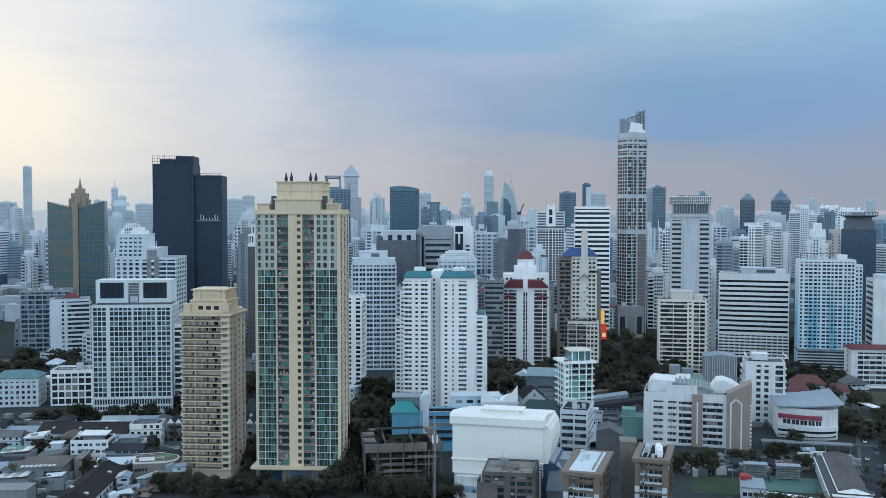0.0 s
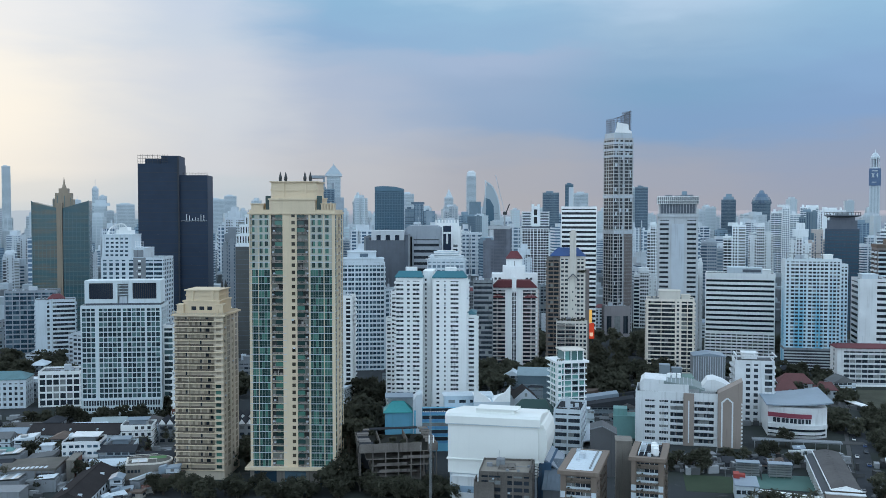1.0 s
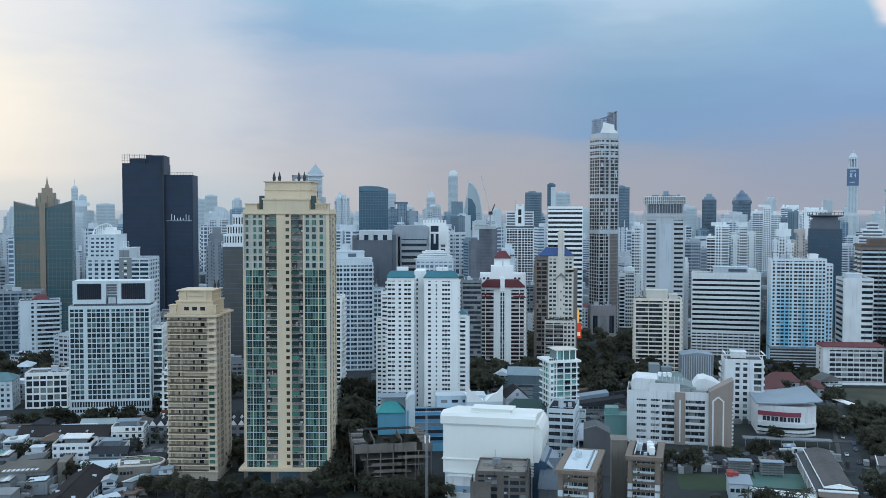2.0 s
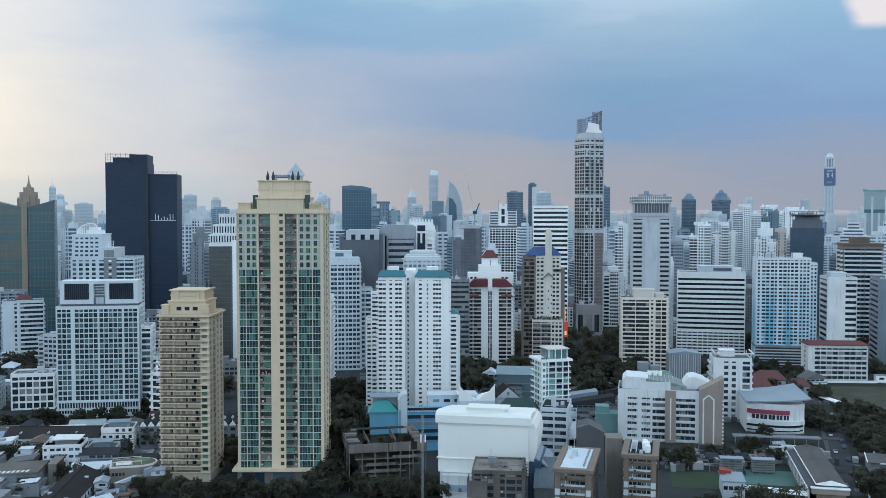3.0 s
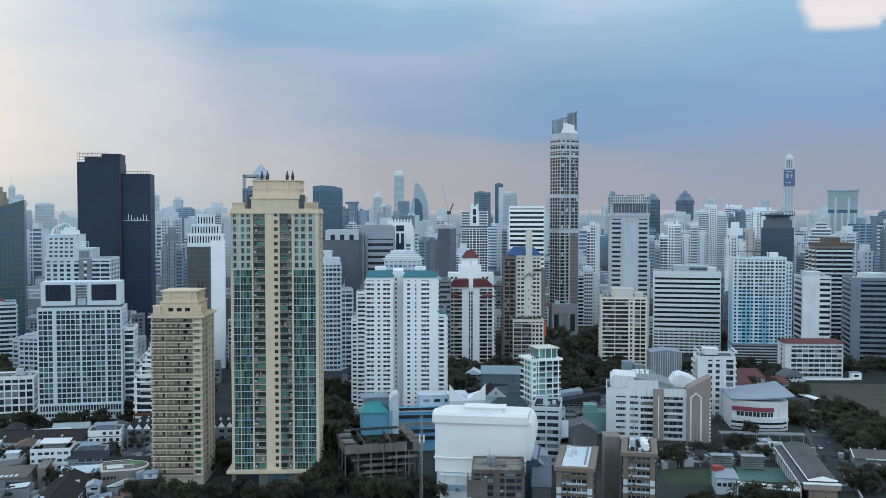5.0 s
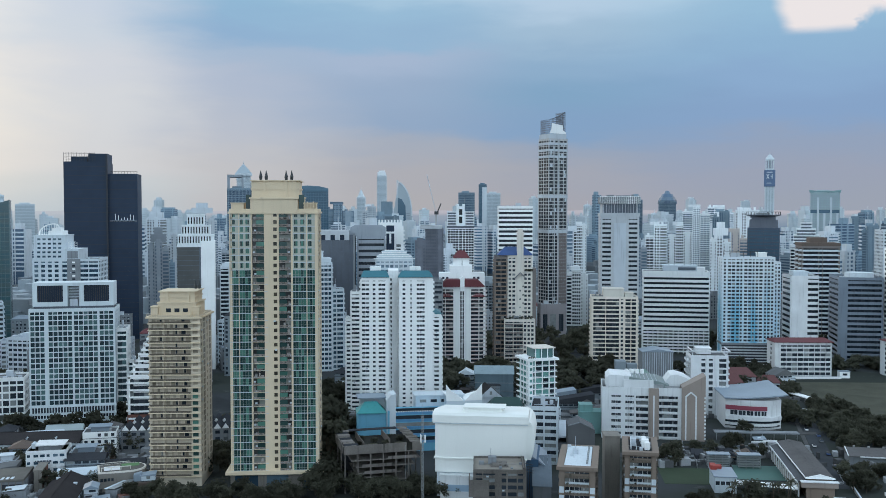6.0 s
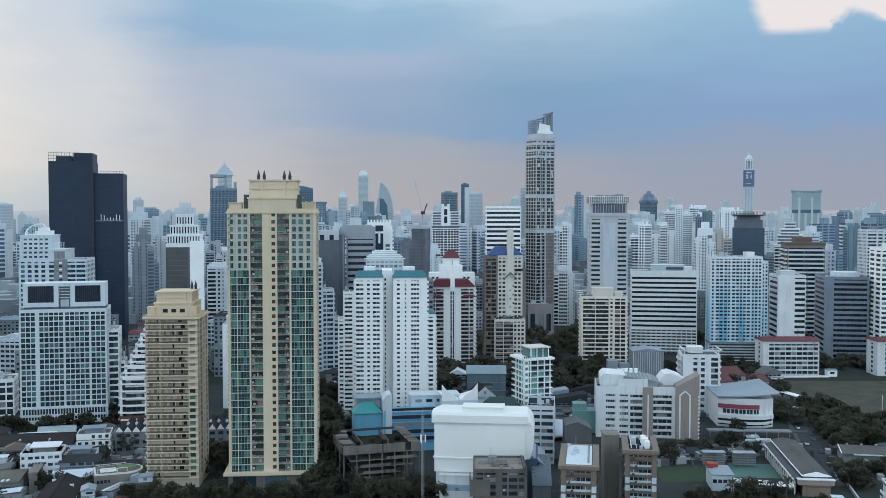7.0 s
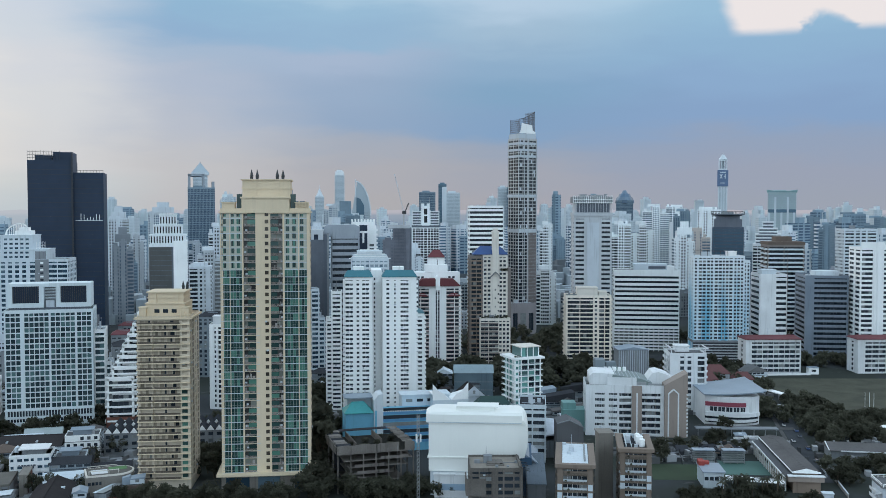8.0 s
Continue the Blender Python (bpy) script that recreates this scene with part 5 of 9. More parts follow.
def right_blocks():
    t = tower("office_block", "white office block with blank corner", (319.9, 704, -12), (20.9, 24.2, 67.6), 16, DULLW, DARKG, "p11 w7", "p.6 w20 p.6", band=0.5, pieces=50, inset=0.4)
    crown_box(t, -7, 4, -6, 6, 67, 70.6, COOLW)
    t = tower("apartment_block", "brown roofed block with white balcony bands", (386.6, 804.7, -15), (31.5, 26, 86), 22, WINGC, DARKG, "p.4 b12 p.3 g2.4 p.3 b12 p.4", "p.4 b8 p3 b8 p.4", slab=1.5, inset=1.3, core=BLACKBAND, rail=COOLW, top=COOLW)
    part("roof_block", Solid().box(-16.2, 16.2, -13.4, 13.4, 86, 88.6).box(-8, 6, -8, 6, 88.6, 93), surface("dark_brown_roof_wall", (0.13, 0.098, 0.082), 0.8, 0.2, 0.3), t)
    t = tower("office_block", "grey stone office block with dark ribbon windows", (374.5, 721.0, -17), (32.5, 36, 65), 16, surface("slate_blue_stone", (0.20, 0.245, 0.30), 0.7, 0.2, 0.3), DARKG, "p6.5 w24 p1", "p2 w30 p2", band=0.5, pieces=50, inset=0.5)
    part("drum_roof", Solid().cone(2, -2, 64.5, 68, 11, 10.5, 24), COOLW, t)
    t = tower("office_tower", "white tower with side window strips", (401.2, 688.9, -12), (32.5, 24, 88), 24, WHITE, GLASS, "p1 w9 p4 p5 w4 p12", "p1 w8 p3 w8 p1", band=0.45, pieces=50, inset=0.4)
    part("tall_fin", Solid().box(-6.2, -5.2, -13.0, -12.0, 4, 86).box(-3.6, -2.8, -13.0, -12.0, 4, 86), WHITE, t)
    part("roof_screen", Solid().box(-16, 2, -12.3, -11.8, 86, 92).box(2, 16, -12.3, -11.8, 86, 90), WHITE, t)
    t = tower("apartment_tower", "pale tower with small square windows", (508.9, 883.6, -12), (32.3, 24, 98), 29, COOLW, GLASS, "p.6 w4 p.8 w2 p.8 w2 p.8 w4 p.6", rep("w1.8 p1", 7), band=0.5)
    for x, y, w in ((292.2, 650.4, 39.6), (376.7, 637.0, 50.6)):
        t = tower("school_block", "long white school block with corridor bands and red roof", (x, y, -8), (w, 17.6, 24.4), 7, SCHOOLW, GLASS, "p4 " + "w3.6 p.18 " * 9, "p4 w2 p4", band=0.38, inset=0.9, pieces=50,
                  group="school blocks", core=TAUPE)
        part("tile_roof", Solid().hip(-w / 2 - 1, w / 2 + 1, -9.8, 9.8, 24.4, 26.8, 0.85), REDROOF, t)


def mid_blocks():
    grid = "w2.0 p.25 w2.0 p.9 "
    t = tower("apartment_tower", "pale blue-white apartment tower with fine window grid", (-53.1, 716.2, 5), (32.5, 22, 79), 23, COOLW, BLUEG, "p.6 " + grid * 4 + "g2.0 p.4 " + "b2.4 p.5 " * 3, "p.5 b3 p.5 b3 p.5 b3 p.5 b3 p.5", band=0.38, inset=0.9, balcony=0.6, pieces=60)
    crown_box(t, -15.5, 15.5, -10, 10, 79, 82, COOLW)
    crown_box(t, -11, 10, -8, 8, 82, 87, COOLW, "upper_crown")
    part("crown_window", Solid().box(-2, 4, -8.15, -8.0, 83, 85.5), FARG, t)
    tower("apartment_wing", "pale blue-white lower wing with balconies", (-32.6, 720, 5), (9, 16, 59.5), 17, COOLW, BLUEG, "p.4 w2.2 p.5 b4 p.3", "p.5 b4 p.5 b4 p.5", band=0.38, inset=0.9, balcony=0.7, pieces=40)
    tower("apartment_wing", "pale blue-white lowest wing with balconies", (-26.2, 722, 5), (5, 14, 38), 11, COOLW, BLUEG, "p.3 b4 p.3", "p.5 b4 p.5 b4 p.5", band=0.38, inset=0.9, balcony=0.7, pieces=20)
    tower("apartment_block", "white block with wavy balconies", (-58.1, 603.6, -5), (14.9, 14, 64.6), 23, WHITE, GLASS, "p.5 b6.4 p2.4 b3 p.4", "p.4 b5 p1 b5 p.4", slab=0.3, inset=1.2, balcony=0.8, pieces=50)
    t = tower("apartment_block", "narrow white slab with stacked side balconies", (-89.2, 588, -4), (14, 12, 50), 17, WHITE, GLASS, "p2.8 w1 p1.2 b4.4 p.4 b4", "p3 w1.4 p4 w1.4 p2", slab=0.3, inset=1.2, balcony=0.9, pieces=40)
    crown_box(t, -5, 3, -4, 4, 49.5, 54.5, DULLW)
    for i in range(7):
        k = tower("terrace_block", "white stepped terrace block over a brick base", (-140 + i * 2.4, 545 + i * 2.0, 0), (14, 14, 28 + i * 5.5), 7 + i * 2, WHITE, GLASS, "p.3 b13 p.3", "p.3 b13 p.3", slab=0.3, inset=1.2,
                  group="stepped terrace blocks")
        part("brick_base", Solid().box(-7.3, 7.3, -7.9, 7.2, 0, 6.4), BRICK, k)
    t = thing("office_block", "plain dark grey office slab with notched pale crown", "building", -34.4, 761.9, -3)
    part("body", Solid().box(-15.2, 12.6, -15, 15, 0, 94), SLATE, t)
    part("corner_shaft", Solid().box(12.6, 15.2, -14, 14, 0, 98), DARKGREY, t)
    part("corner_rib", Solid().box(15.2, 16.6, -14.6, 14, 0, 99), GREY, t)
    part("corner_shaft", Solid().box(-17.6, -15.2, -14, 14, 0, 96), DARKGREY, t)
    part("corner_rib", Solid().box(-18.8, -17.6, -14.6, 14, 0, 97), GREY, t)
    part("crown_band", Solid().box(-13, 12.4, -15.4, 15, 98, 101.4), OBSW, t)
    for k in range(4):
        part("crown_merlon", Solid().box(-13 + k * 7.2, -9.2 + k * 7.2, -15.4, 15, 94, 97.996), OBSW, t)
    part("crown_recess", Solid().box(-12.6, 12, -13.5, 14, 94, 98), BLACK, t)
    for k in range(23):
        part("panel_joint", unit("panel_joint", 27.8, 0.1, 0.25, DARKGREY), DARKGREY, t, m=pose(-15.2, -15.07, 3 + k * 3.9))
    for k in range(5):
        part("panel_joint", unit("panel_joint", 0.25, 0.1, 93.9, DARKGREY), DARKGREY, t, m=pose(-10.6 + k * 4.6, -15.075, 0))
    t = tower("office_block", "grey office slab with black window bands and round shouldered top", (-5.2, 763.8, -3), (22, 26, 97), 20, BLUEGREY, DARKG, "p.3 w22 p.3", "p.5 w24 p.5", band=0.55, core=BLACK, inset=1.2)
    part("rounded_top", Solid().upright([(-17, 96.6), (11.2, 96.6), (11.2, 103.5), (8, 105.2), (-13, 105.2), (-16, 103.5)], -12.6, 13), BLUEGREY, t)
    t = tower("apartment_tower", "white tower with crenellated top and dark centre", (11.8, 793.3, -5), (21, 18, 104), 30, WHITE, GLASS, "p2 b3.4 p2 g5.6 p2 b3.4 p2", "p2 b4 p3 b4 p2", band=0.4)
    part("crown_panel", Solid().box(-9.6, -3.2, -9.5, -9.1, 90, 107).box(3.2, 9.6, -9.5, -9.1, 90, 107).box(-3.2, 3.2, -9.5, -9.1, 98, 99.6).box(-3.2, 3.2, -9.5, -9.1, 104.5, 107), WHITE, t)
    part("dark_centre", Solid().box(-3.2, 3.2, -9.3, -9.05, 74, 104.4), BLACK, t)
    part("centre_fin", Solid().box(-0.8, 0.8, -9.5, -9.2, 90, 97.9), WHITE, t)
    for i in range(8):
        part("crenel", unit("crenel", 1.4, 0.6, 2.2, WHITE), WHITE, t, m=pose(-9.6 + i * 2.5, -9.4, 107))
    t = tower("apartment_block", "pale block with terraced roof", (9.2, 710.4, -4), (27.2, 18, 81.8), 23, COOLW, FARG, rep("w2.4 p1", 8), rep("w2 p1", 5), band=0.45)
    crown_box(t, -12, 12, -6, 6, 81, 84, COOLW)
    crown_box(t, -9, 9, -4, 6, 84, 87, COOLW)
    for k in range(5):
        part("terrace_slab", unit("terrace_slab", 30 - k * 4, 2.0, 0.5, WHITE), WHITE, t, m=pose(-15 + k * 2, -8 + k * 0.9, 81.4 + k * 1.5))
    tower("office_block", "white office tower with black window bands", (134.9, 893.9, -8), (32, 25, 120.5), 28, WHITE, DARKG, "p.5 w30 p.5", "p.5 w22 p.5", band=0.5, inset=0.5, core=BLACK)
    tower("office_block", "dark grey banded office block", (35, 690, -4), (14, 20, 68), 19, GREY, GLASS, "p.5 w12 p.5", "p.5 w18 p.5", band=0.45, core=BLACK)


# ---- nearer, lower buildings ----


def gabled_office():
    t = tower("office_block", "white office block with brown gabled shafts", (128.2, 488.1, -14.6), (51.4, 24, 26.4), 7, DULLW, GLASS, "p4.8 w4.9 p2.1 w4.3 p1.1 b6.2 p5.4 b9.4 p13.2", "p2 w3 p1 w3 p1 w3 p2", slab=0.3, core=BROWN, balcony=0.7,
              pieces=140, base=0.6, inset=1.2, parapet=3.3, clutter=False)
    fh, at = 22.5 / 7, lambda u: u - 25.7
    for f in range(7):
        z = 0.6 + f * fh
        part("lintel", Solid().box(at(0.1), at(39.2), -12.03, -11.6, z + fh - 0.5, z + fh), DULLW, t)
        for a, n, step in ((5.6, 4, 1.2), (12.8, 3, 1.3)):
            for c in range(n):
                part("mullion", unit("mullion", 0.12, 0.12, 1.6, DULLW), DULLW, t, m=pose(at(a) + c * step, -11.75, z + 1.3))
            if (f + n) % 2:
                part("air_conditioner", unit("air_conditioner", 0.9, 0.45, 0.7, PALE), PALE, t, m=pose(at(a) + 1.4, -12.5, z + 0.4))
        for a, b in ((17.3, 23.3), (29.0, 38.1)):              # screens and furniture on the balconies
            k = a + 0.4 + (f * 1.7) % 2
            while k < b - 1.2:
                part("balcony_screen", unit("balcony_screen", 0.7, 0.1, 1.9, GREY), GREY, t, m=pose(at(k), -11.3, z + 0.3))
                k += 3.4 + (f % 3) * 0.6
    part("brown_shaft", Solid().box(at(23.5), at(28.6), -13.2, -12.0, 0, 26.2), TAUPE, t)
    part("shaft_strip", Solid().box(at(25.8), at(26.4), -13.4, -13.2, 1.5, 22.6), DULLW, t)
    part("gable_shaft", Solid().upright([(at(40), 0), (at(51.6), 0), (at(51.6), 33.4), (at(40), 27.0)], -14.0, -3), TAUPE, t)
    part("white_frame", Solid().box(at(41.6), at(42.3), -14.25, -14.0, 0.5, 22.6).box(at(46.6), at(47.3), -14.25, -14.0, 0.5, 22.6).bar((at(41.7), -14.1, 22.5), (at(44.45), -14.1, 24.9), 0.35).bar((at(47.2), -14.1, 22.5), (at(44.45), -14.1, 24.9), 0.35), DULLW, t)
    for i in range(12):
        part("quoin", unit("quoin", 0.8, 0.8, 0.9, DULLW), DULLW, t, m=pose(at(51.0), -14.2, 0.8 + i * 1.9))
    # roofs: a white tilted sheet, a walled tank deck, green-grey sheets and a white swept shell
    part("tilted_roof", Solid().upright([(at(2), 26), (at(15), 26), (at(15), 31.6), (at(4), 32.2), (at(2), 30.5)], -9, 10), DULLW, t)
    part("tank_deck_wall", Solid().box(at(11), at(26), -11.4, -10.9, 26, 30.2).box(at(11), at(11.5), -10.9, -1, 26, 30.2), DULLW, t)
    green = surface("grey_green_sheet", (0.20, 0.25, 0.25), 0.6, 0.25, 0.2)
    part("sheet_roof", Solid().upright([(at(13), 26), (at(34), 26), (at(34), 27.4), (at(29), 29.4), (at(14), 31.4)], -10.5, 11), green, t)
    for k in range(7):
        part("roof_seam", unit("roof_seam", 0.18, 21.4, 0.18, PALE), PALE, t, m=pose(at(15.5) + k * 2, -10.5, 31.35 - k * 0.27))
    part("swept_roof", Solid().upright([(at(31), 26), (at(48), 26), (at(48), 27.2), (at(43), 30.6), (at(38), 32.2), (at(35), 31.6)], -4, 11.5), DULLW, t)
    part("roof_duct", Solid().box(at(26), at(31), -11.3, -10.2, 26.4, 28.0).box(at(32), at(39), -11.2, -10.4, 26.4, 27.2), STEEL, t)
    for k in range(3):
        part("water_tank", Solid().cone(at(16 + k * 2.6), 4, 31, 33.2, 0.9, 0.9, 12), WHITE, t)


def white_block_behind():
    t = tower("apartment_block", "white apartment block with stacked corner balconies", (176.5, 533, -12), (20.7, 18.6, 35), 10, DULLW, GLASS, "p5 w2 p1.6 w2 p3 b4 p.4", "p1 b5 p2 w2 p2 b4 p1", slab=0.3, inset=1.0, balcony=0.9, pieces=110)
    part("roof_frame", Solid().box(-10, 11.5, -9.6, -9.0, 37.2, 37.7).box(-10, -9.4, -9.0, 8, 37.2, 37.7).box(10.9, 11.5, -9.0, 8, 37.2, 37.7).box(0, 0.4, -9.0, 8, 37.2, 37.7).box(-9.8, -9.4, -9.4, -9.0, 35, 37.2).box(9.4, 9.8, -9.2, -8.8, 35, 37.2).box(9.4, 9.8, 7, 7.4, 35, 37.2).box(-9.8, -9.4, 7, 7.4, 35, 37.2), DULLW, t)
    for k in range(10):
        part("side_balcony", Solid().box(-12.2, -10.3, -6, 4, k * 3.4 + 0.4, k * 3.4 + 0.6).box(-12.2, -12.05, -6, 4, k * 3.4 + 0.6, k * 3.4 + 1.5), DULLW, t)
    crown_box(t, -6, 2, -2, 6, 34.6, 38.2, DULLW)


def fan_hall():
    t = thing("sports_hall", "hall with a swept blue grey roof and crimson fascia", "hall", 194.4, 510.2, -12)
    t.matrix_basis = pose(194.4, 510.2, -7.46, 0, 0, -12) @ Matrix.Scale(1.063, 4)
    ring, k = [], 18
    for i in range(k + 1):
        a = -0.30 + 1.2 * i / k
        ring.append((-17 + 29 * math.sin(a + 0.28), -17 - 4.5 * math.sin(math.pi * i / k)))
    body = [(p[0], p[1]) for p in ring] + [(ring[-1][0], 16), (ring[0][0], 16)]
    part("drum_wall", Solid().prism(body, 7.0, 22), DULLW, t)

    def ribbon(z0, z1, out, mat, nm, last=18):
        run = ring[:last + 1]
        part(nm, Solid().prism([(a, b - out) for a, b in run] + [(a, b + 0.2) for a, b in reversed(run)], z0, z1), mat, t)
    ribbon(16.9, 19.0, 0.5, CRIMSON, "crimson_fascia", 11)
    ribbon(19.6, 21.9, 0.2, DULLW, "shadow_wall")
    ribbon(11.8, 13.8, 1.3, DULLW, "balcony_band")
    ribbon(10.5, 11.7, 0.15, GLASSJ, "window_ribbon", 17)
    ribbon(9.3, 10.4, 1.6, DULLW, "balcony_band", 15)
    ribbon(8.5, 9.2, 0.15, GLASSJ, "window_ribbon", 17)
    ribbon(7.02, 7.4, 2.2, PAVING, "terrace")
    for i in range(1, 11, 2):
        (x0, y0), (x1, y1) = ring[i], ring[i + 2]
        part("window", Solid().prism([(x0 + 0.35, y0 - 0.25), (x1 - 0.35, y1 - 0.25), (x1 - 0.35, y1 + 0.3), (x0 + 0.35, y0 + 0.3)], 14.4, 16.6), GLASS, t)
        part("window_bar", Solid().box((x0 + x1) / 2 - 0.1, (x0 + x1) / 2 + 0.1, (y0 + y1) / 2 - 0.5, (y0 + y1) / 2 - 0.2, 14.4, 16.6), DULLW, t)
    for i in range(10):
        x0, x1 = -18.5 + i * 3.0, -18.5 + (i + 1) * 3.0
        z0, z1 = 22.4 + 2.8 * (i / 10) ** 2, 22.4 + 2.8 * ((i + 1) / 10) ** 2
        part("roof_panel", Solid().upright([(x0, z0), (x1, z1), (x1, z1 + 0.6), (x0, z0 + 0.6)], -19.5 - i * 0.5, 15 + i * 0.35), GREYROOF, t)
    c = thing("entrance_canopy", "long flat pale canopy before the hall", "canopy", 177, 469, -12.6)
    part("roof", Solid().box(-21, 21, -2.6, 2.6, 3.6, 4.2), GREY, c)
    for i in range(8):
        part("post", unit("post", 0.3, 0.3, 3.6, STEEL), STEEL, c, m=pose(-20 + i * 5.7, -1.8, 0))
    slab("terrace_apron", "pale concrete apron round the hall", "pavement", 192, 482, -12, 46, 6, PAVING, 0.0, 0.4)


def terrace_tower():
    t = thing("apartment_block", "white balconied block with teal glazed penthouse", "building", 64.5, 476, 11.5)
    t.matrix_basis = t.matrix_basis @ Matrix.Diagonal((1, 1, 0.941, 1))
    w, h, n = 6.6, 45.4, 14
    fh = (h - 2.6) / n
    part("core", Solid().box(-w, w, -w, w, 0, h), PTEALGJ, t)
    panes = ((-6.4, -4.2), (-3.6, -0.4), (0.2, 3.2), (3.9, 6.4))
    rng = random.Random(14)
    for i in range(n):
        z = 2.6 + i * fh
        part("slab_edge", Solid().box(-w - 1.3, w + 1.1, -w - 1.3, w + 1.1, z, z + 0.32), WHITE, t)
        rail = Solid().box(-w - 1.25, w + 1.0, -w - 1.25, -w - 1.17, z + 0.95, z + 1.07).box(-w - 1.25, -w - 1.17, -w - 1.17, w + 1.0, z + 0.95, z + 1.07)
        for k in range(15):
            rail.box(-w - 1.22 + k * 1.05, -w - 1.17 + k * 1.05, -w - 1.22, -w - 1.17, z + 0.32, z + 0.95)
        part("terrace_rail", rail, COOLW, t)
        for k, (a, b) in enumerate(panes):
            m = DARKG if rng.random() < 0.45 else PTEALG
            part("window_pane", unit("window_pane", b - a, 0.1, fh - 0.9, m), m, t, m=pose(a, -w - 0.12, z + 0.4))
            if k < 3 and i > 4:
                part("window_pane", unit("side_pane", 0.1, b - a, fh - 0.9, PTEALG), PTEALG, t, m=pose(-w - 0.12, a, z + 0.4))
    for a in (-w - 0.5, -4.0, -0.15, 3.5, w - 0.1):
        part("column", unit("column", 0.5, 0.5, h - 2.6, WHITE), WHITE, t, m=pose(a, -w - 0.4, 2.6))
    for b in (-3.2, 0.6, 4.2):
        part("column", unit("column", 0.5, 0.5, h - 2.6, WHITE), WHITE, t, m=pose(-w - 0.4, b, 2.6))
    part("corner_bay", Solid().box(-w - 0.7, -w + 1.5, -w - 0.7, -w + 1.5, 2.6, h), WHITE, t)
    for i in range(n):
        part("corner_window", unit("corner_window", 1.3, 0.1, 1.5, PTEALG), PTEALG, t, m=pose(-w - 0.3, -w - 0.76, 2.6 + i * fh + 0.9))
    part("roof_eave", Solid().box(-w - 2.0, w + 1.8, -w - 2.0, w + 1.6, h, h + 1.1), WHITE, t)
    pent = part("penthouse", Solid().box(-3.2, w, -5.6, 5.0, h + 1.1, h + 6.0), PTEALG, t)
    for a in (-3.3, -0.1, 3.2, 6.2):
        part("penthouse_post", unit("penthouse_post", 0.4, 0.4, 4.9, WHITE), WHITE, pent, m=pose(a, -5.75, h + 1.1))
    part("penthouse_wall", Solid().box(-3.3, -1.0, -5.68, -5.6, h + 1.1, h + 6.0), PTEALGJ, pent)
    part("penthouse_roof", Solid().box(-4.0, w + 0.8, -6.4, 5.8, h + 6.0, h + 6.5), IVORY, t)
    for k in range(7):
        part("roof_plant_pot", KINDS_BUSH(), LEAF, t, m=pose(-7.6 + k * 0.55, -7.8 + (k % 2), h + 1.1) @ Matrix.Diagonal((0.14, 0.14, 0.2, 1)))


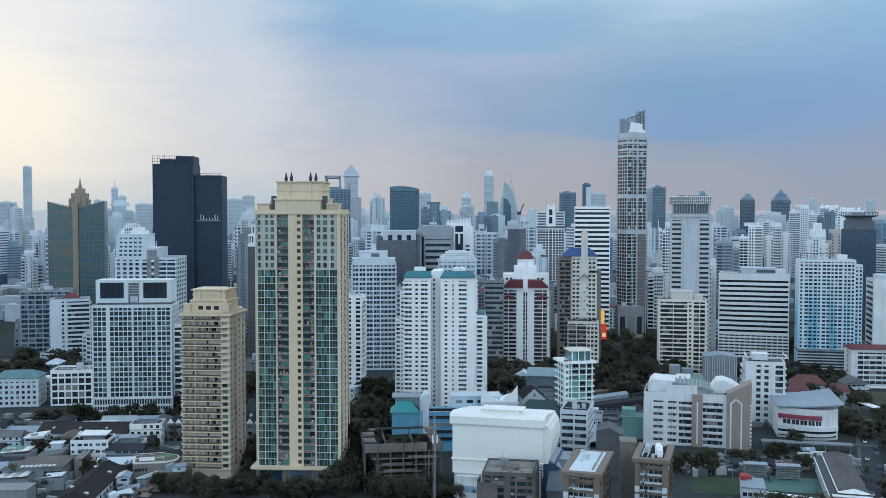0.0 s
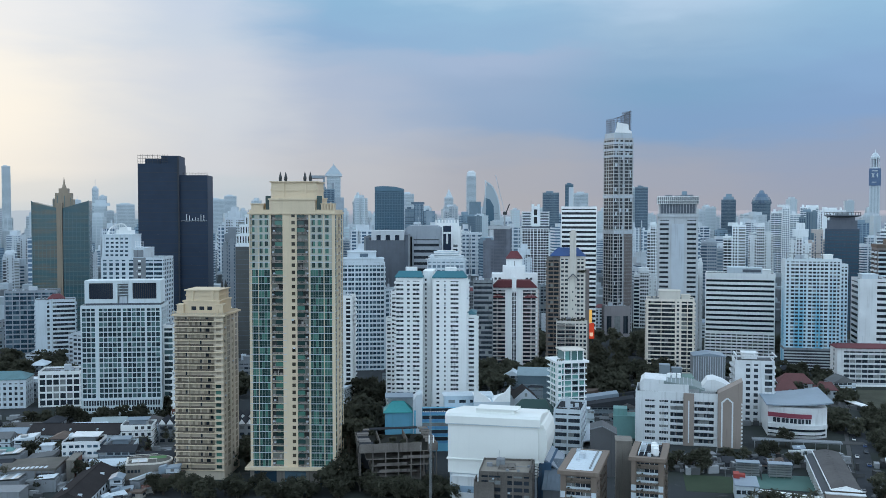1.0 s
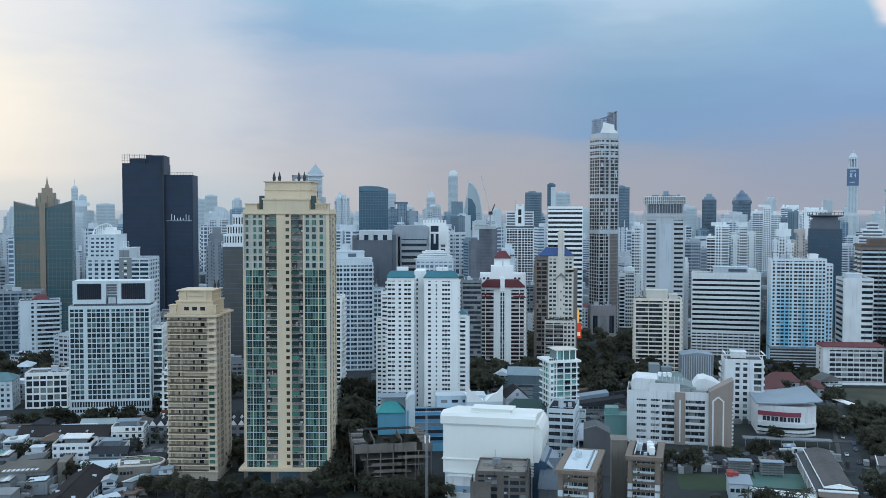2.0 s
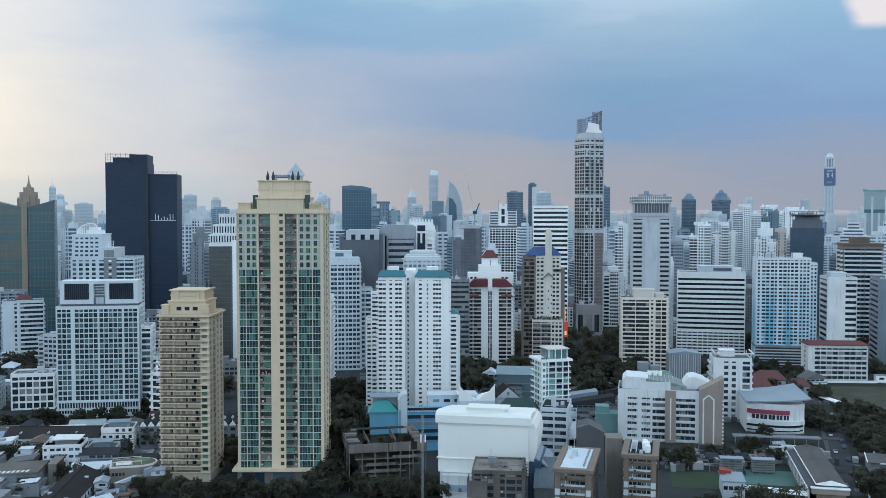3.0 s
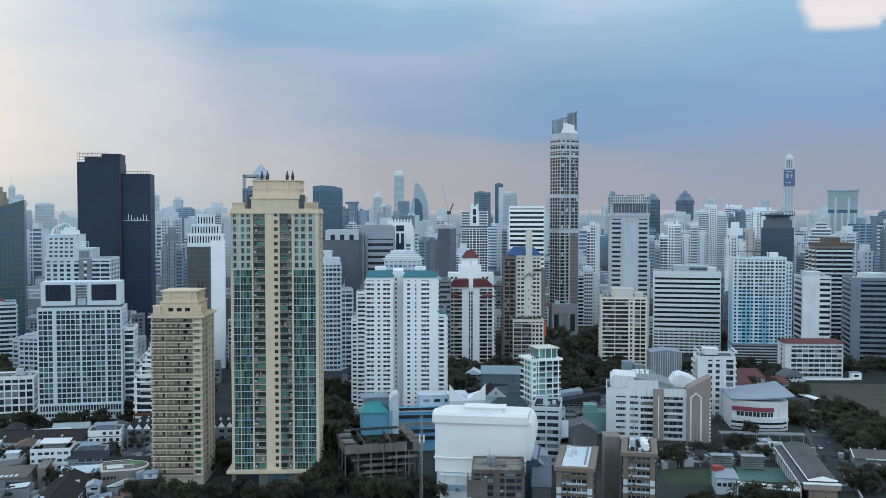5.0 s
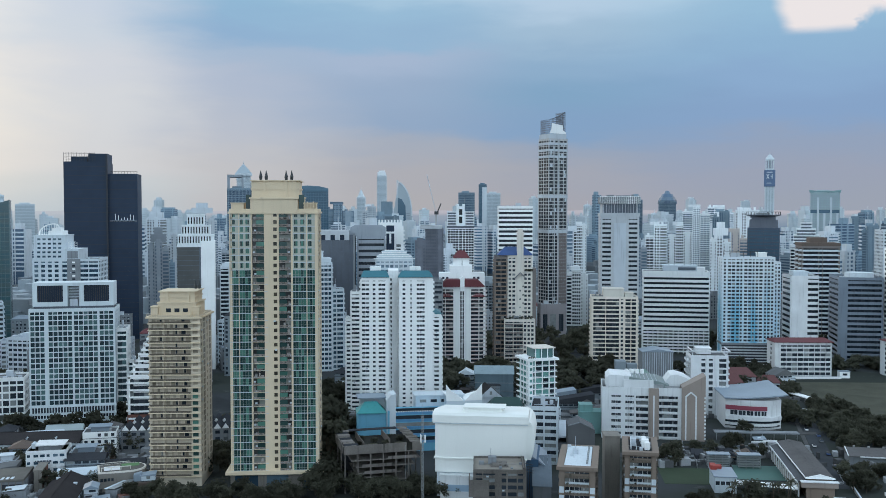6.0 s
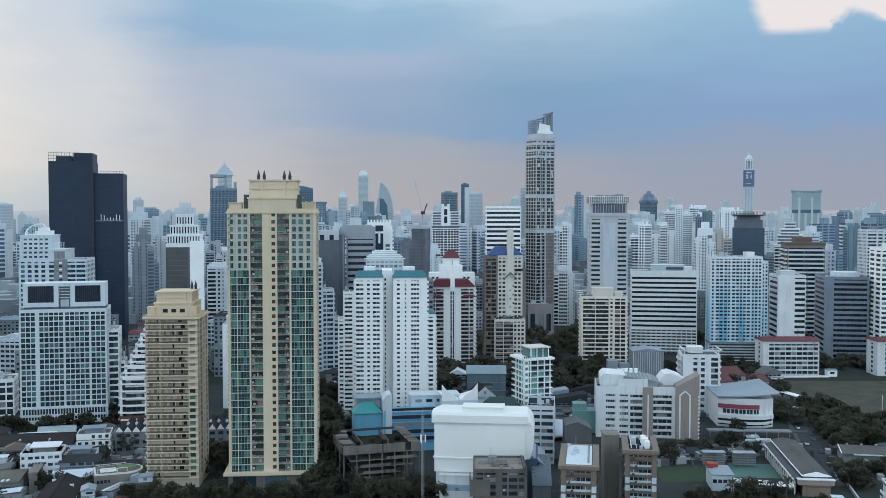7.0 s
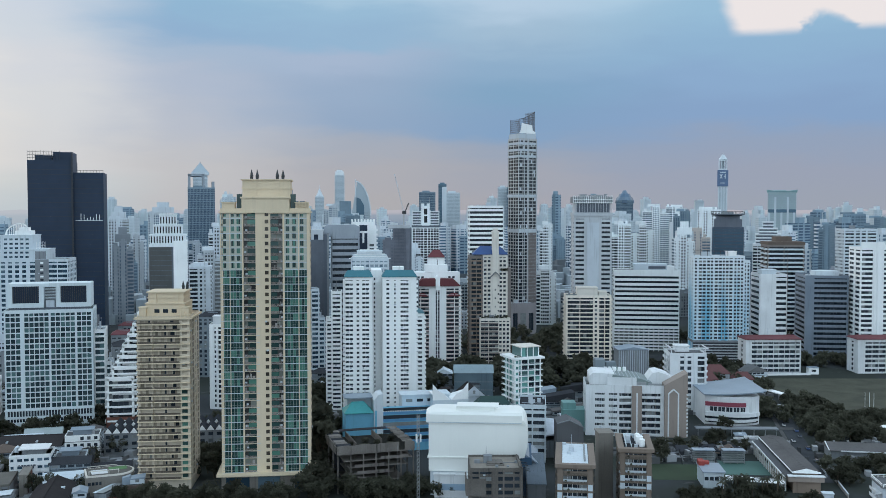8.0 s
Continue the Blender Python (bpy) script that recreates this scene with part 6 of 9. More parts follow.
def low_office():
    t = tower("office_block", "pale blue low office with dark ribbon windows", (62, 446, -15), (12.5, 24, 27), 8, COOLW, GLASS, "p.6 w4.6 p.6 w4.6 p.6", "p.6 w4.6 p.6 w4.6 p.6 w4.6 p.6 w4.6 p.6", band=0.45, pieces=70, roof=DARKROOF)
    t = thing("green_roof_hall", "low hall with dark green pitched roof and white pennants", "hall", 47, 466, -8)
    part("wall", Solid().box(-8, 8, -8, 8, 0, 20), GREY, t)
    part("roof", Solid().hip(-9.5, 9.5, -9, 9, 20, 25.5, 0.6), surface("dark_green_roof", (0.02, 0.055, 0.05), 0.6, 0.2, 0.1), t)
    for i in range(4):
        part("pennant", Solid().upright([(-7.5 + i * 4, 22.4), (-5 + i * 4, 22.4), (-6.2 + i * 4, 20.8)], -9.5, -9.3), WHITE, t)
    t = thing("barrel_hall", "hall under a curved grey sheet roof", "hall", 75, 462, -10)
    s = Solid()
    for i in range(10):
        a0, a1 = math.pi * (0.08 + 0.84 * i / 10), math.pi * (0.08 + 0.84 * (i + 1) / 10)
        part("roof_panel", Solid().upright([(-9.5 * math.cos(a0), 6 + 5.4 * math.sin(a0)), (-9.5 * math.cos(a1), 6 + 5.4 * math.sin(a1)), (-9.2 * math.cos(a1), 5.6 + 5.2 * math.sin(a1)), (-9.2 * math.cos(a0), 5.6 + 5.2 * math.sin(a0))], -22, 14), PALE, t)
    part("wall", Solid().box(-9, 9, -21, 13, 0, 8), GREY, t)
    mint = surface("mint_green_paint", (0.17, 0.33, 0.32), 0.7, 0.2, 0.3)
    t = thing("gable_shed", "windowless dark grey building with a low gable", "building", 74, 427, -10)
    slate = surface("slate_grey_render", (0.105, 0.108, 0.115), 0.85, 0.2, 0.3)
    part("wall", Solid().upright([(-5.9, 0), (5.9, 0), (5.9, 18.9), (-0.5, 22.2), (-5.9, 20.6)], -7, 7), slate, t)
    part("roof_edge", Solid().bar((-6, -7.1, 20.8), (-0.5, -7.1, 22.4), 0.2).bar((-0.5, -7.1, 22.4), (6, -7.1, 19.1), 0.2), GREY, t)
    t = thing("lean_to_shed", "shed under a dull blue sloping sheet roof", "shed", 46, 381, -12)
    part("wall", Solid().box(-3.6, 3.6, -10, 10, 0, 8), GREY, t)
    for k in range(5):
        part("roof_sheet", Solid().upright([(-10.5, 8.2), (10.5, 15.4), (10.5, 15.7), (-10.5, 8.5)], -4 + k * 1.6, -2.45 + k * 1.6, pose(0, 0, 0, 0, 0, 90) @ Matrix.Diagonal((1, -1, 1, 1))), surface("blue_roof_sheet", (0.13, 0.165, 0.20), 0.7, 0.3, 0.2) if k == 0 else bpy.data.materials["blue_roof_sheet"], t)
    t = thing("teal_shed", "teal painted flat roofed shed", "shed", 98, 497, -10)
    part("wall", Solid().box(-6, 6, -5, 5, 0, 11), mint, t)
    part("upper_wall", Solid().box(-6, 1, -3, 5, 11.5, 14.8), mint, t)
    part("roof", Solid().box(-6.3, 6.3, -5.3, 5.3, 11, 11.5), mint, t)
    t = thing("ribbed_shed", "grey shed clad in upright ribbed sheets", "shed", 177, 622, -8)
    part("wall", Solid().box(-10, 10, -8, 8, 0, 23.6), GREY, t)
    part("roof", Solid().gable(-10.4, 10.4, -8.4, 8.4, 23.6, 25.6), GREYROOF, t)
    for i in range(14):
        part("rib", unit("rib", 0.35, 0.3, 23.4, PALE), PALE, t, m=pose(-9.9 + i * 1.5, -8.3, 0))
    t = thing("warehouse", "plain blue grey warehouse with a shallow roof", "building", 64, 598, 80)
    wl = surface("dull_blue_sheet", (0.10, 0.15, 0.18), 0.7, 0.25, 0.3)
    wr = surface("dull_teal_sheet", (0.22, 0.29, 0.32), 0.8, 0.3, 0.2)
    part("wall", Solid().box(-9, 9, -12, 12, 0, 15.5), wl, t)
    part("roof", Solid().gable(-9.5, 9.5, -12.5, 12.5, 15.5, 19.6), wr, t)
    for i in range(2):
        part("rail", unit("rail", 0.2, 24.2, 0.3, GREY), GREY, t, m=pose(-9.2, -12.1, 5 + i * 5))
    t = thing("chapel", "small hall with a white pointed gable front", "hall", 48.4, 526, 2)
    part("wall", Solid().box(-6, 6, -6, 10, 0, 15), PALE, t)
    part("roof", Solid().gable(-6.6, 6.6, -6.4, 10.4, 15, 20.4), BROWNROOF, t)
    part("gable_front", Solid().upright([(-6.4, 15), (6.4, 15), (0, 20.6)], -6.7, -6.4), PALE, t)
    part("gable_window", Solid().box(-0.7, 0.7, -6.8, -6.7, 16.4, 18.2), GLASS, t)
    t = thing("roof_garden_block", "cluttered low block with a green roof and white tanks", "building", 140, 560, -10)
    part("wall", Solid().box(-10, 10, -8, 8, 0, 20), TAUPE, t)
    part("roof", Solid().box(-10.3, 10.3, -8.3, 8.3, 20, 20.6), surface("green_roof_sheet", (0.14, 0.24, 0.21), 0.7, 0.3, 0.2), t)
    part("stair_house", Solid().box(-9, -3, -3, 5, 20.6, 27).box(-2, 4, 0, 6, 20.6, 25), HOUSEW, t)
    for i in range(3):
        part("water_tank", Solid().cone(-3 + i * 2.4, -4, 20.6, 22.8, 1.0, 1.0, 12), WHITE, t)
    part("roof_frame", Solid().box(3, 3.2, -6, -5.8, 20.6, 25).box(9, 9.2, -6, -5.8, 20.6, 25).box(3, 9.2, -6, -5.8, 24.8, 25).box(3, 9.2, -4, -3.8, 22.6, 22.8), STEEL, t)
    for x, y, w, d, h in ((227, 604, 20, 12, 9.0), (241, 590, 12, 10, 7.0), (216, 588, 11, 9, 8.0), (205, 566, 13, 9, 7.5)):
        t = thing("red_roofed_house", "old house under a dull red hipped roof", "house", x, y, -14, group="red roofed houses")
        part("wall", Solid().box(-w / 2, w / 2, -d / 2, d / 2, 0, h), PALE, t)
        part("roof", Solid().hip(-w / 2 - 0.8, w / 2 + 0.8, -d / 2 - 0.8, d / 2 + 0.8, h, h + d * 0.45, 0.5), surface("dull_red_tile", (0.13, 0.055, 0.055), 0.85, 0.3, 0.1, 0.2), t)
        for k in range(int(w / 3)):
            part("window", unit("window", 1.4, 0.12, 1.5, GLASS), GLASS, t, m=pose(-w / 2 + 0.9 + k * 3, -d / 2 - 0.08, h - 2.6))
    for x, y, w, d, yaw, mat in ((96, 548, 34, 9, -4, DARKROOF), (110, 534, 26, 8, -6, SHEDROOF), (92, 566, 30, 9, -3, GREYROOF), (118, 578, 36, 10, -6, DARKROOF), (100, 590, 24, 8, -4, RUST), (106, 520, 16, 8, -8, PALE)):
        house(x, y, yaw, w, d, 1 + (y > 540), HOUSEW, "shed", mat, "long low workshop under roofing sheets")
    house(76, 498, -10, 12, 9, 4, COOLW, "flat", GREYROOF, "white flat roofed house with ribbon windows")
    house(77, 530, -10, 10, 12, 3, PALE, "gable", DARKROOF, "grey chapel-like house with steep gable")


def white_hall():
    t = thing("assembly_hall", "large blank white hall with capped sloping roof", "hall", 26.3, 401.5, -14)
    t.matrix_basis = t.matrix_basis @ Matrix.Diagonal((1, 1, 0.93, 1))
    part("wall", Solid().box(-19.4, 17.6, -15.4, 15.4, 11, 34), HALLW, t)
    part("lower_wall", Solid().box(-18.8, 17.0, -14.6, 15.0, 0, 11), COOLW, t)
    part("ledge", Solid().box(-19.9, 18.0, -15.9, 15.8, 17.0, 17.5), HALLW, t)
    cap = Solid()
    for x0, x1, a, b in ((-20.4, 18.6, 37.4, 33.0),):
        cap.upright([(-16.2, 33.0), (16.2, 33.0), (16.2, 33.4), (-10, 37.6), (-15.4, 37.2), (-16.2, 36.2)], x0, x1, pose(0, 0, 0, 0, 0, 90) @ Matrix.Diagonal((1, -1, 1, 1)))
    part("capped_roof", cap, HALLW, t)
    mon = part("roof_monitor", Solid().upright([(-12.4, 36.6), (-5, 36.0), (-5, 38.6), (-12.0, 38.9)], -8.4, 7.6, pose(0, 0, 0, 0, 0, 90) @ Matrix.Diagonal((1, -1, 1, 1))), HALLW, t)
    part("monitor_cap", Solid().box(-8.2, 9.0, -13.0, -4.6, 38.9, 39.4), HALLW, mon)
    # a greyer strip paints in the shadow line under the roof cap
    part("soffit_line", Solid().box(-20.2, 18.4, -16.1, -15.45, 32.6, 32.95), COOLW, t)
    wing = [(17.4, 17), (19.6, 17), (20.8, 22), (21.2, 27), (20.6, 31), (19.4, 33.4), (17.4, 34.0)]
    part("curved_wing", Solid().upright(wing, -14.0, 12), HALLW, t)
    part("side_wall", Solid().box(17.0, 22.6, -13, 12, 0, 17), surface("dull_blue_wall", (0.05, 0.11, 0.19), 0.7, 0.2, 0.2), t, "deep blue lower side wall")
    part("side_awning", Solid().upright([(17.6, 19), (25.6, 13.6), (25.6, 14.2), (17.6, 20)], -12, 12), GREYROOF, t)
    part("low_annex", Solid().box(-17, -2, -18, -14.6, 0, 10).box(-17.4, -1.6, -18.4, -14.6, 10, 10.5), DULLW, t)
    part("annex_glazing", Solid().box(-16.7, -2.3, -18.14, -18.02, 3.4, 6.2), surface("pale_blue_glazing", (0.30, 0.42, 0.54), 0.3, 0.15, 0.05), t)
    part("annex_sill", Solid().box(-17.2, -1.8, -18.5, -18.02, 2.8, 3.3), DULLW, t)


def ruin():
    t = thing("unfinished_building", "abandoned raw concrete frame, stained, open and roofless", "building", -18.9, 416.7, 8)
    w, d, top = 33, 31, 20.0
    rng = random.Random(52)
    # top floor much darker than the concrete round it, in broad patches
    part("top_floor", Solid().box(-w / 2 + 0.3, w / 2 - 0.3, -d / 2 + 0.31, d / 2 - 1, 16.41, 16.5), surface("dark_blotched_floor", (0.040, 0.040, 0.036), 0.95, 0.6, 0.0, 0.4, spec=0.0), t)
    for z, a, b in ((16.0, -w / 2, w / 2), (13.1, -w / 2 + 3, w / 2 - 1), (10.3, -w / 2 + 5, w / 2 - 3), (7.5, -w / 2 + 5, w / 2 - 9), (4.0, -w / 2 + 4, w / 2 - 4)):
        part("floor_slab", Solid().box(a, b, -d / 2 + 0.1, d / 2 - 1, z, z + 0.4), RAWCONC, t)
    for i in range(7):
        for j in range(4):
            part("column", unit("column", 0.5, 0.5, 16.0, RAWCONC), RAWCONC, t, m=pose(-w / 2 + 0.1 + i * 5.38, -d / 2 + 0.2 + j * 9.8, 0))
    u = -w / 2
    while u < w / 2 - 1:                                      # the stained top storey, panel by panel
        b = min(w / 2, u + rng.uniform(1.4, 3.0))
        if not 9.6 < u < 11.4:
            part("wall_panel", Solid().box(u, b - 0.04, -d / 2 - rng.uniform(0.16, 0.24), -d / 2 + 0.3, 16.2, top - rng.uniform(0.0, 0.35)), RAWCONC, t)
        u = b
    for side in (-1, 1):
        for k in range(10):
            x = side * (w / 2 + 0.0)
            part("wall_panel", Solid().box(x - 0.3, x + 0.2, -d / 2 + 0.35 + k * 3, -d / 2 + k * 3 + 3.1, 16.2, top - rng.uniform(0.0, 1.4)), RAWCONC, t)
    # broken roof: light and dark slabs along one edge, loose planks along the other
    for k in range(8):
        part("roof_slab", Solid().box(-w / 2 + 0.3, -w / 2 + 6.4 - rng.uniform(0, 1.6), -d / 2 + 0.4 + k * 3.6, -d / 2 + 3.5 + k * 3.6, top - 0.5, top - 0.1), (DARKROOF, RAWCONC, WINGC)[k % 3], t)
    for k in range(14):
        part("roof_plank", unit("roof_plank", 4.4, 1.1, 0.3, RAWCONC if k % 4 else LIFTC), RAWCONC, t, m=pose(w / 2 - 5.0 + 0.2 * (k % 3), -d / 2 + 1.0 + k * 2.05, top - 0.3, 0, 2 * (k % 3) - 2, 3 * (k % 2)))
    part("roof_slab", Solid().box(-w / 2 + 6.4, w / 2 - 5, d / 2 - 3.4, d / 2 - 0.4, top - 0.6, top - 0.2), DARKROOF, t)
    part("inner_wall", Solid().box(-7.2, -6.9, -9, 13, 16.4, 19.2), RAWCONC, t)
    part("inner_wall", Solid().box(4.6, 4.9, -6, 13, 16.4, 19.4), RAWCONC, t)
    part("inner_wall", Solid().box(-15, 14, 3.4, 3.7, 0.0, 16.0), DARKROOF, t)
    for z, a, b in ((13.5, 2, 14), (10.7, -9, 4), (7.9, -8, 5)):
        part("low_wall", Solid().box(a, b, -d / 2 + 0.1, -d / 2 + 0.35, z, z + 0.9), RAWCONC, t)
    part("scaffold_pole", Solid().box(9, 9.15, -d / 2 - 0.9, -d / 2 - 0.75, 0, 19), STEEL, t)
    part("sagging_slab", Solid().upright([(-8, 6.2), (7, 4.4), (7, 4.8), (-8, 6.6)], -d / 2 - 0.6, -d / 2 + 6), RAWCONC, t)
    for k in range(22):
        part("weed", KINDS_BUSH(), LEAF, t, m=pose(-11 + (k * 7) % 23, -13 + (k * 5) % 25, 16.3, 0, 0, 40 * k) @ Matrix.Diagonal((0.5, 0.5, 0.42, 1)))


def turquoise_block():
    t = thing("school_building", "turquoise and white building with crenellated parapet", "building", -6, 472, 2)
    t.matrix_basis = t.matrix_basis @ Matrix.Diagonal((1, 1, 0.80, 1))
    part("pavilion", Solid().box(-19.5, -6, -8, 8, 0, 24.5), SKYBLUE, t)
    part("pavilion_roof", Solid().hip(-20.3, -6, -9, 3, 24.5, 30.5, 0.4), TURQ, t)
    part("upper_floor", Solid().box(-18, -6, 1, 8, 24.5, 32), COOLW, t)
    part("upper_roof", Solid().box(-19.5, -5.5, -3, 9, 32, 32.7), GREYROOF, t)
    part("stair_tower", Solid().box(-6, -1.6, -9, 6, 0, 31).upright([(-6, 31), (-1.6, 31), (-1.6, 36), (-4, 35.2), (-6, 32)], -9, 2), COOLW, t)
    part("stair_panel", Solid().box(-5.6, -4.6, -9.15, -9, 0, 26), SKYBLUE, t)
    part("long_wing", Solid().box(-1.6, 24, -6, 7, 0, 24), SKYBLUE, t)
    deep = surface("clear_blue_paint", (0.10, 0.30, 0.52), 0.6, 0.15, 0.2)
    for i in range(5):
        part("wing_band", unit("wing_band", 25.4, 0.3, 1.5, deep), deep, t, m=pose(-1.5, -6.2, 5 + i * 4.4))
        part("wing_window", unit("wing_window", 25.0, 0.15, 2.2, GLASS), GLASS, t, m=pose(-1.4, -6.1, 6.6 + i * 4.4))
    for i in range(22):
        part("merlon", unit("merlon", 0.6, 0.4, 0.8, WHITE), WHITE, t, m=pose(-1.2 + i * 1.16, -6.2, 24))
    part("rear_block", Solid().box(10, 34, 6, 16, 0, 30.5).box(9.4, 34.6, 5.4, 16.6, 30.5, 31.2), COOLW, t)
    for i in range(4):
        part("rear_window", unit("rear_window", 3.2, 0.12, 1.8, GLASS), GLASS, t, m=pose(12 + i * 5.4, 5.9, 26.6))
    t = thing("sail_roof_pavilion", "white pavilion with two pointed sail roofs", "pavilion", 27, 478, 2)
    t.matrix_basis = t.matrix_basis @ Matrix.Diagonal((1, 1, 0.82, 1))
    part("wall", Solid().box(-9, 9, -6, 6, 0, 28), COOLW, t)
    for s in (-1, 1):
        part("sail", Solid().upright([(s * 0.5, 28), (s * 9, 28), (s * 9, 38), (s * 6, 33.5), (s * 3, 31.5)], -6, -5.4), WHITE, t)
        part("sail_roof", Solid().upright([(s * 0.5, 28), (s * 9, 31), (s * 9, 31.5), (s * 0.5, 28.6)], -5.3, 6), WHITE, t)


def front_apartments():
    for x, y, w, d, h, n, tag in ((53.3, 351.2, 12.6, 32, 25.4, 8, "flat white roof"), (78.5, 356.2, 11.4, 23.4, 27.8, 9, "cluttered roof deck")):
        t = tower("apartment_block", "taupe and white apartment block with " + tag, (x, y, -17), (w, d, h), n, APTBROWN, GLASS, "p1.6 b7 p1.6", "p1 w3 p1 b6 p1 w3 p1", slab=0.5, pieces=60, balcony=0.9,
                  group="taupe apartment blocks", rail=RAIL, open_rail=True, inset=0.9, core=BROWN)
        fh = (h - 1) / n
        for f in range(n):
            part("spandrel_wall", Solid().box(-w / 2 + 1.8, w / 2 - 1.8, -d / 2 + 0.3, -d / 2 + 0.9, f * fh + 0.5, f * fh + 1.4), APTBROWN if f == n - 1 else COOLW, t)
            for k in range(4):
                part("window_bar", unit("window_bar", 0.12, 0.12, fh - 1.5, WHITE), WHITE, t, m=pose(-2.7 + k * 1.7, -d / 2 + 0.55, f * fh + 1.4))
            part("pot_plant", KINDS_BUSH(), LEAF, t, m=pose(-w / 2 + 3.0 + (f % 2), -d / 2 - 0.3, f * fh + 0.3) @ Matrix.Diagonal((0.16, 0.16, 0.22, 1)))
            if f < n - 2:
                for u in (-w / 2 - 0.02, w / 2 - 1.7):
                    part("wall_panel", Solid().box(u, u + 1.72, -d / 2 - 0.14, -d / 2 - 0.07, f * fh + 0.6, f * fh + fh - 0.2), COOLW if f % 3 else APTBROWN, t)
        part("eave", Solid().box(-w / 2 - 1.0, w / 2 + 1.0, -d / 2 - 1.0, -d / 2 + 1.4, h - 1.2, h + 0.1).box(-w / 2 - 1.0, -w / 2 + 1.4, -d / 2 + 1.4, d / 2 + 0.6, h - 1.2, h + 0.1).box(w / 2 - 1.4, w / 2 + 1.0, -d / 2 + 1.4, d / 2 + 0.6, h - 1.2, h + 0.1)
             .box(-w / 2 + 1.4, w / 2 - 1.4, d / 2 - 0.8, d / 2 + 0.6, h - 1.2, h + 0.1), APTBROWN, t)
        if n == 8:
            part("roof_tray", Solid().box(-4.7, 4.7, -14.5, 14.8, h - 0.99, h + 0.05), COOLW, t, "pale flat roof tray")
            part("roof_pipe", Solid().box(3.3, 3.55, -12, 13, h + 0.05, h + 0.5), STEEL, t)
            for k in range(9):
                part("pipe_rest", unit("pipe_rest", 0.7, 0.18, 0.7, STEEL), STEEL, t, m=pose(3.1, -11.5 + k * 3, h + 0.05))
        else:
            part("roof_beam", Solid().box(-3.6, -3.3, -9, 9, h, h + 0.8).box(-1.6, -1.4, -9, 9, h, h + 0.5).box(-3.6, 3.8, 9.1, 9.5, h, h + 0.8), COOLW, t)
            part("roof_deck", Solid().box(-3.9, 3.9, -9.5, 10, h - 0.99, h - 0.7), DARKROOF, t)
            for a, b in ((1.4, 3.6), (2.6, -5.0)):
                tank = part("water_tank", Solid().cone(a, b, h - 0.7, h + 2.0, 1.1, 1.1, 14), WHITE, t)
                part("lid", Solid().cone(a, b, h + 2.0, h + 2.4, 1.1, 0.4, 14), WHITE, tank)
            part("roof_house", Solid().box(0.6, 3.2, -2.4, 0.6, h - 0.7, h + 2.2), WHITE, t)
            fr = Solid()
            for a in range(5):
                fr.box(0.2 + a * 0.8, 0.28 + a * 0.8, 6, 6.08, h, h + 2.6)
            part("roof_railing", fr.box(0.2, 3.6, 6, 6.08, h + 2.5, h + 2.6), STEEL, t)
    t = thing("lift_tower", "blank taupe lift tower between the apartment blocks", "building", 71.6, 371, -8)
    part("shaft", Solid().box(-2.9, 2.9, -4, 4, 0, 28.2), LIFTC, t)
    part("cap", Solid().box(-3.2, 3.2, -4.4, 4.4, 28.2, 28.8), LIFTC, t)
    t = tower("unfinished_house", "bare grey unfinished concrete building with flat roof", (26.2, 368, -9), (20, 20, 25), 7, RAWCONC, GLASS, "p.8 w2.2 p.3 w4 p2.2 w1.6 p.5 w3 p.4 w2 p.8", "p1 w4 p1 w4 p1", band=0.4, inset=0.8,
              core=BLACKBAND, pieces=60, roof=SANDSLAB)
    t.matrix_basis = t.matrix_basis @ Matrix.Diagonal((1, 1, 0.77, 1))
    part("roof_hatch", Solid().box(-3, 3, -3, 3, 24, 25.0).box(-3.4, 3.4, -4, -2, 24, 24.6), RAWCONC, t)
    part("broken_wall", Solid().box(-11.7, -4, -12.3, -11.9, 12, 20.4), RAWCONC, t)
    part("broken_wall", Solid().box(-11.7, -11.3, -11.9, -4, 12, 21), RAWCONC, t)
    part("broken_wall", Solid().box(8.8, 9.3, -10, 8, 14, 26), RAWCONC, t)
    fr = Solid()
    for i in range(4):
        fr.box(9.4 + i * 1.1, 9.6 + i * 1.1, -9 + i * 4, -8.8 + i * 4, 0, 26 - i)
        fr.bar((9.5, -9 + i * 4, 24), (13, -9 + i * 4, 23), 0.12)
    part("scaffold", fr, DARKSTEEL, t)

# ---- distant buildings ----


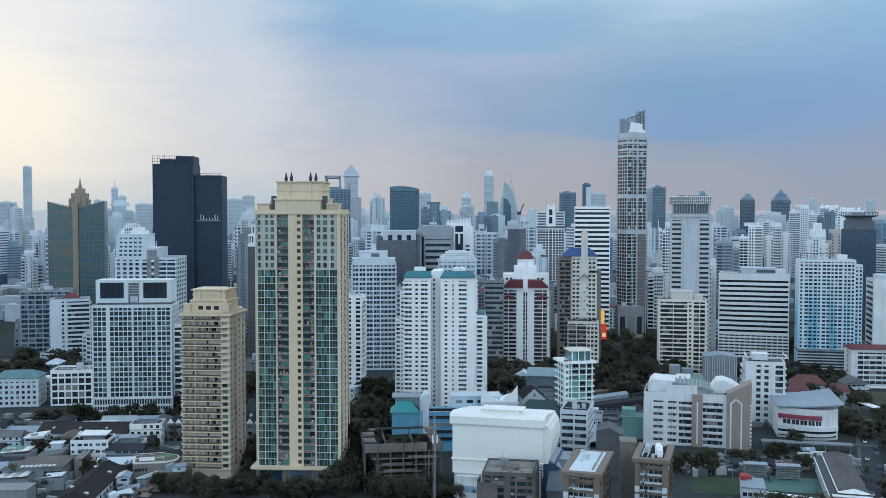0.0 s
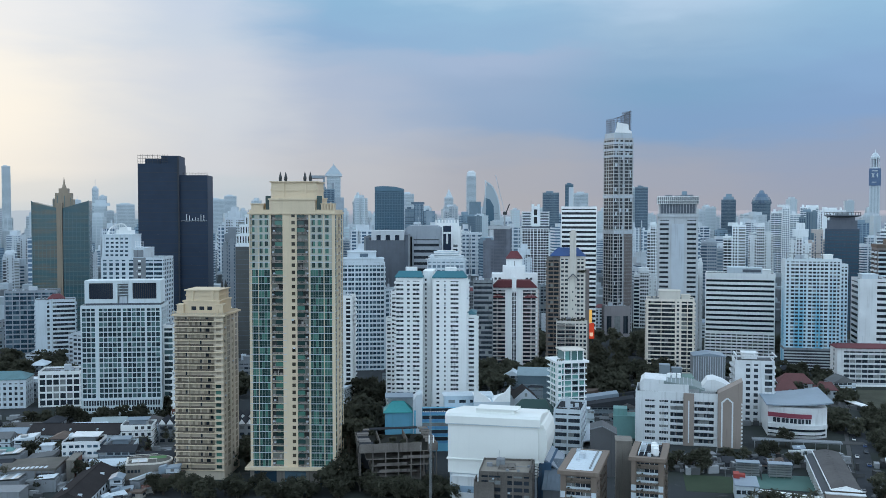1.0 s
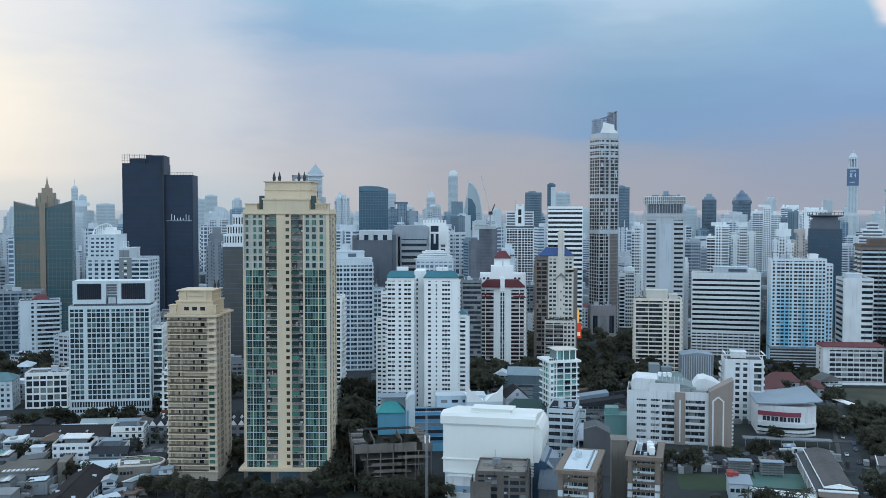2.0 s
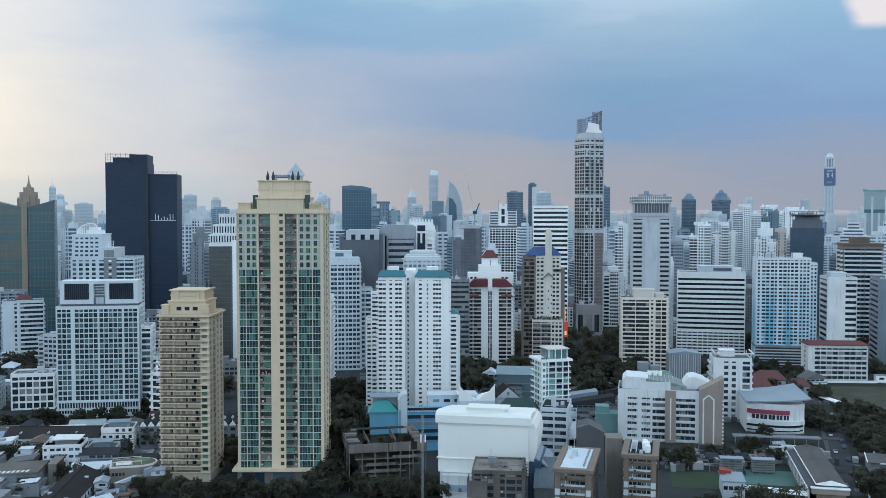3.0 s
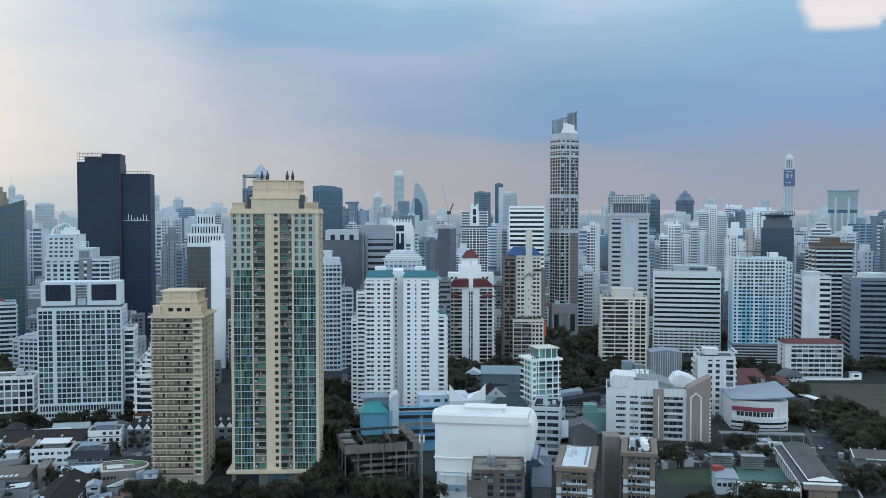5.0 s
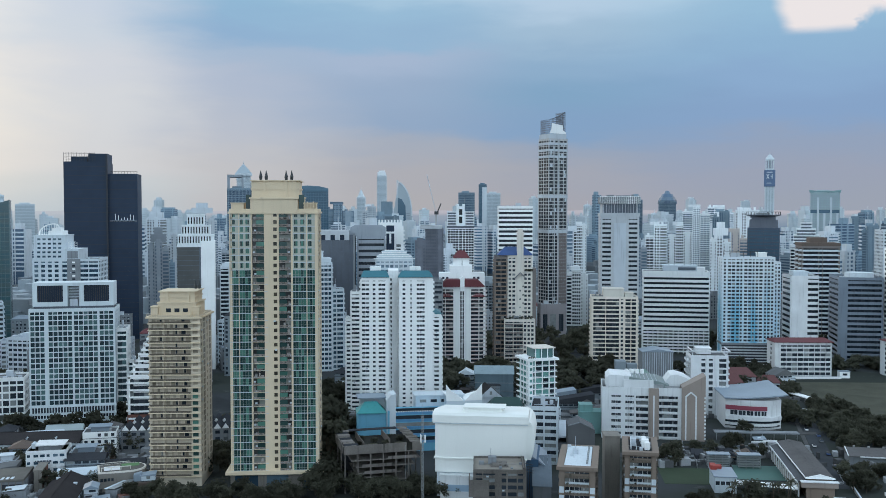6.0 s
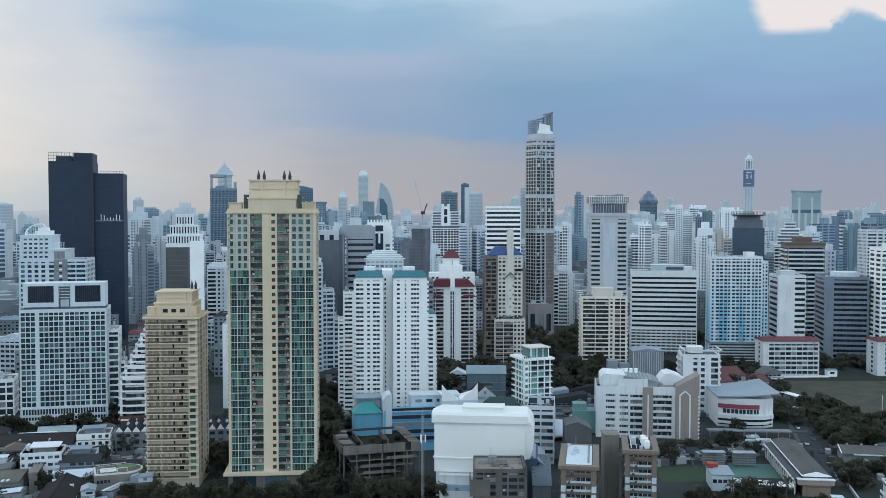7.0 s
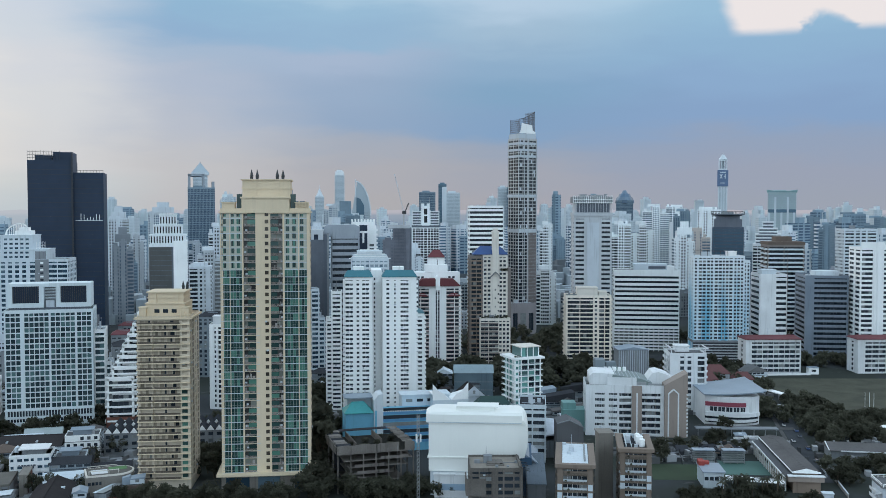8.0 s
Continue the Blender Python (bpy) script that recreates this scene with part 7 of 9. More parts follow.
def distant(place, size, wall, glass, floors=None, band=0.45, cap="", label="hazy distant tower block", plain=False):
    """A far tower: glass core with floor bands and end piers."""
    (x, y, yaw), (w, d, h) = place, size
    t = thing("distant_tower", label, "tower", x, y, yaw)
    n = floors or max(6, int(h / 3.5))
    fh = h / n
    rng = random.Random(int(abs(x) * 3 + abs(y)))
    if cap in ("", "step") and h < 130 and not plain:
        a, b = -w * rng.uniform(0.10, 0.26), w * rng.uniform(0.10, 0.26)
        volumes = [(-w / 2, a, rng.uniform(-1, 2), h * rng.choice((0.86, 0.93, 1.0)), rng.choice("bbls")), (a, b, rng.uniform(-2.5, 1), h, rng.choice("lsg")), (b, w / 2, rng.uniform(-1, 2), h * rng.choice((0.9, 1.0)), rng.choice("bbls"))]
    else:
        volumes = [(-w / 2, w / 2, 0.0, h, "g")]
    core, p = Solid(), Solid()
    for u0, u1, push, top, style in volumes:
        f0, wide = -d / 2 + push, u1 - u0
        core.box(u0 + 0.4, u1 - 0.4, f0 + 0.4, d / 2 - 0.4, 0, top - 0.2)
        rows = max(4, int(top / fh))
        for i in range(rows):
            z = i * top / rows
            out = 0.9 if style == "b" else 0.0
            p.box(u0, u1, f0 - out, d / 2, z, z + top / rows * (0.38 if style == "b" else band))
        p.box(u0, u1, f0, d / 2, top - fh * 0.4, top + 1)
        if style == "l":                                  # a blank strip with a narrow window line each side
            p.box(u0 + wide * 0.22, u1 - wide * 0.22, f0 - 0.3, f0 + 0.5, 0, top + rng.uniform(0, 4))
        gap = {"b": 6.0, "l": 99.0, "g": 2.2, "s": 3.6}[style]
        k, pw = max(1, round(wide / gap)), {"b": 0.5, "l": 0.7, "g": 0.5, "s": 1.3}[style]
        for i in range(k + 1):
            u = u0 + (wide - pw) * i / k
            p.box(u, u + pw, f0 - 0.25, f0 + 0.5, 0, top)
        p.box(u0 + wide * 0.2, u0 + wide * rng.uniform(0.4, 0.8), -d * 0.2, d * 0.3, top, top + rng.uniform(2, 5))
    part("core", core, glass, t)
    part("facade_frame", p, wall, t, kind="stuff")
    if cap == "cone":
        part("spire", Solid().cone(0, 0, h + 1, h + 1 + w * 0.9, w * 0.42, 0.3, 8).cone(0, 0, h + w * 0.9, h + w * 1.3, 0.6, 0.1, 6), wall, t)
    elif cap == "step":
        part("stepped_top", Solid().box(-w * 0.36, w * 0.36, -d * 0.36, d * 0.36, h, h + 8).box(-w * 0.2, w * 0.2, -d * 0.2, d * 0.2, h + 8, h + 15), wall, t)
    elif cap == "mast":
        part("mast", Solid().box(-0.5, 0.5, -0.5, 0.5, h, h + 24).box(-w * 0.3, w * 0.3, -d * 0.3, d * 0.3, h, h + 5), wall, t)
    elif cap == "dome":
        s = Solid()
        for i, (q0, q1) in enumerate(((0.56, 0.53), (0.53, 0.44), (0.38, 0.30), (0.20, 0.10))):
            s.cone(0, 0, h - 6 + 8 * i, h + 2 + 8 * i, w * q0, w * q1, 8)
        part("dome", s, glass, t)
    else:
        part("roof_house", Solid().box(-w * 0.3, w * 0.15, -d * 0.3, d * 0.3, h, h + 4), wall, t)
    return t


def skyline():
    D = distant
    t = tower("apartment_tower", "white lattice-like tower with a stepped open top", (142, 1319, -7), (37, 30, 93), 26, FARBRIGHT, DARKGJ, "p1 w3 p.7 w3 p.7 w3 p.7 w3 p1.2 w4 p1.2 w3 p.7 w3 p.7 w3 p.7 w3 p1", rep("w3 p.9", 7), band=0.3, inset=0.8, core=DARKGREY)
    part("dark_belt", Solid().box(-18.6, 18.6, -15.7, 15, 92.6, 95.4), DARKGREY, t)
    for s in (-1, 1):
        part("shoulder_core", Solid().box(s * 12.2 - 6, s * 12.2 + 6, -14, 12, 95, 114.6), DARKGREY, t)
        for k in range(6):
            part("side_terrace", unit("side_terrace", 12.6, 28, 1.5, FARBRIGHT), FARBRIGHT, t, m=pose(s * 12.2 - 6.3, -15, 95.4 + k * 3.6))
        for a in (18, 6):
            part("shoulder_post", Solid().box(s * a - 0.55, s * a + 0.55, -15.2, -14.2, 95, 115.5), FARBRIGHT, t)
    part("centre_bay", Solid().box(-5.4, -2.2, -15.8, 10, 95, 125).box(2.2, 5.4, -15.8, 10, 95, 125).box(-2.2, 2.2, -15.8, 10, 95, 99).box(-2.2, 2.2, -15.8, 10, 108, 110).box(-2.2, 2.2, -15.8, 10, 118, 122), FARBRIGHT, t)
    part("centre_glass", Solid().box(-2.2, 2.2, -15.0, 8, 99, 118), DARKGJ, t)
    part("roof_mast", Solid().box(-6.5, -6, -2, -1.5, 108, 130).box(5.6, 6, 2, 2.5, 108, 134), STEEL, t)
    t = D((72, 1065, -5), (31, 29, 96), surface("mauve_wall", (0.17, 0.185, 0.22), 0.8, 0.4, 0.3), surface("mauve_panel", (0.14, 0.155, 0.19), 0.7, 0.4, 0.3), band=0.5, label="dim grey block topped by a crane")
    part("pale_parapet", Solid().box(-10, 14, -15.2, 10, 96.5, 100), OBSW, t)
    t = D((-58, 1347, 1), (40, 36, 142), DEEPB, DEEPG, band=0.2, label="dark blue glass tower with curved roof")
    part("curved_top", Solid().upright([(-20, 142), (20, 142), (20, 146), (8, 149), (-8, 150), (-20, 149)], -18, 18), DEEPB, t)
    t = tower("office_block", "office block with a dark face, white ends and stepped slotted crown", (-135.8, 735.3, 5), (26.4, 22, 92), 26, FARBRIGHT, DARKGJ, "p16 p16", rep("w2 p1.4", 5), band=0.45, core=DARKGREY, clutter=False)
    part("white_end", Solid().box(3.6, 13.4, -11.5, 11, 0, 94.5), WHITE, t)
    part("dark_face", Solid().box(-13.2, 2.4, -11.4, -11.05, 0, 90), surface("dark_olive_glass_wall", (0.075, 0.080, 0.080), 0.4, 0.3, 0.1), t)
    part("dark_groove", Solid().box(2.4, 3.6, -11.3, -11.05, 0, 90), DARKGREY, t)
    for k in range(25):
        part("face_joint", unit("face_joint", 15.6, 0.1, 0.3, DARKGREY), DARKGREY, t, m=pose(-13.2, -11.47, 2 + k * 3.55))
    for w, z0, z1 in ((12.6, 92, 99), (10.2, 99, 106), (6.0, 106, 114)):
        part("crown_tier", Solid().box(-w, w, -10, 9, z0, z1 - 1.0).box(-w - 0.4, w + 0.4, -10.4, 9.4, z1 - 1.0, z1), FARBRIGHT, t)
        for k in range(int(w)):
            part("crown_slit", unit("crown_slit", 0.8, 0.2, 4.8, DARKGJ), DARKGJ, t, m=pose(-w + 0.7 + k * 1.96, -10.15, z0 + 0.9))
    D((-218, 1424, 8), (41, 38, 112), FARW, FARDK, cap="step")
    t = D((-176, 1568, 5), (41, 38, 150), FARB, FARDK, band=0.2, label="dark glass tower with pale open crown")
    part("open_crown", Solid().box(-20, -16, -19, 19, 150, 172).box(16, 20, -19, 19, 150, 160).box(-20, 4, -19, 19, 168, 172).box(2, 5, -19, 19, 150, 172), FARP, t)
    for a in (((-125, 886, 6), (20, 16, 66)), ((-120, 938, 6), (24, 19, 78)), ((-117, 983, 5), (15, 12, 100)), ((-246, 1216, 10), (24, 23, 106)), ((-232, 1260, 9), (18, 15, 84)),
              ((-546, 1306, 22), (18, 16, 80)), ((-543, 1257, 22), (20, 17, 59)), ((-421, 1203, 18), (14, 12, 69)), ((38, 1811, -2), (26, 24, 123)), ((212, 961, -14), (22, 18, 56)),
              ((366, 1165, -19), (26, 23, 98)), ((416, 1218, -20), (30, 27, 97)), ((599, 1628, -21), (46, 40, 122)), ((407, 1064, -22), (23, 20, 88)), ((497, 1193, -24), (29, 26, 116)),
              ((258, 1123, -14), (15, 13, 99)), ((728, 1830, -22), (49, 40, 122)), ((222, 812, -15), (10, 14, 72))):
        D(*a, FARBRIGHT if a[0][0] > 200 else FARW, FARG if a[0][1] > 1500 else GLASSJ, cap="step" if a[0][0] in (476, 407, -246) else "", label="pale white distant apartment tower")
    t = D((476, 998, -27), (32, 31, 78), FARBRIGHT, GLASSJ, band=0.5, label="white stepped tower with wrap balconies")
    for w, z, n in ((27, 78, 3), (20, 88, 2), (12, 95, 2)):
        part("tier_core", Solid().box(-w / 2 + 0.8, w / 2 - 0.8, -w / 2 + 0.8, w / 2 - 0.8, z, z + n * 3.4 + 0.4), DARKGREY, t)
        for k in range(n + 1):
            part("tier_band", Solid().box(-w / 2, w / 2, -w / 2, w / 2, z + 0.4 + k * 3.4, z + 2.0 + k * 3.4), FARBRIGHT, t)
    D((324, 1114, -18), (25, 22, 80), FARP, FARDK)
    D((462, 1148, -23), (29, 25, 90), surface("pinkish_wall", (0.50, 0.45, 0.42), 0.8, 0.2, 0.3), FARDK, label="ivory distant apartment block")
    D((534, 1366, -22), (24, 22, 114), FARB, FARDK, band=0.15, label="dark glass distant tower")
    t = D((401, 942, -24), (31, 28, 98), surface("navy_panel", (0.055, 0.085, 0.125), 0.45, 0.25, 0.1), DEEPG, band=0.3, plain=True, label="dark glass tower under a flared roof")
    part("roof_neck", Solid().box(-13.6, 13.6, -12.6, 12.6, 98, 107).box(-11.5, 11.5, -10.5, 10.5, 107, 110.4), surface("slate_band", (0.12, 0.135, 0.165), 0.7, 0.2, 0.2), t)
    part("roof_disc", Solid().cone(0, 0, 110.4, 111.6, 13.5, 17.0, 24).cone(0, 0, 111.6, 112.2, 17.0, 17.0, 24), DARKGREY, t)
    rim = Solid()
    for k in range(24):
        a0, a1 = 2 * math.pi * k / 24, 2 * math.pi * (k + 1) / 24
        rim.bar((16.6 * math.cos(a0), 16.6 * math.sin(a0), 112), (16.6 * math.cos(a0), 16.6 * math.sin(a0), 115), 0.16).bar((16.6 * math.cos(a0), 16.6 * math.sin(a0), 115), (16.6 * math.cos(a1), 16.6 * math.sin(a1), 115), 0.18)
    part("roof_rail", rim, DARKSTEEL, t)
    part("roof_plant", Solid().box(-7, 6, -5, 6, 112.2, 114.2), GREY, t)
    t = D((723, 1418, -28), (42, 36, 143), surface("teal_wall", (0.36, 0.46, 0.48), 0.6, 0.2, 0.1), HAZEG, band=0.3, plain=True, label="teal glass tower with dished roof")
    part("dished_roof", Solid().upright([(-22, 143), (22, 143), (23, 147.5), (12, 146), (0, 145.6), (-12, 146), (-23, 147.5)], -18, 18), surface("teal_roof_edge", (0.20, 0.33, 0.34), 0.6, 0.2, 0.1), t)
    for k in range(5):
        part("tall_fin", Solid().box(-20.5 + k * 9.2, -17.5 + k * 9.2, -19.2, -18, 0, 112 + 24 * (k % 2)), HAZEW, t)
    part("sky_terrace", Solid().box(-20.6, 20.6, -18.6, -17, 112, 117), DEEPG, t)
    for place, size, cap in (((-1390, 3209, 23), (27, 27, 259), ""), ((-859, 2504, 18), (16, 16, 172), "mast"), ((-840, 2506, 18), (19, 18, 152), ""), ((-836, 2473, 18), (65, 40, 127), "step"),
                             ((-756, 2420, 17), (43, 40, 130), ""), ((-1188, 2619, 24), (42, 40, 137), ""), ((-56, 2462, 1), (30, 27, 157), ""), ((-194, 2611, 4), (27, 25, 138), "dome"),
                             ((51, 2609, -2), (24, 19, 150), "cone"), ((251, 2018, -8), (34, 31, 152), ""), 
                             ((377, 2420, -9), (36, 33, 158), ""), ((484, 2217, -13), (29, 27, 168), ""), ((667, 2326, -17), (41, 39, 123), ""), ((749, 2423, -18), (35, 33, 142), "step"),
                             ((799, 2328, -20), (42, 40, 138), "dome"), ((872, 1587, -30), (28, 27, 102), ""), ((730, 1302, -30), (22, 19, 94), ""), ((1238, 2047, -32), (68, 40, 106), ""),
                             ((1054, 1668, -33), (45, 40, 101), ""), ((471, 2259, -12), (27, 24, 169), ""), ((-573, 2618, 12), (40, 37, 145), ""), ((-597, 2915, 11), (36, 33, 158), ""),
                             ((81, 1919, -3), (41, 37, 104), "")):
        # beyond 2000 m most take the colours with haze painted in
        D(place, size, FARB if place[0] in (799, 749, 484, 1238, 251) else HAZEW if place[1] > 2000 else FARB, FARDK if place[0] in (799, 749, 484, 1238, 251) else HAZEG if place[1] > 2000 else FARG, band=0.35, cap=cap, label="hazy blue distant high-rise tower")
    D((-19, 1719, 0), (52, 40, 127), FARG, FARB, band=0.5, label="teal glass distant office slab")
    t = D((1404, 3043, -25), (30, 30, 193), HAZEW, HAZEG, band=0.2, plain=True, label="very tall distant hotel tower with lantern top and lit sign")
    for k in range(4):
        part("shaft_rib", Solid().box(-15 + k * 8.8, -11.4 + k * 8.8, -16, -14, 0, 193), HAZEW, t)
    part("sign_panel", Solid().box(-17.5, 17.5, -17.5, 17.5, 193, 247), surface("blue_sign_panel", (0.10, 0.16, 0.27), 0.5, 0.15, 0.05), t, "deep blue advertising panel")
    part("sign_mark", Solid().bar((-9, -18, 219), (-2, -18, 233), 1.3).bar((-2, -18, 219), (-9, -18, 233), 1.3).box(3, 9, -18.2, -17.6, 225, 227.5).box(6.5, 9, -18.2, -17.6, 219, 233).box(-9, 9, -18.2, -17.6, 238, 241).box(-9, 6, -18.2, -17.6, 203, 205), HAZEW, t, "pale bars on the sign")
    lan = part("lantern", Solid().box(-13.5, 13.5, -13.5, 13.5, 247, 252).box(-13.5, 13.5, -13.5, 13.5, 278, 284).cone(0, 0, 284, 297, 14, 5, 12).cone(0, 0, 297, 308, 1.6, 0.4, 6), HAZEW, t)
    for a in (-13.5, -5.4, 2.6, 10.5):
        part("lantern_post", unit("lantern_post", 3.0, 3.0, 26, HAZEW), HAZEW, lan, m=pose(a, -13.5, 252))
        part("lantern_post", unit("lantern_post", 3.0, 3.0, 26, HAZEW), HAZEW, lan, m=pose(a, 10.5, 252))
    part("lantern_core", Solid().box(-8, 8, -8, 8, 252, 278), FARP, lan)
    t = thing("curved_tower", "unfinished glass tower with one swept edge rising to a spike", "tower", 173, 2722, -4)
    edge = [(-17 + 41 * math.sin(math.pi / 2 * k / 10) ** 1.1, 195 - 95 * (1 - math.cos(math.pi / 2 * k / 10))) for k in range(11)]
    part("body", Solid().upright([(-29, 0), (25, 0)] + [(a - 0.8, b - 1.5) for a, b in reversed(edge[1:])] + [(-15.5, 176), (-20, 154), (-27, 110)], -16, 16), HAZEG, t)
    for (a, b), (a1, b1) in zip(edge, edge[1:]):
        part("swept_rim", Solid().bar((a, -16, b), (a1, -16, b1), 1.6), HAZEW, t)
    part("spike", Solid().bar((-17.5, -16, 150), (-17, -16, 200), 1.3), HAZEW, t)
    for i in range(16):
        part("floor_line", unit("floor_line", 42.0, 0.6, 1.6, FARP), FARP, t, m=pose(-24, -16.4, 10 + i * 6.4))
    part("dark_inner_face", Solid().upright([(-16, 60), (8, 60), (6, 128), (-4, 146), (-15, 150)], -17, -16), DEEPG, t)
    part("side_block", Solid().box(-62, -30, -14, 14, 0, 140), FARB, t)
    t = D((326, 2271, -9), (19, 18, 176), DEEPB, DEEPG, band=0.3, plain=True, label="slim dark distant tower with a white edge strip")
    part("white_strip", Solid().box(-1, 9.8, -9.8, 8, 0, 170), HAZEW, t)
    t = D((129, 3013, -3), (30, 27, 222), HAZEW, HAZEG, band=0.35, plain=True, label="pale slender distant tower with a bright top")
    part("bright_top", Solid().box(-13, 13, -12, 12, 222, 233).box(-9, 9, -9, 9, 233, 238), FARBRIGHT, t)
    t = D((-257, 2598, 5), (36, 36, 206), HAZEW, HAZEG, band=0.3, plain=True, label="pale blue distant tower under a pyramid roof")
    part("eave", Solid().box(-22, 22, -22, 22, 206, 212).box(-19, 19, -19, 19, 196, 198), HAZEW, t)
    part("pyramid_roof", Solid().cone(0, 0, 212, 236, 30, 3, 4, pose(0, 0, 0, 0, 0, 45)).cone(0, 0, 236, 244, 1.2, 0.2, 6), HAZEG, t)
    part("lower_shoulder", Solid().box(-27, 27, -20, 20, 0, 150), FARP, t)
    t = thing("tower_crane", "thin tower crane with raised jib", "crane", 77, 1066, -4)
    part("mast", Solid().box(2.2, 3.6, -0.7, 0.7, 0, 116), STEEL, t)
    part("jib", Solid().bar((2.6, 0, 115), (-7.4, 0, 156), 0.32), PALE, t)
    part("counter_jib", Solid().bar((3.4, 0, 112), (8.2, 0, 124), 0.6).box(1.0, 5.6, -1.2, 1.2, 112, 115.4), DARKSTEEL, t)


TAKEN = [(-139, 735, 24), (-61, 419, 30), (-100, 413, 22), (-178, 555, 34), (-255, 918, 50), (-225, 918, 40), (-360, 938, 45), (-232, 762, 38), (-300, 771, 28), (0, 530, 48), (59, 712, 30), (99, 705, 32), (173, 900, 30), (135, 894, 30),
         (184, 730, 32), (172, 700, 32), (229, 724, 42), (278, 703, 36), (320, 704, 28), (387, 805, 34), (374, 721, 38), (401, 689, 34), (509, 884, 34), (292, 650, 36), (377, 637, 40), (-53, 716, 28), (-34, 762, 30), (-32, 720, 14), (-58, 604, 16),
         (-5, 764, 24), (11, 793, 24), (9, 710, 24), (38, 690, 22), (-330, 800, 34), (401, 942, 30), (222, 812, 16), (-125, 886, 20), (-120, 938, 22), (-117, 983, 18), (212, 961, 22), (320, 570, 62), (176, 533, 24)]


def middle_city():
    """Plain walk-up blocks in the gaps between the named towers."""
    rng, made = random.Random(12), 0
    while made < 70:
        x, y = rng.uniform(-520, 620), rng.uniform(620, 1080)
        if (-50 < x < 210 and y < 870) or abs(x - 0.12 * y) > 0.56 * y or any(math.hypot(x - a, y - b) < c for a, b, c in TAKEN):
            continue
        TAKEN.append((x, y, 20))
        made += 1
        w, d, n = rng.uniform(14, 30), rng.uniform(12, 18), rng.choice((4, 5, 6, 7, 8, 10, 13))
        wall = rng.choice((HOUSEW, PALE, COOLW, GREY, GREY, PALE))
        t = tower("walk_up_block", "plain concrete walk-up block between towers", (x, y, rng.choice((-17, 5, -8, 12))), (w, d, n * 3.2 + 1), n, wall, GLASSJ, rep(rng.choice(("w2 p1", "w3 p.6", "b3 p.8", "w1.4 p1.2")), int(w / 3.4)),
                  rep("w1.6 p1.6", 4), band=rng.uniform(0.35, 0.5), roof=rng.choice((ROOFC, GREYROOF, ROOFC)), group="walk-up blocks")
        crown_box(t, -w * 0.2, w * 0.1, -2, d * 0.3, n * 3.2, n * 3.2 + 3.4, wall)
        if rng.random() < 0.35:
            part("tile_roof", Solid().hip(-w / 2 - 0.5, w / 2 + 0.5, -d / 2 - 0.5, d / 2 + 0.5, n * 3.2 + 1, n * 3.2 + 4, 0.6), rng.choice((REDROOF, DARKROOF, GREYROOF)), t)


def far_city():
    """Low and middle-height blocks between and behind the named towers."""
    rng = random.Random(5)
    low, mid = Solid(), Solid()
    for i in range(5200):
        y = 1020 + 3400 * rng.random() ** 1.4
        x = (rng.random() * 2 - 1) * (y * 0.62 + 60) + y * 0.12
        h = rng.choice((8, 10, 12, 14, 18, 22, 26))
        m = pose(x, y, 0, 0, 0, rng.choice((-17, 5, 30, -8)))
        low.box(-rng.uniform(5, 14), rng.uniform(5, 14), -8, rng.uniform(4, 16), 0, h, m)
    tagged(new("low_rise_city", mesh_of("low_rise_city", low.v, low.f, surface("low_rise_walls", (0.27, 0.31, 0.34), 0.85, 0.2, 0.1, per="island", spread=0.55))),
           "sprawl of low grey and white city roofs", "buildings", kind="stuff")
    for i in range(36):
        y = 1000 + 800 * rng.random()
        x = (rng.random() * 2 - 1) * (y * 0.60) + y * 0.12
        distant((x, y, rng.choice((-17, 8, -8, 20))), (rng.uniform(16, 34), rng.uniform(14, 26), rng.uniform(40, 84)), rng.choice((FARW, FARW, FARP, FARB)), rng.choice((FARG, FARDK, BLUEGJ)), band=rng.uniform(0.35, 0.55),
                cap=rng.choice(("", "", "step")))
    # wall and glass pairs by distance, the last with the most haze in its colour
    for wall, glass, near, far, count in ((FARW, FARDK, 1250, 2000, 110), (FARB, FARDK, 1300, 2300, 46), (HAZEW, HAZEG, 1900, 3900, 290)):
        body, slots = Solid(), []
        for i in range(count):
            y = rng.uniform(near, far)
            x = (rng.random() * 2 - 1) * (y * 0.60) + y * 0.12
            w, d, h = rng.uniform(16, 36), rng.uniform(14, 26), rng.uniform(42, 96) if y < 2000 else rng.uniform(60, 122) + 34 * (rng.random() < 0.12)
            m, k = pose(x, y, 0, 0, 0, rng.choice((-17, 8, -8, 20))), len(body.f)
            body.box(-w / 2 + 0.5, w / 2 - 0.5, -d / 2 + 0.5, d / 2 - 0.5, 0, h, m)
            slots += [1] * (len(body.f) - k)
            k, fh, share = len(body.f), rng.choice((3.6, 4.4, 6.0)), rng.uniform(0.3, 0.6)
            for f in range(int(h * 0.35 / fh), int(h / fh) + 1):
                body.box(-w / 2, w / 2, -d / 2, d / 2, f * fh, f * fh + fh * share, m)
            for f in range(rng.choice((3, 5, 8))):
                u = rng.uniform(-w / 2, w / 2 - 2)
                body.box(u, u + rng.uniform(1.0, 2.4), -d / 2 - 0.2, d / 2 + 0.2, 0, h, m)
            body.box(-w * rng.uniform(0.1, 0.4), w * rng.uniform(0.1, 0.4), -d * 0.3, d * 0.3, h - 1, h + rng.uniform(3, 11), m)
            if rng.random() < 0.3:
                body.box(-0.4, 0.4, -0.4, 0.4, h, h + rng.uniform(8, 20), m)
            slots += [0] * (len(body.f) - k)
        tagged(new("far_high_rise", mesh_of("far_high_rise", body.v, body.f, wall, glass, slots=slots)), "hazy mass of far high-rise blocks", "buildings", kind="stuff")


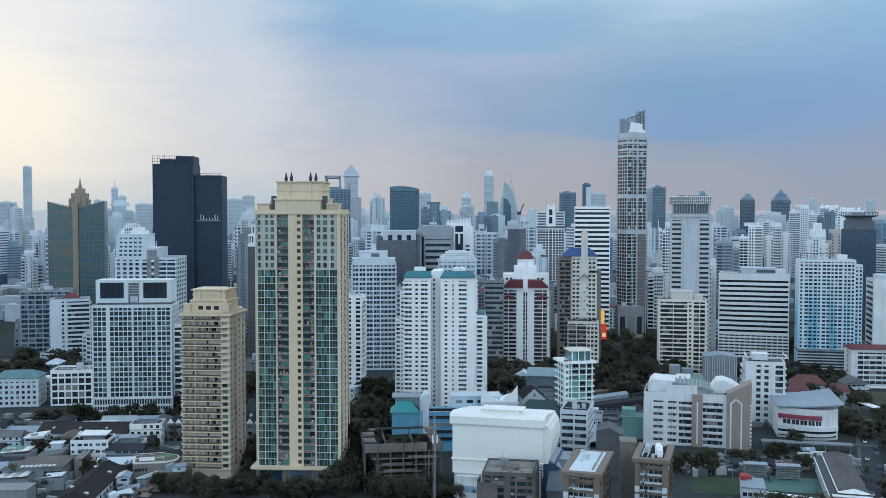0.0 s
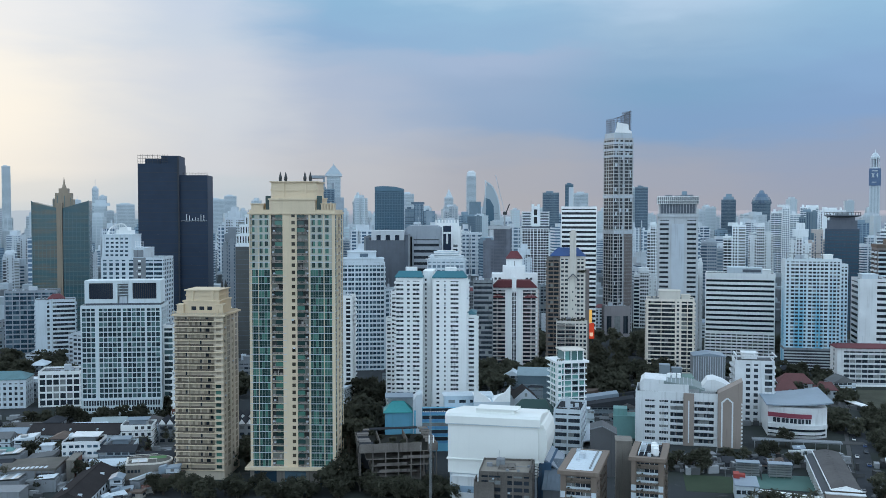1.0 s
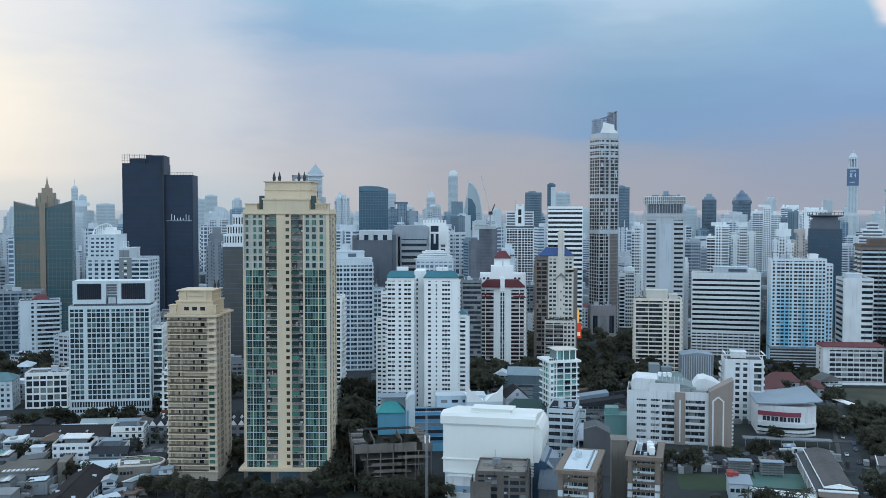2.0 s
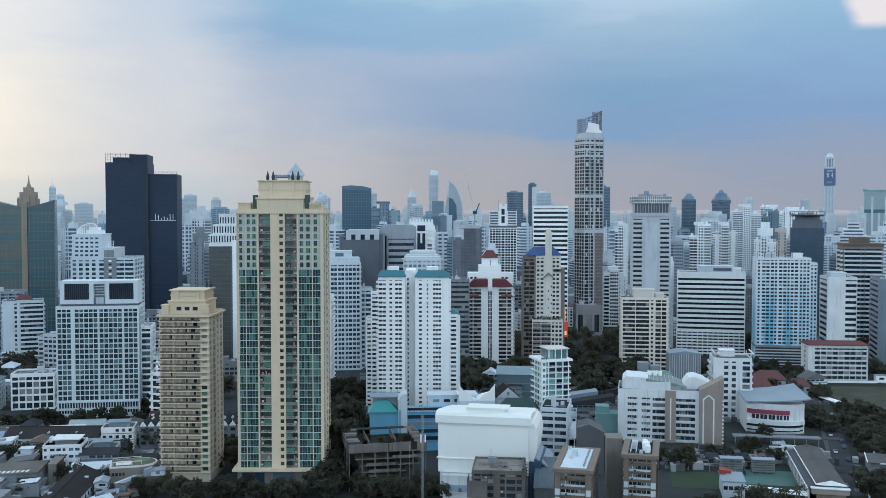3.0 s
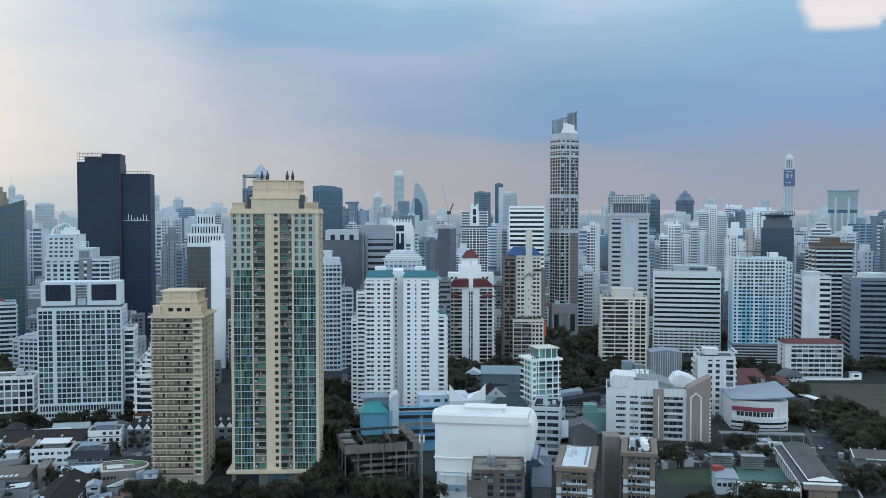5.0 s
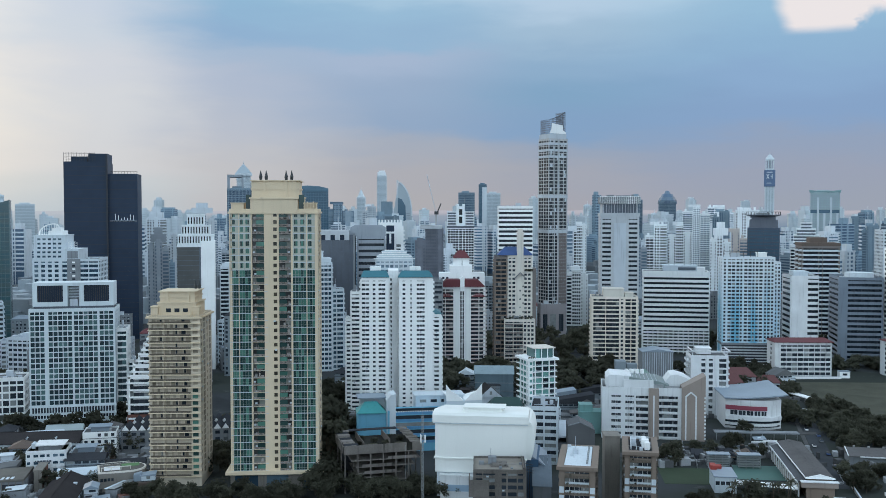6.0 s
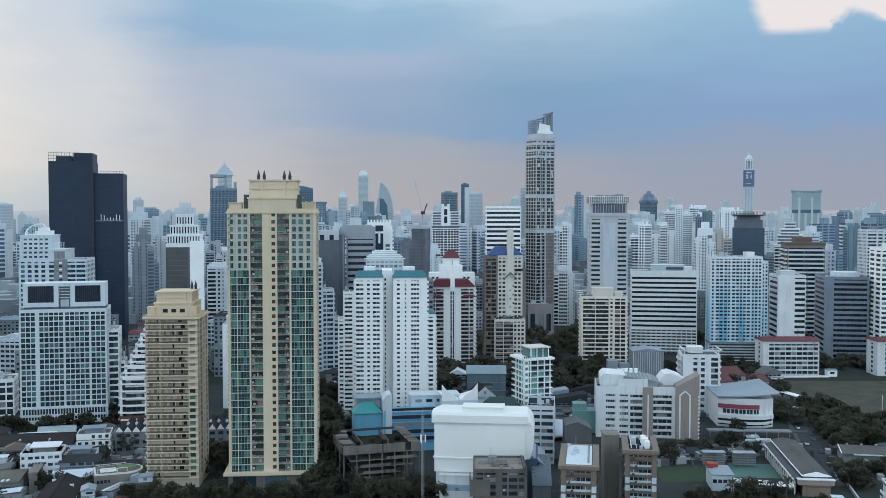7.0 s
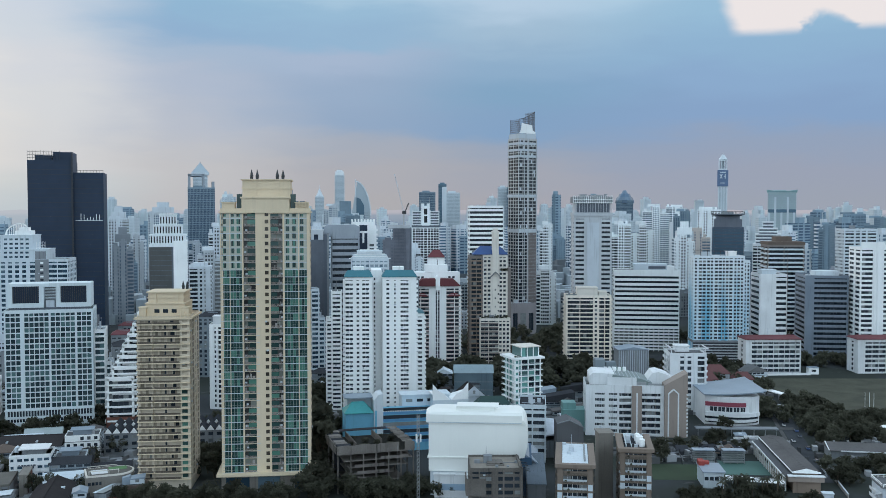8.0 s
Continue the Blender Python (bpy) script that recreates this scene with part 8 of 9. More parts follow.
def trees():
    grove(-75, 391, -3, 64, 14, 34, 1, ("round", "wide", "bush"), s=(0.5, 0.85))            # before the cream tower
    grove(-43, 440, 0, 8, 90, 20, 2, s=(0.9, 1.5))
    wood(-44, 498, 0, 20, 36, 26, 37, (1.3, 2.0))
    grove(-41, 462, 0, 12, 50, 18, 3, s=(0.9, 1.4))              # dark stand beside the ruin
    grove(-2, 393, 0, 66, 10, 24, 17, ("bush",), (0.9, 1.6))
    wood(0, 506, -4, 60, 12, 18, 4, (0.5, 1.0))
    wood(-182, 524, 5, 70, 18, 30, 5, (0.6, 1.05))
    grove(-190, 455, 0, 120, 110, 36, 6, ("round", "bush", "wide"), (0.5, 0.9))
    grove(230, 452, -17, 36, 36, 16, 8, ("round", "wide"), (0.55, 0.85))
    wood(258, 474, -17, 76, 56, 170, 28, (0.45, 0.85))   # park by the lane
    grove(212, 444, -20, 12, 18, 10, 9, ("round", "bush"), (0.5, 0.8))
    grove(150, 444, -15, 40, 16, 16, 10, ("round", "bush"), (0.45, 0.8))
    tree("round", 174, 475, 0.85, 40)
    grove(115, 428, -12, 24, 10, 8, 11, ("bush", "round"), (0.6, 0.9))
    wood(128, 362, -10, 62, 16, 44, 18, (0.4, 0.65))
    wood(262, 446, -17, 70, 18, 46, 39, (0.45, 0.75))
    grove(-86, 446, 0, 14, 34, 14, 31, ("round", "tall"), (0.6, 0.95))
    wood(-84, 505, 0, 22, 60, 20, 32, (0.6, 1.0))
    grove(206, 392, -10, 46, 10, 18, 33, ("bush", "round"), (0.5, 0.85))
    grove(232, 388, -8, 60, 14, 16, 34, ("bush", "round", "wide"), (0.5, 0.85))
    grove(182, 378, -8, 40, 8, 14, 35, ("bush", "round"), (0.5, 0.8))
    wood(250, 528, -12, 26, 36, 24, 36, (0.45, 0.8))
    grove(-22, 395, 0, 46, 9, 26, 41, ("bush",), (1.0, 1.7))
    wood(125, 640, -10, 70, 130, 90, 12)                         # dark hollow behind the office
    wood(50, 650, 0, 70, 90, 60, 13)
    wood(110, 800, 0, 170, 110, 110, 14, (0.9, 1.6))
    wood(225, 600, -10, 60, 50, 36, 15, (0.7, 1.1))
    wood(-265, 680, 0, 130, 120, 110, 16)
    wood(-20, 600, 0, 60, 60, 34, 19)
    wood(335, 674, -10, 90, 30, 46, 21, (0.6, 1.0))
    wood(235, 660, -10, 70, 50, 40, 22, (0.7, 1.1))
    wood(330, 780, -10, 120, 60, 50, 23)
    wood(216, 508, -12, 12, 40, 18, 24, (0.6, 0.95))
    wood(-135, 590, 0, 40, 80, 30, 20)
    for i in range(12):
        tree("palm", 119 + i * 2.1 + (i % 3), 364 + (i * 5) % 7 - i * 0.4, 0.9 + 0.05 * (i % 4), i * 47)


def ribbon_house(x, y, yaw):
    """A white four-storey house with blue window ribbons, a sign and a canopy on its roof."""
    t = thing("house", "white four storey house with blue window ribbons and roof canopy", "house", x, y, yaw, group="town houses")
    w, d, h = 16.5, 13.0, 12.6
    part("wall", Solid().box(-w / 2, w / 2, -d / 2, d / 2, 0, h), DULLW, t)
    for f in range(4):
        z = 0.9 + f * 3.1
        part("string_course", Solid().box(-w / 2 - 0.2, w / 2 + 0.2, -d / 2 - 0.2, d / 2, z + 2.25, z + 2.5), DULLW, t)
        for k in range(6):
            part("window", unit("window", 1.9 if k % 3 else 1.2, 0.12, 1.15, BLUEG), BLUEG, t, m=pose(-w / 2 + 0.5 + k * 2.65, -d / 2 - 0.08, z + 0.5))
        part("side_ribbon", Solid().box(w / 2, w / 2 + 0.1, -d / 2 + 0.7, d / 2 - 0.7, z + 0.4, z + 1.7), BLUEG, t)
    for k, (a, b) in enumerate(((-4.6, 0.5), (-3.6, 0.9), (-2.4, 0.7), (-1.2, 1.0), (0.2, 0.6), (1.2, 0.9))):
        part("sign_bar", Solid().box(a, a + b, -d / 2 - 0.3, -d / 2 - 0.2, 8.5, 9.3), SLATE, t)
    part("parapet", Solid().box(-w / 2, w / 2, -d / 2, -d / 2 + 0.25, h, h + 0.9).box(-w / 2, w / 2, d / 2 - 0.25, d / 2, h, h + 0.9).box(-w / 2, -w / 2 + 0.25, -d / 2 + 0.25, d / 2 - 0.25, h, h + 0.9).box(w / 2 - 0.25, w / 2, -d / 2 + 0.25, d / 2 - 0.25, h, h + 0.9), DULLW, t)
    part("roof", Solid().box(-w / 2 + 0.25, w / 2 - 0.25, -d / 2 + 0.25, d / 2 - 0.25, h, h + 0.1), ROOFC, t)
    part("roof_room", Solid().box(-3.8, 5.6, -3, 5, h + 0.1, h + 2.2), GREY, t)
    part("canopy", Solid().upright([(-5, h + 2.4), (7.2, h + 2.4), (7.2, h + 2.6), (-5, h + 2.9)], -4.6, 5.6), DULLW, t)
    for a, b in ((-6.6, 2.0), (-6.6, 4.2)):
        part("water_tank", Solid().cone(a, b, h + 0.1, h + 2.2, 0.9, 0.9, 12).cone(a, b, h + 2.2, h + 2.6, 0.9, 0.3, 12), COOLW, t)
    part("roof_rail", Solid().box(-7.6, -4.6, -5.0, -4.9, h + 1.8, h + 1.9).box(-7.6, -7.5, -5.0, -4.9, h, h + 1.9).box(-4.7, -4.6, -5.0, -4.9, h, h + 1.9), STEEL, t)


def gable_house(x, y, wall):
    """One narrow house of a terrace, its white gable to the street."""
    t = thing("row_house", "narrow row house with pointed white gable", "house", x, y, 0, group="gabled row houses")
    part("wall", Solid().box(-1.96, 1.96, -5.5, 5.5, 0, 11.2), wall, t)
    part("roof", Solid().gable(-2.0, 2.0, -5.9, 5.9, 11.2, 13.6), DARKROOF, t)
    part("gable_face", Solid().upright([(-1.6, 0), (1.6, 0), (1.6, 0.4), (0, 2.5), (-1.6, 0.4)], -0.1, 0.1), WHITE, t, m=pose(0, -6.05, 11.0))
    for z in (2.0, 5.2, 8.4):
        part("window", unit("window", 2.2, 0.14, 1.5, GLASS), GLASS, t, m=pose(-1.1, -5.6, z))


def houses():
    rng = random.Random(77)
    walls = [HOUSEW, COOLW, PALE, GREY, HOUSEW, HOUSEW, STAINW]
    roofs = [DARKROOF, BROWNROOF, DARKROOF, BROWNROOF, GREYROOF, RUST, ROOFC, COOLW, SHEDROOF]
    kept = [(-99, 413, 24), (-161, 438, 15), (-147, 448, 11), (-147, 475, 12), (-139, 450, 14), (-126, 421, 15), (-114, 414, 8), (-113, 397, 7), (-113, 482, 22), (-124, 430, 6), (-190, 481, 10), (-178, 481, 12), (-164, 481, 10), (-141, 390, 9), (-141, 404, 9), (-122, 404, 6), (-176, 508, 9), (-158, 404, 6), (-173, 420, 18), (-173, 398, 16), (-145, 404, 13), (-145, 390, 13), (-160, 424, 8), (-190, 400, 14), (-199, 443, 10), (-133, 402, 8), (-128, 391, 15), (-113, 392, 12)]
    # the close-packed quarter beside the towers
    for j in range(10):
        for i in range(10):
            x, y = -262 + i * 16.5 + rng.uniform(-2.5, 2.5), 389 + j * 12.0 + rng.uniform(-2, 2)
            if x > -112 - (y - 394) * 0.1 or (y > 505 and x > -165) or any(abs(x - a) < c and abs(y - b) < c * 0.8 for a, b, c in kept) or rng.random() < 0.12:
                continue
            lng = rng.random() < 0.55
            house(x, y, rng.choice((95, 98, 92)) if lng else rng.choice((5, 8, 2)), rng.uniform(8, 10) if lng else rng.uniform(8, 13), rng.uniform(15, 20) if lng else rng.uniform(8, 10), rng.choice((2, 2, 2, 3)),
                  rng.choice(walls), "gable" if lng else rng.choice(("gable", "hip", "flat", "shed", "shed")), rng.choice(roofs), "long row house under a dark pitched roof" if lng else "small town house in a close-packed quarter")
    for x, y, yaw, w, length, h, roof in ((-179, 481, 90, 15, 44, 7.0, BROWNROOF), (-145, 394, 3, 14, 46, 4.6, BROWNROOF), (-172, 508, 97, 9, 17, 6.0, TEALG), (-215, 425, 88, 12, 30, 6.2, DARKROOF)):
        t = thing("row_house", "long terrace row under a dark brown pitched roof" if roof is BROWNROOF else "long shed under a pale green sheet roof" if roof is TEALG else "long row under dark roofing sheets", "house", x, y, yaw, group="terrace rows")
        sheet = surface("pale_green_sheet", (0.34, 0.40, 0.41), 0.6, 0.3, 0.1) if roof is TEALG else roof
        part("wall", Solid().box(-w / 2, w / 2, -length / 2, length / 2, 0, h), COOLW, t)
        part("roof", Solid().gable(-w / 2 - 0.6, w / 2 + 0.6, -length / 2 - 0.5, length / 2 + 0.5, h, h + w * 0.27), sheet, t)
        part("ridge_cap", Solid().box(-0.25, 0.25, -length / 2 - 0.5, length / 2 + 0.5, h + w * 0.27 - 0.1, h + w * 0.27 + 0.15), sheet, t)
        for k in range(int(length / 4.4)):
            v = -length / 2 + 2.2 + k * 4.4
            for q in (-1, 1):
                if roof is not TEALG and (k + q) % (7 if length == 46 else 3) == 1:
                    dm = part("dormer", Solid().box(q * w * 0.3 - 0.7, q * w * 0.3 + 0.7, v - 0.4, v + 0.4, h + 0.4, h + 2.1).upright([(v - 0.6, h + 2.1), (v + 0.6, h + 2.1), (v, h + 2.6)], -0.8, 0.8, pose(q * w * 0.3, 0, 0, 0, 0, 90)), PALE, t)
                part("window", unit("window", 0.12, 1.6, 1.5, GLASS), GLASS, t, m=pose(q * w / 2 - 0.06, v - 0.8, h - 2.8))
    for x, y, yaw, w, d, h in ((-163.8, 403, 5, 9, 7, 5.5), (-124.0, 408, -24, 6, 15, 4.4), (-181, 404, 4, 14, 9, 5.0), (-196, 441, 4, 14, 10, 6.5), (-226, 408, 4, 12, 9, 6)):
        t = thing("market_shed", "low open shed under pale roofing sheets", "shed", x, y, yaw, group="sheet roofed sheds")
        part("wall", Solid().box(-w / 2 + 0.4, w / 2 - 0.4, -d / 2 + 0.4, d / 2 - 0.4, 0, h - 0.3), GREY, t)
        for k in range(int(w / 1.6)):
            part("roof_sheet", unit("roof_sheet", 1.58, d, 0.12, COOLW if h == 5.5 or k % 3 == 0 else STEEL), COOLW, t, m=pose(-w / 2 + k * 1.62, -d / 2, h + 0.12 * k))
    t = thing("brick_house", "red brick gable wall of a flat roofed house", "house", -160.2, 424, 5)
    part("wall", Solid().box(-1.6, 1.6, -6.5, 6.5, 0, 8.6), BRICK, t)
    part("render_front", Solid().box(-1.65, 1.65, -6.7, -6.52, 0, 8.6), LIFTC, t)
    part("roof", Solid().box(-1.9, 1.9, -6.9, 6.8, 8.6, 9.0), LIFTC, t)
    t = thing("workshop", "grey flat-roofed workshop with pale roof light strips", "shed", -176.5, 419, 5)
    part("wall", Solid().box(-13, 12.6, -10, 9, 0, 6.6), GREY, t)
    part("roof", Solid().upright([(-13.5, 6.6), (12.7, 6.6), (12.7, 7.6), (-13.5, 6.9)], -10.6, 9.4), ROOFSLAB, t)
    for k in range(8):
        part("roof_light", unit("roof_light", 1.1, 3.2, 0.12, COOLW), COOLW, t, m=pose(-6 + k * 1.9, -9.4, 7.16 + k * 0.05))
    part("shopfront", Solid().box(4, 12.4, -10.2, -10.02, 0.6, 5.4), BLACKBAND, t)
    for k in range(4):
        part("shop_post", unit("shop_post", 0.3, 0.3, 6.4, LIFTC), LIFTC, t, m=pose(4 + k * 2.7, -10.5, 0))
    t = thing("roof_truss", "white open steel frame on a dark flat roof", "frame", -132.8, 427, 30)
    part("block", Solid().box(-5, 5, -5, 4, 0, 4.4), DARKROOF, t)
    part("frame", Solid().bar((-4, -4, 4.4), (-2, -4, 7.2), 0.16).bar((-2, -4, 7.2), (3.4, -4, 5.0), 0.16).bar((-4, 2, 4.4), (-2, 2, 7.2), 0.16).bar((-2, 2, 7.2), (3.4, 2, 5.0), 0.16).bar((-2, -4, 7.2), (-2, 2, 7.2), 0.16).bar((3.4, -4, 5.0), (3.4, 2, 5.0), 0.16).bar((0.6, -4, 6.1), (0.6, 2, 6.1), 0.12), DULLW, t)
    house(-134.6, 402.5, 8, 5, 7, 2, PALE, "gable", GREYROOF, "small pale blue gabled house")
    house(-199, 443, 10, 12, 10, 2, PALE, "hip", surface("pale_teal_roof", (0.12, 0.26, 0.25), 0.7, 0.3, 0.2), "small house under a pale teal hipped roof")
    t = thing("yard_wall", "blank grey yard building with a flat top", "building", -174, 384, 3)
    part("wall", Solid().box(-11, 8, -5, 5, 0, 6), GREY, t)
    part("coping", Solid().box(-11.2, 8.2, -5.2, 5.2, 6, 6.3), GREY, t)
    grove(-114, 396, 0, 16, 14, 9, 73, ("round", "bush"), (0.45, 0.7))
    for x, y, yaw, w, d, h, mat in ((-129, 396, 12, 5, 6, 3.4, GREYROOF), (-123.5, 392, -8, 6, 4, 3.0, RUST), (-130, 388, 30, 6, 5, 3.6, COOLW), (-121, 399, 20, 4, 5, 3.8, BRICK)):
        house(x, y, yaw, w, d, 1, STAINW, "shed", mat, "low shack under a patched sheet roof")
    tree("wide", -168, 451, 0.8, 20)
    tree("round", -173, 448, 0.75, 70)
    grove(-182, 461, 0, 14, 14, 7, 71, ("round", "wide"), (0.6, 0.85))
    grove(-141, 461, 0, 8, 8, 4, 72, ("round", "bush"), (0.6, 0.8))
    ribbon_house(-161, 439, 5)
    house(-147, 448, 5, 13, 12, 3, COOLW, "flat", GREYROOF, "pale three storey house")
    house(-147, 475, 5, 15, 12, 4, WHITE, "flat", GREYROOF, "white four storey flat roofed house")
    house(-112.8, 396, 5, 5.5, 5, 1, COOLW, "shed", GREYROOF, "small pale blue roof hut").matrix_basis = pose(-114.2, 414, 4.4, 0, 0, 5)
    t = thing("market_house", "low red-brown block under a pale blue hut", "house", -114.2, 414, 5)
    part("wall", Solid().box(-4.2, 4.2, -4.0, 4.0, 0, 4.38), RUST, t)
    t = thing("roof_terrace", "beige rounded building with a white and green roof court", "building", -126.5, 421, 14)
    t.matrix_basis = t.matrix_basis @ Matrix.Scale(0.8, 4)
    k = [radians(-90 + 180 * i / 12) for i in range(13)]
    shell = [(3 + 9.5 * math.cos(a), 9.0 * math.sin(a)) for a in k] + [(-12, 8), (-12, -8)]
    part("wall", Solid().prism(shell, 0, 9.6), LIFTC, t)
    part("parapet", Solid().prism(shell, 9.6, 10.4), IVORY, t)
    part("court", Solid().prism([(x * 0.92, y * 0.9) for x, y in shell], 10.4, 10.5), ROOFSLAB, t)
    part("green_mat", Solid().box(0, 9, 0, 6, 10.5, 10.6), surface("green_roof_mat", (0.10, 0.22, 0.09), 0.9, 0.3, 0.0), t)
    part("white_mat", Solid().box(-9, -1, -5.5, 2.5, 10.5, 10.6), DULLW, t)
    for i in range(8):
        part("window", unit("window", 1.3, 0.14, 1.6, GLASS), GLASS, t, m=pose(-11 + i * 1.8, -8.5, 5.6))
    for a in (-10.5, -5.6, -0.8, 4.0):
        part("pergola_post", unit("pergola_post", 0.25, 0.25, 1.8, IVORY), IVORY, t, m=pose(a, -6.6, 10.5))
    part("pergola_beam", Solid().bar((-10.6, -6.5, 12.3), (4.4, -6.5, 12.3), 0.16).bar((-10.6, 6.5, 11.6), (4.4, 6.5, 11.6), 0.14), IVORY, t)
    for k, count in ((0, 19), (1, 14)):
        for i in range(count):
            gable_house(-136.5 + i * 3.95 + k * 2, 484 + k * 13, (GREY, PALE)[k])
    # between the towers further back
    for k in range(30):
        x, y = rng.uniform(-60, 260), rng.uniform(540, 690)
        if any(abs(x - a) < c and abs(y - b) < e for a, b, c, e in ((0, 530, 50, 32), (59, 712, 30, 30), (99, 700, 30, 35), (172, 700, 30, 25), (292, 650, 36, 22), (230, 560, 50, 45), (170, 893, 20, 20), (125, 640, 40, 60))):
            continue
        house(x, y, rng.choice((-8, -17, 5)), rng.uniform(8, 16), rng.uniform(8, 14), rng.choice((2, 2, 3)), rng.choice(walls), rng.choice(("flat", "hip", "shed", "gable")), rng.choice(roofs), "low house between the towers")
    for k in range(34):
        x, y = rng.uniform(-420, -190), rng.uniform(600, 740)
        house(x, y, rng.choice((-8, 20, 5)), rng.uniform(10, 20), rng.uniform(9, 16), rng.choice((2, 2, 3)), rng.choice(walls), rng.choice(("flat", "hip", "flat", "shed")), rng.choice(roofs), "low house between the towers")


def left_low_blocks():
    tower("apartment_block", "low white block with framed dark windows", (-225.5, 585, 8), (24, 18, 21.5), 5, WHITE, GLASS, rep("w2.4 p.5", 6), rep("w2.4 p.5", 5), band=0.25, pieces=60)
    t = tower("apartment_block", "pale low apartment block with pitched eaves", (-257, 580, 8), (26, 18, 17), 5, COOLW, GLASS, rep("w1.6 p1.4", 8), rep("w1.6 p1.4", 4), band=0.45, pieces=60)
    part("pitched_roof", Solid().hip(-13.6, 13.6, -9.6, 9.6, 17, 21, 0.6), surface("faded_teal_roof", (0.10, 0.20, 0.22), 0.7, 0.3, 0.2), t)
    tower("office_block", "grey blue glass low block", (-330, 800, 12), (40, 20, 52), 13, BLUEGREY, BLUEG, rep("w4 p.5", 7), band=0.3)


def car(x, y, yaw, paint):
    t = thing("car", "parked car on the lane", "car", x, y, yaw, z=0.05, group="parked cars")
    part("body", Solid().upright([(-2.1, 0.35), (2.1, 0.35), (2.15, 0.8), (1.3, 0.95), (-1.9, 1.0), (-2.1, 0.8)], -0.85, 0.85), paint, t)
    part("cabin", Solid().upright([(-1.8, 0.99), (0.9, 0.95), (0.3, 1.45), (-1.4, 1.48)], -0.75, 0.75), GLASS, t)
    for a in (-1.3, 1.3):
        for b in (-0.86, 0.66):
            part("wheel", Solid().cone(0, 0, 0, 0.2, 0.33, 0.33, 10), DARKSTEEL, t, m=pose(a, b + 0.2, 0.33, 90, 0, 0))


def right_yard():
    t = thing("long_shed", "long shed with grey pitched roof, white verges and stained lean-to wall", "shed", 166.8, 399.6, -15.4)
    part("wall", Solid().box(-5.0, 5.0, -30, 30.5, 0, 8.2), BROWN, t)
    part("roof", Solid().gable(-5.5, 5.7, -31, 31.5, 8.2, 9.6), SHEDROOF, t)
    part("verge", Solid().box(-5.85, -5.5, -31.2, 31.5, 8.1, 8.5), DULLW, t)
    for i in range(20):
        part("roof_seam", Solid().bar((-5.4, -29.6 + i * 3.15, 8.3), (0, -29.6 + i * 3.15, 9.66), 0.06).bar((5.6, -29.6 + i * 3.15, 8.3), (0, -29.6 + i * 3.15, 9.66), 0.06), SHEDROOF, t)
    # dark lean-to roof, blackened to take in the clerestory's shadow as well
    part("lean_to_roof", Solid().upright([(-5.02, 7.5), (-8.5, 6.3), (-8.5, 6.05), (-5.02, 7.2)], -30.5, 31), BLACKBAND, t)
    part("gutter", Solid().box(-8.85, -8.5, -30.8, 31.2, 5.95, 6.5), DULLW, t)
    part("lean_to_wall", Solid().box(-7.9, -7.6, -30, 30.5, 0, 6.0), STAINW, t)
    for i in range(15):
        part("post", unit("post", 0.3, 0.3, 5.9, DULLW), DULLW, t, m=pose(-8.25, -30 + i * 4.25, 0))
        if i % 3:
            part("window", unit("window", 0.12, 2.6, 1.3, GLASS), GLASS, t, m=pose(-8.0, -29 + i * 4.25, 3.2))
    part("gable_end", Solid().upright([(-5.7, 8.0), (5.9, 8.0), (5.9, 8.4), (0.1, 9.9), (-5.7, 8.4)], -31.6, -31.0), WHITE, t)
    part("porch_fascia", Solid().box(-7.6, 6.6, -34, -31.62, 5.0, 7.1), TAUPE, t)
    part("porch_coping", Solid().box(-7.9, 6.9, -34.3, -31.62, 7.1, 7.45), DULLW, t)
    part("porch_wall", Solid().box(-5.5, 5.5, -32.6, -31.62, 0, 5.0), BROWN, t)
    t = thing("long_shed", "low long shed with grey sheet roof and white gutter", "shed", 196.8, 415.2, -18.6)
    part("wall", Solid().box(1, 62, 1.2, 15, 0, 4.4), GREY, t)
    part("roof", Solid().upright([(0, 4.4), (16, 4.4), (16, 4.7), (9, 6.9), (0, 4.7)], -63, 0, pose(0, 0, 0, 0, 0, 90)), SHEDROOF, t)
    part("gutter", Solid().box(5, 62.5, -0.35, 0.0, 4.2, 4.75), DULLW, t)
    part("verge", Solid().bar((-0.1, 0, 4.7), (-0.1, 9, 6.9), 0.2), DULLW, t)
    for i in range(9):
        part("ridge_vent", unit("ridge_vent", 0.9, 0.9, 0.9, STEEL), STEEL, t, m=pose(3.5 + i * 6.4, 8.6, 6.6))
    t = thing("town_house", "white flat-roofed house with roof railings and a tank", "house", 177.5, 346.0, -17)
    part("wall", Solid().box(0, 26, 0, 14, 0, 7.6), PALE, t)
    part("roof", Solid().box(-0.6, 26.6, -0.6, 14.6, 7.6, 8.0), ROOFC, t)
    for z in (2.4, 5.0):
        part("balcony", Solid().box(-2.4, -0.02, 1, 9, z, z + 0.25).box(-2.4, -2.25, 1, 9, z + 0.25, z + 1.2), DULLW, t)
        for i in range(4):
            part("window", unit("window", 2.2, 0.14, 1.5, GLASS), GLASS, t, m=pose(1.5 + i * 4.4, -0.1, z))
    for a, b, c, d in ((0, 26, -0.3, -0.3), (0, 26, 14.2, 14.2), (-0.3, -0.3, 0, 14)):
        part("roof_rail", Solid().bar((a, c, 9.2), (b, d, 9.2), 0.12).bar((a, c, 8.6), (b, d, 8.6), 0.08), WHITE, t)
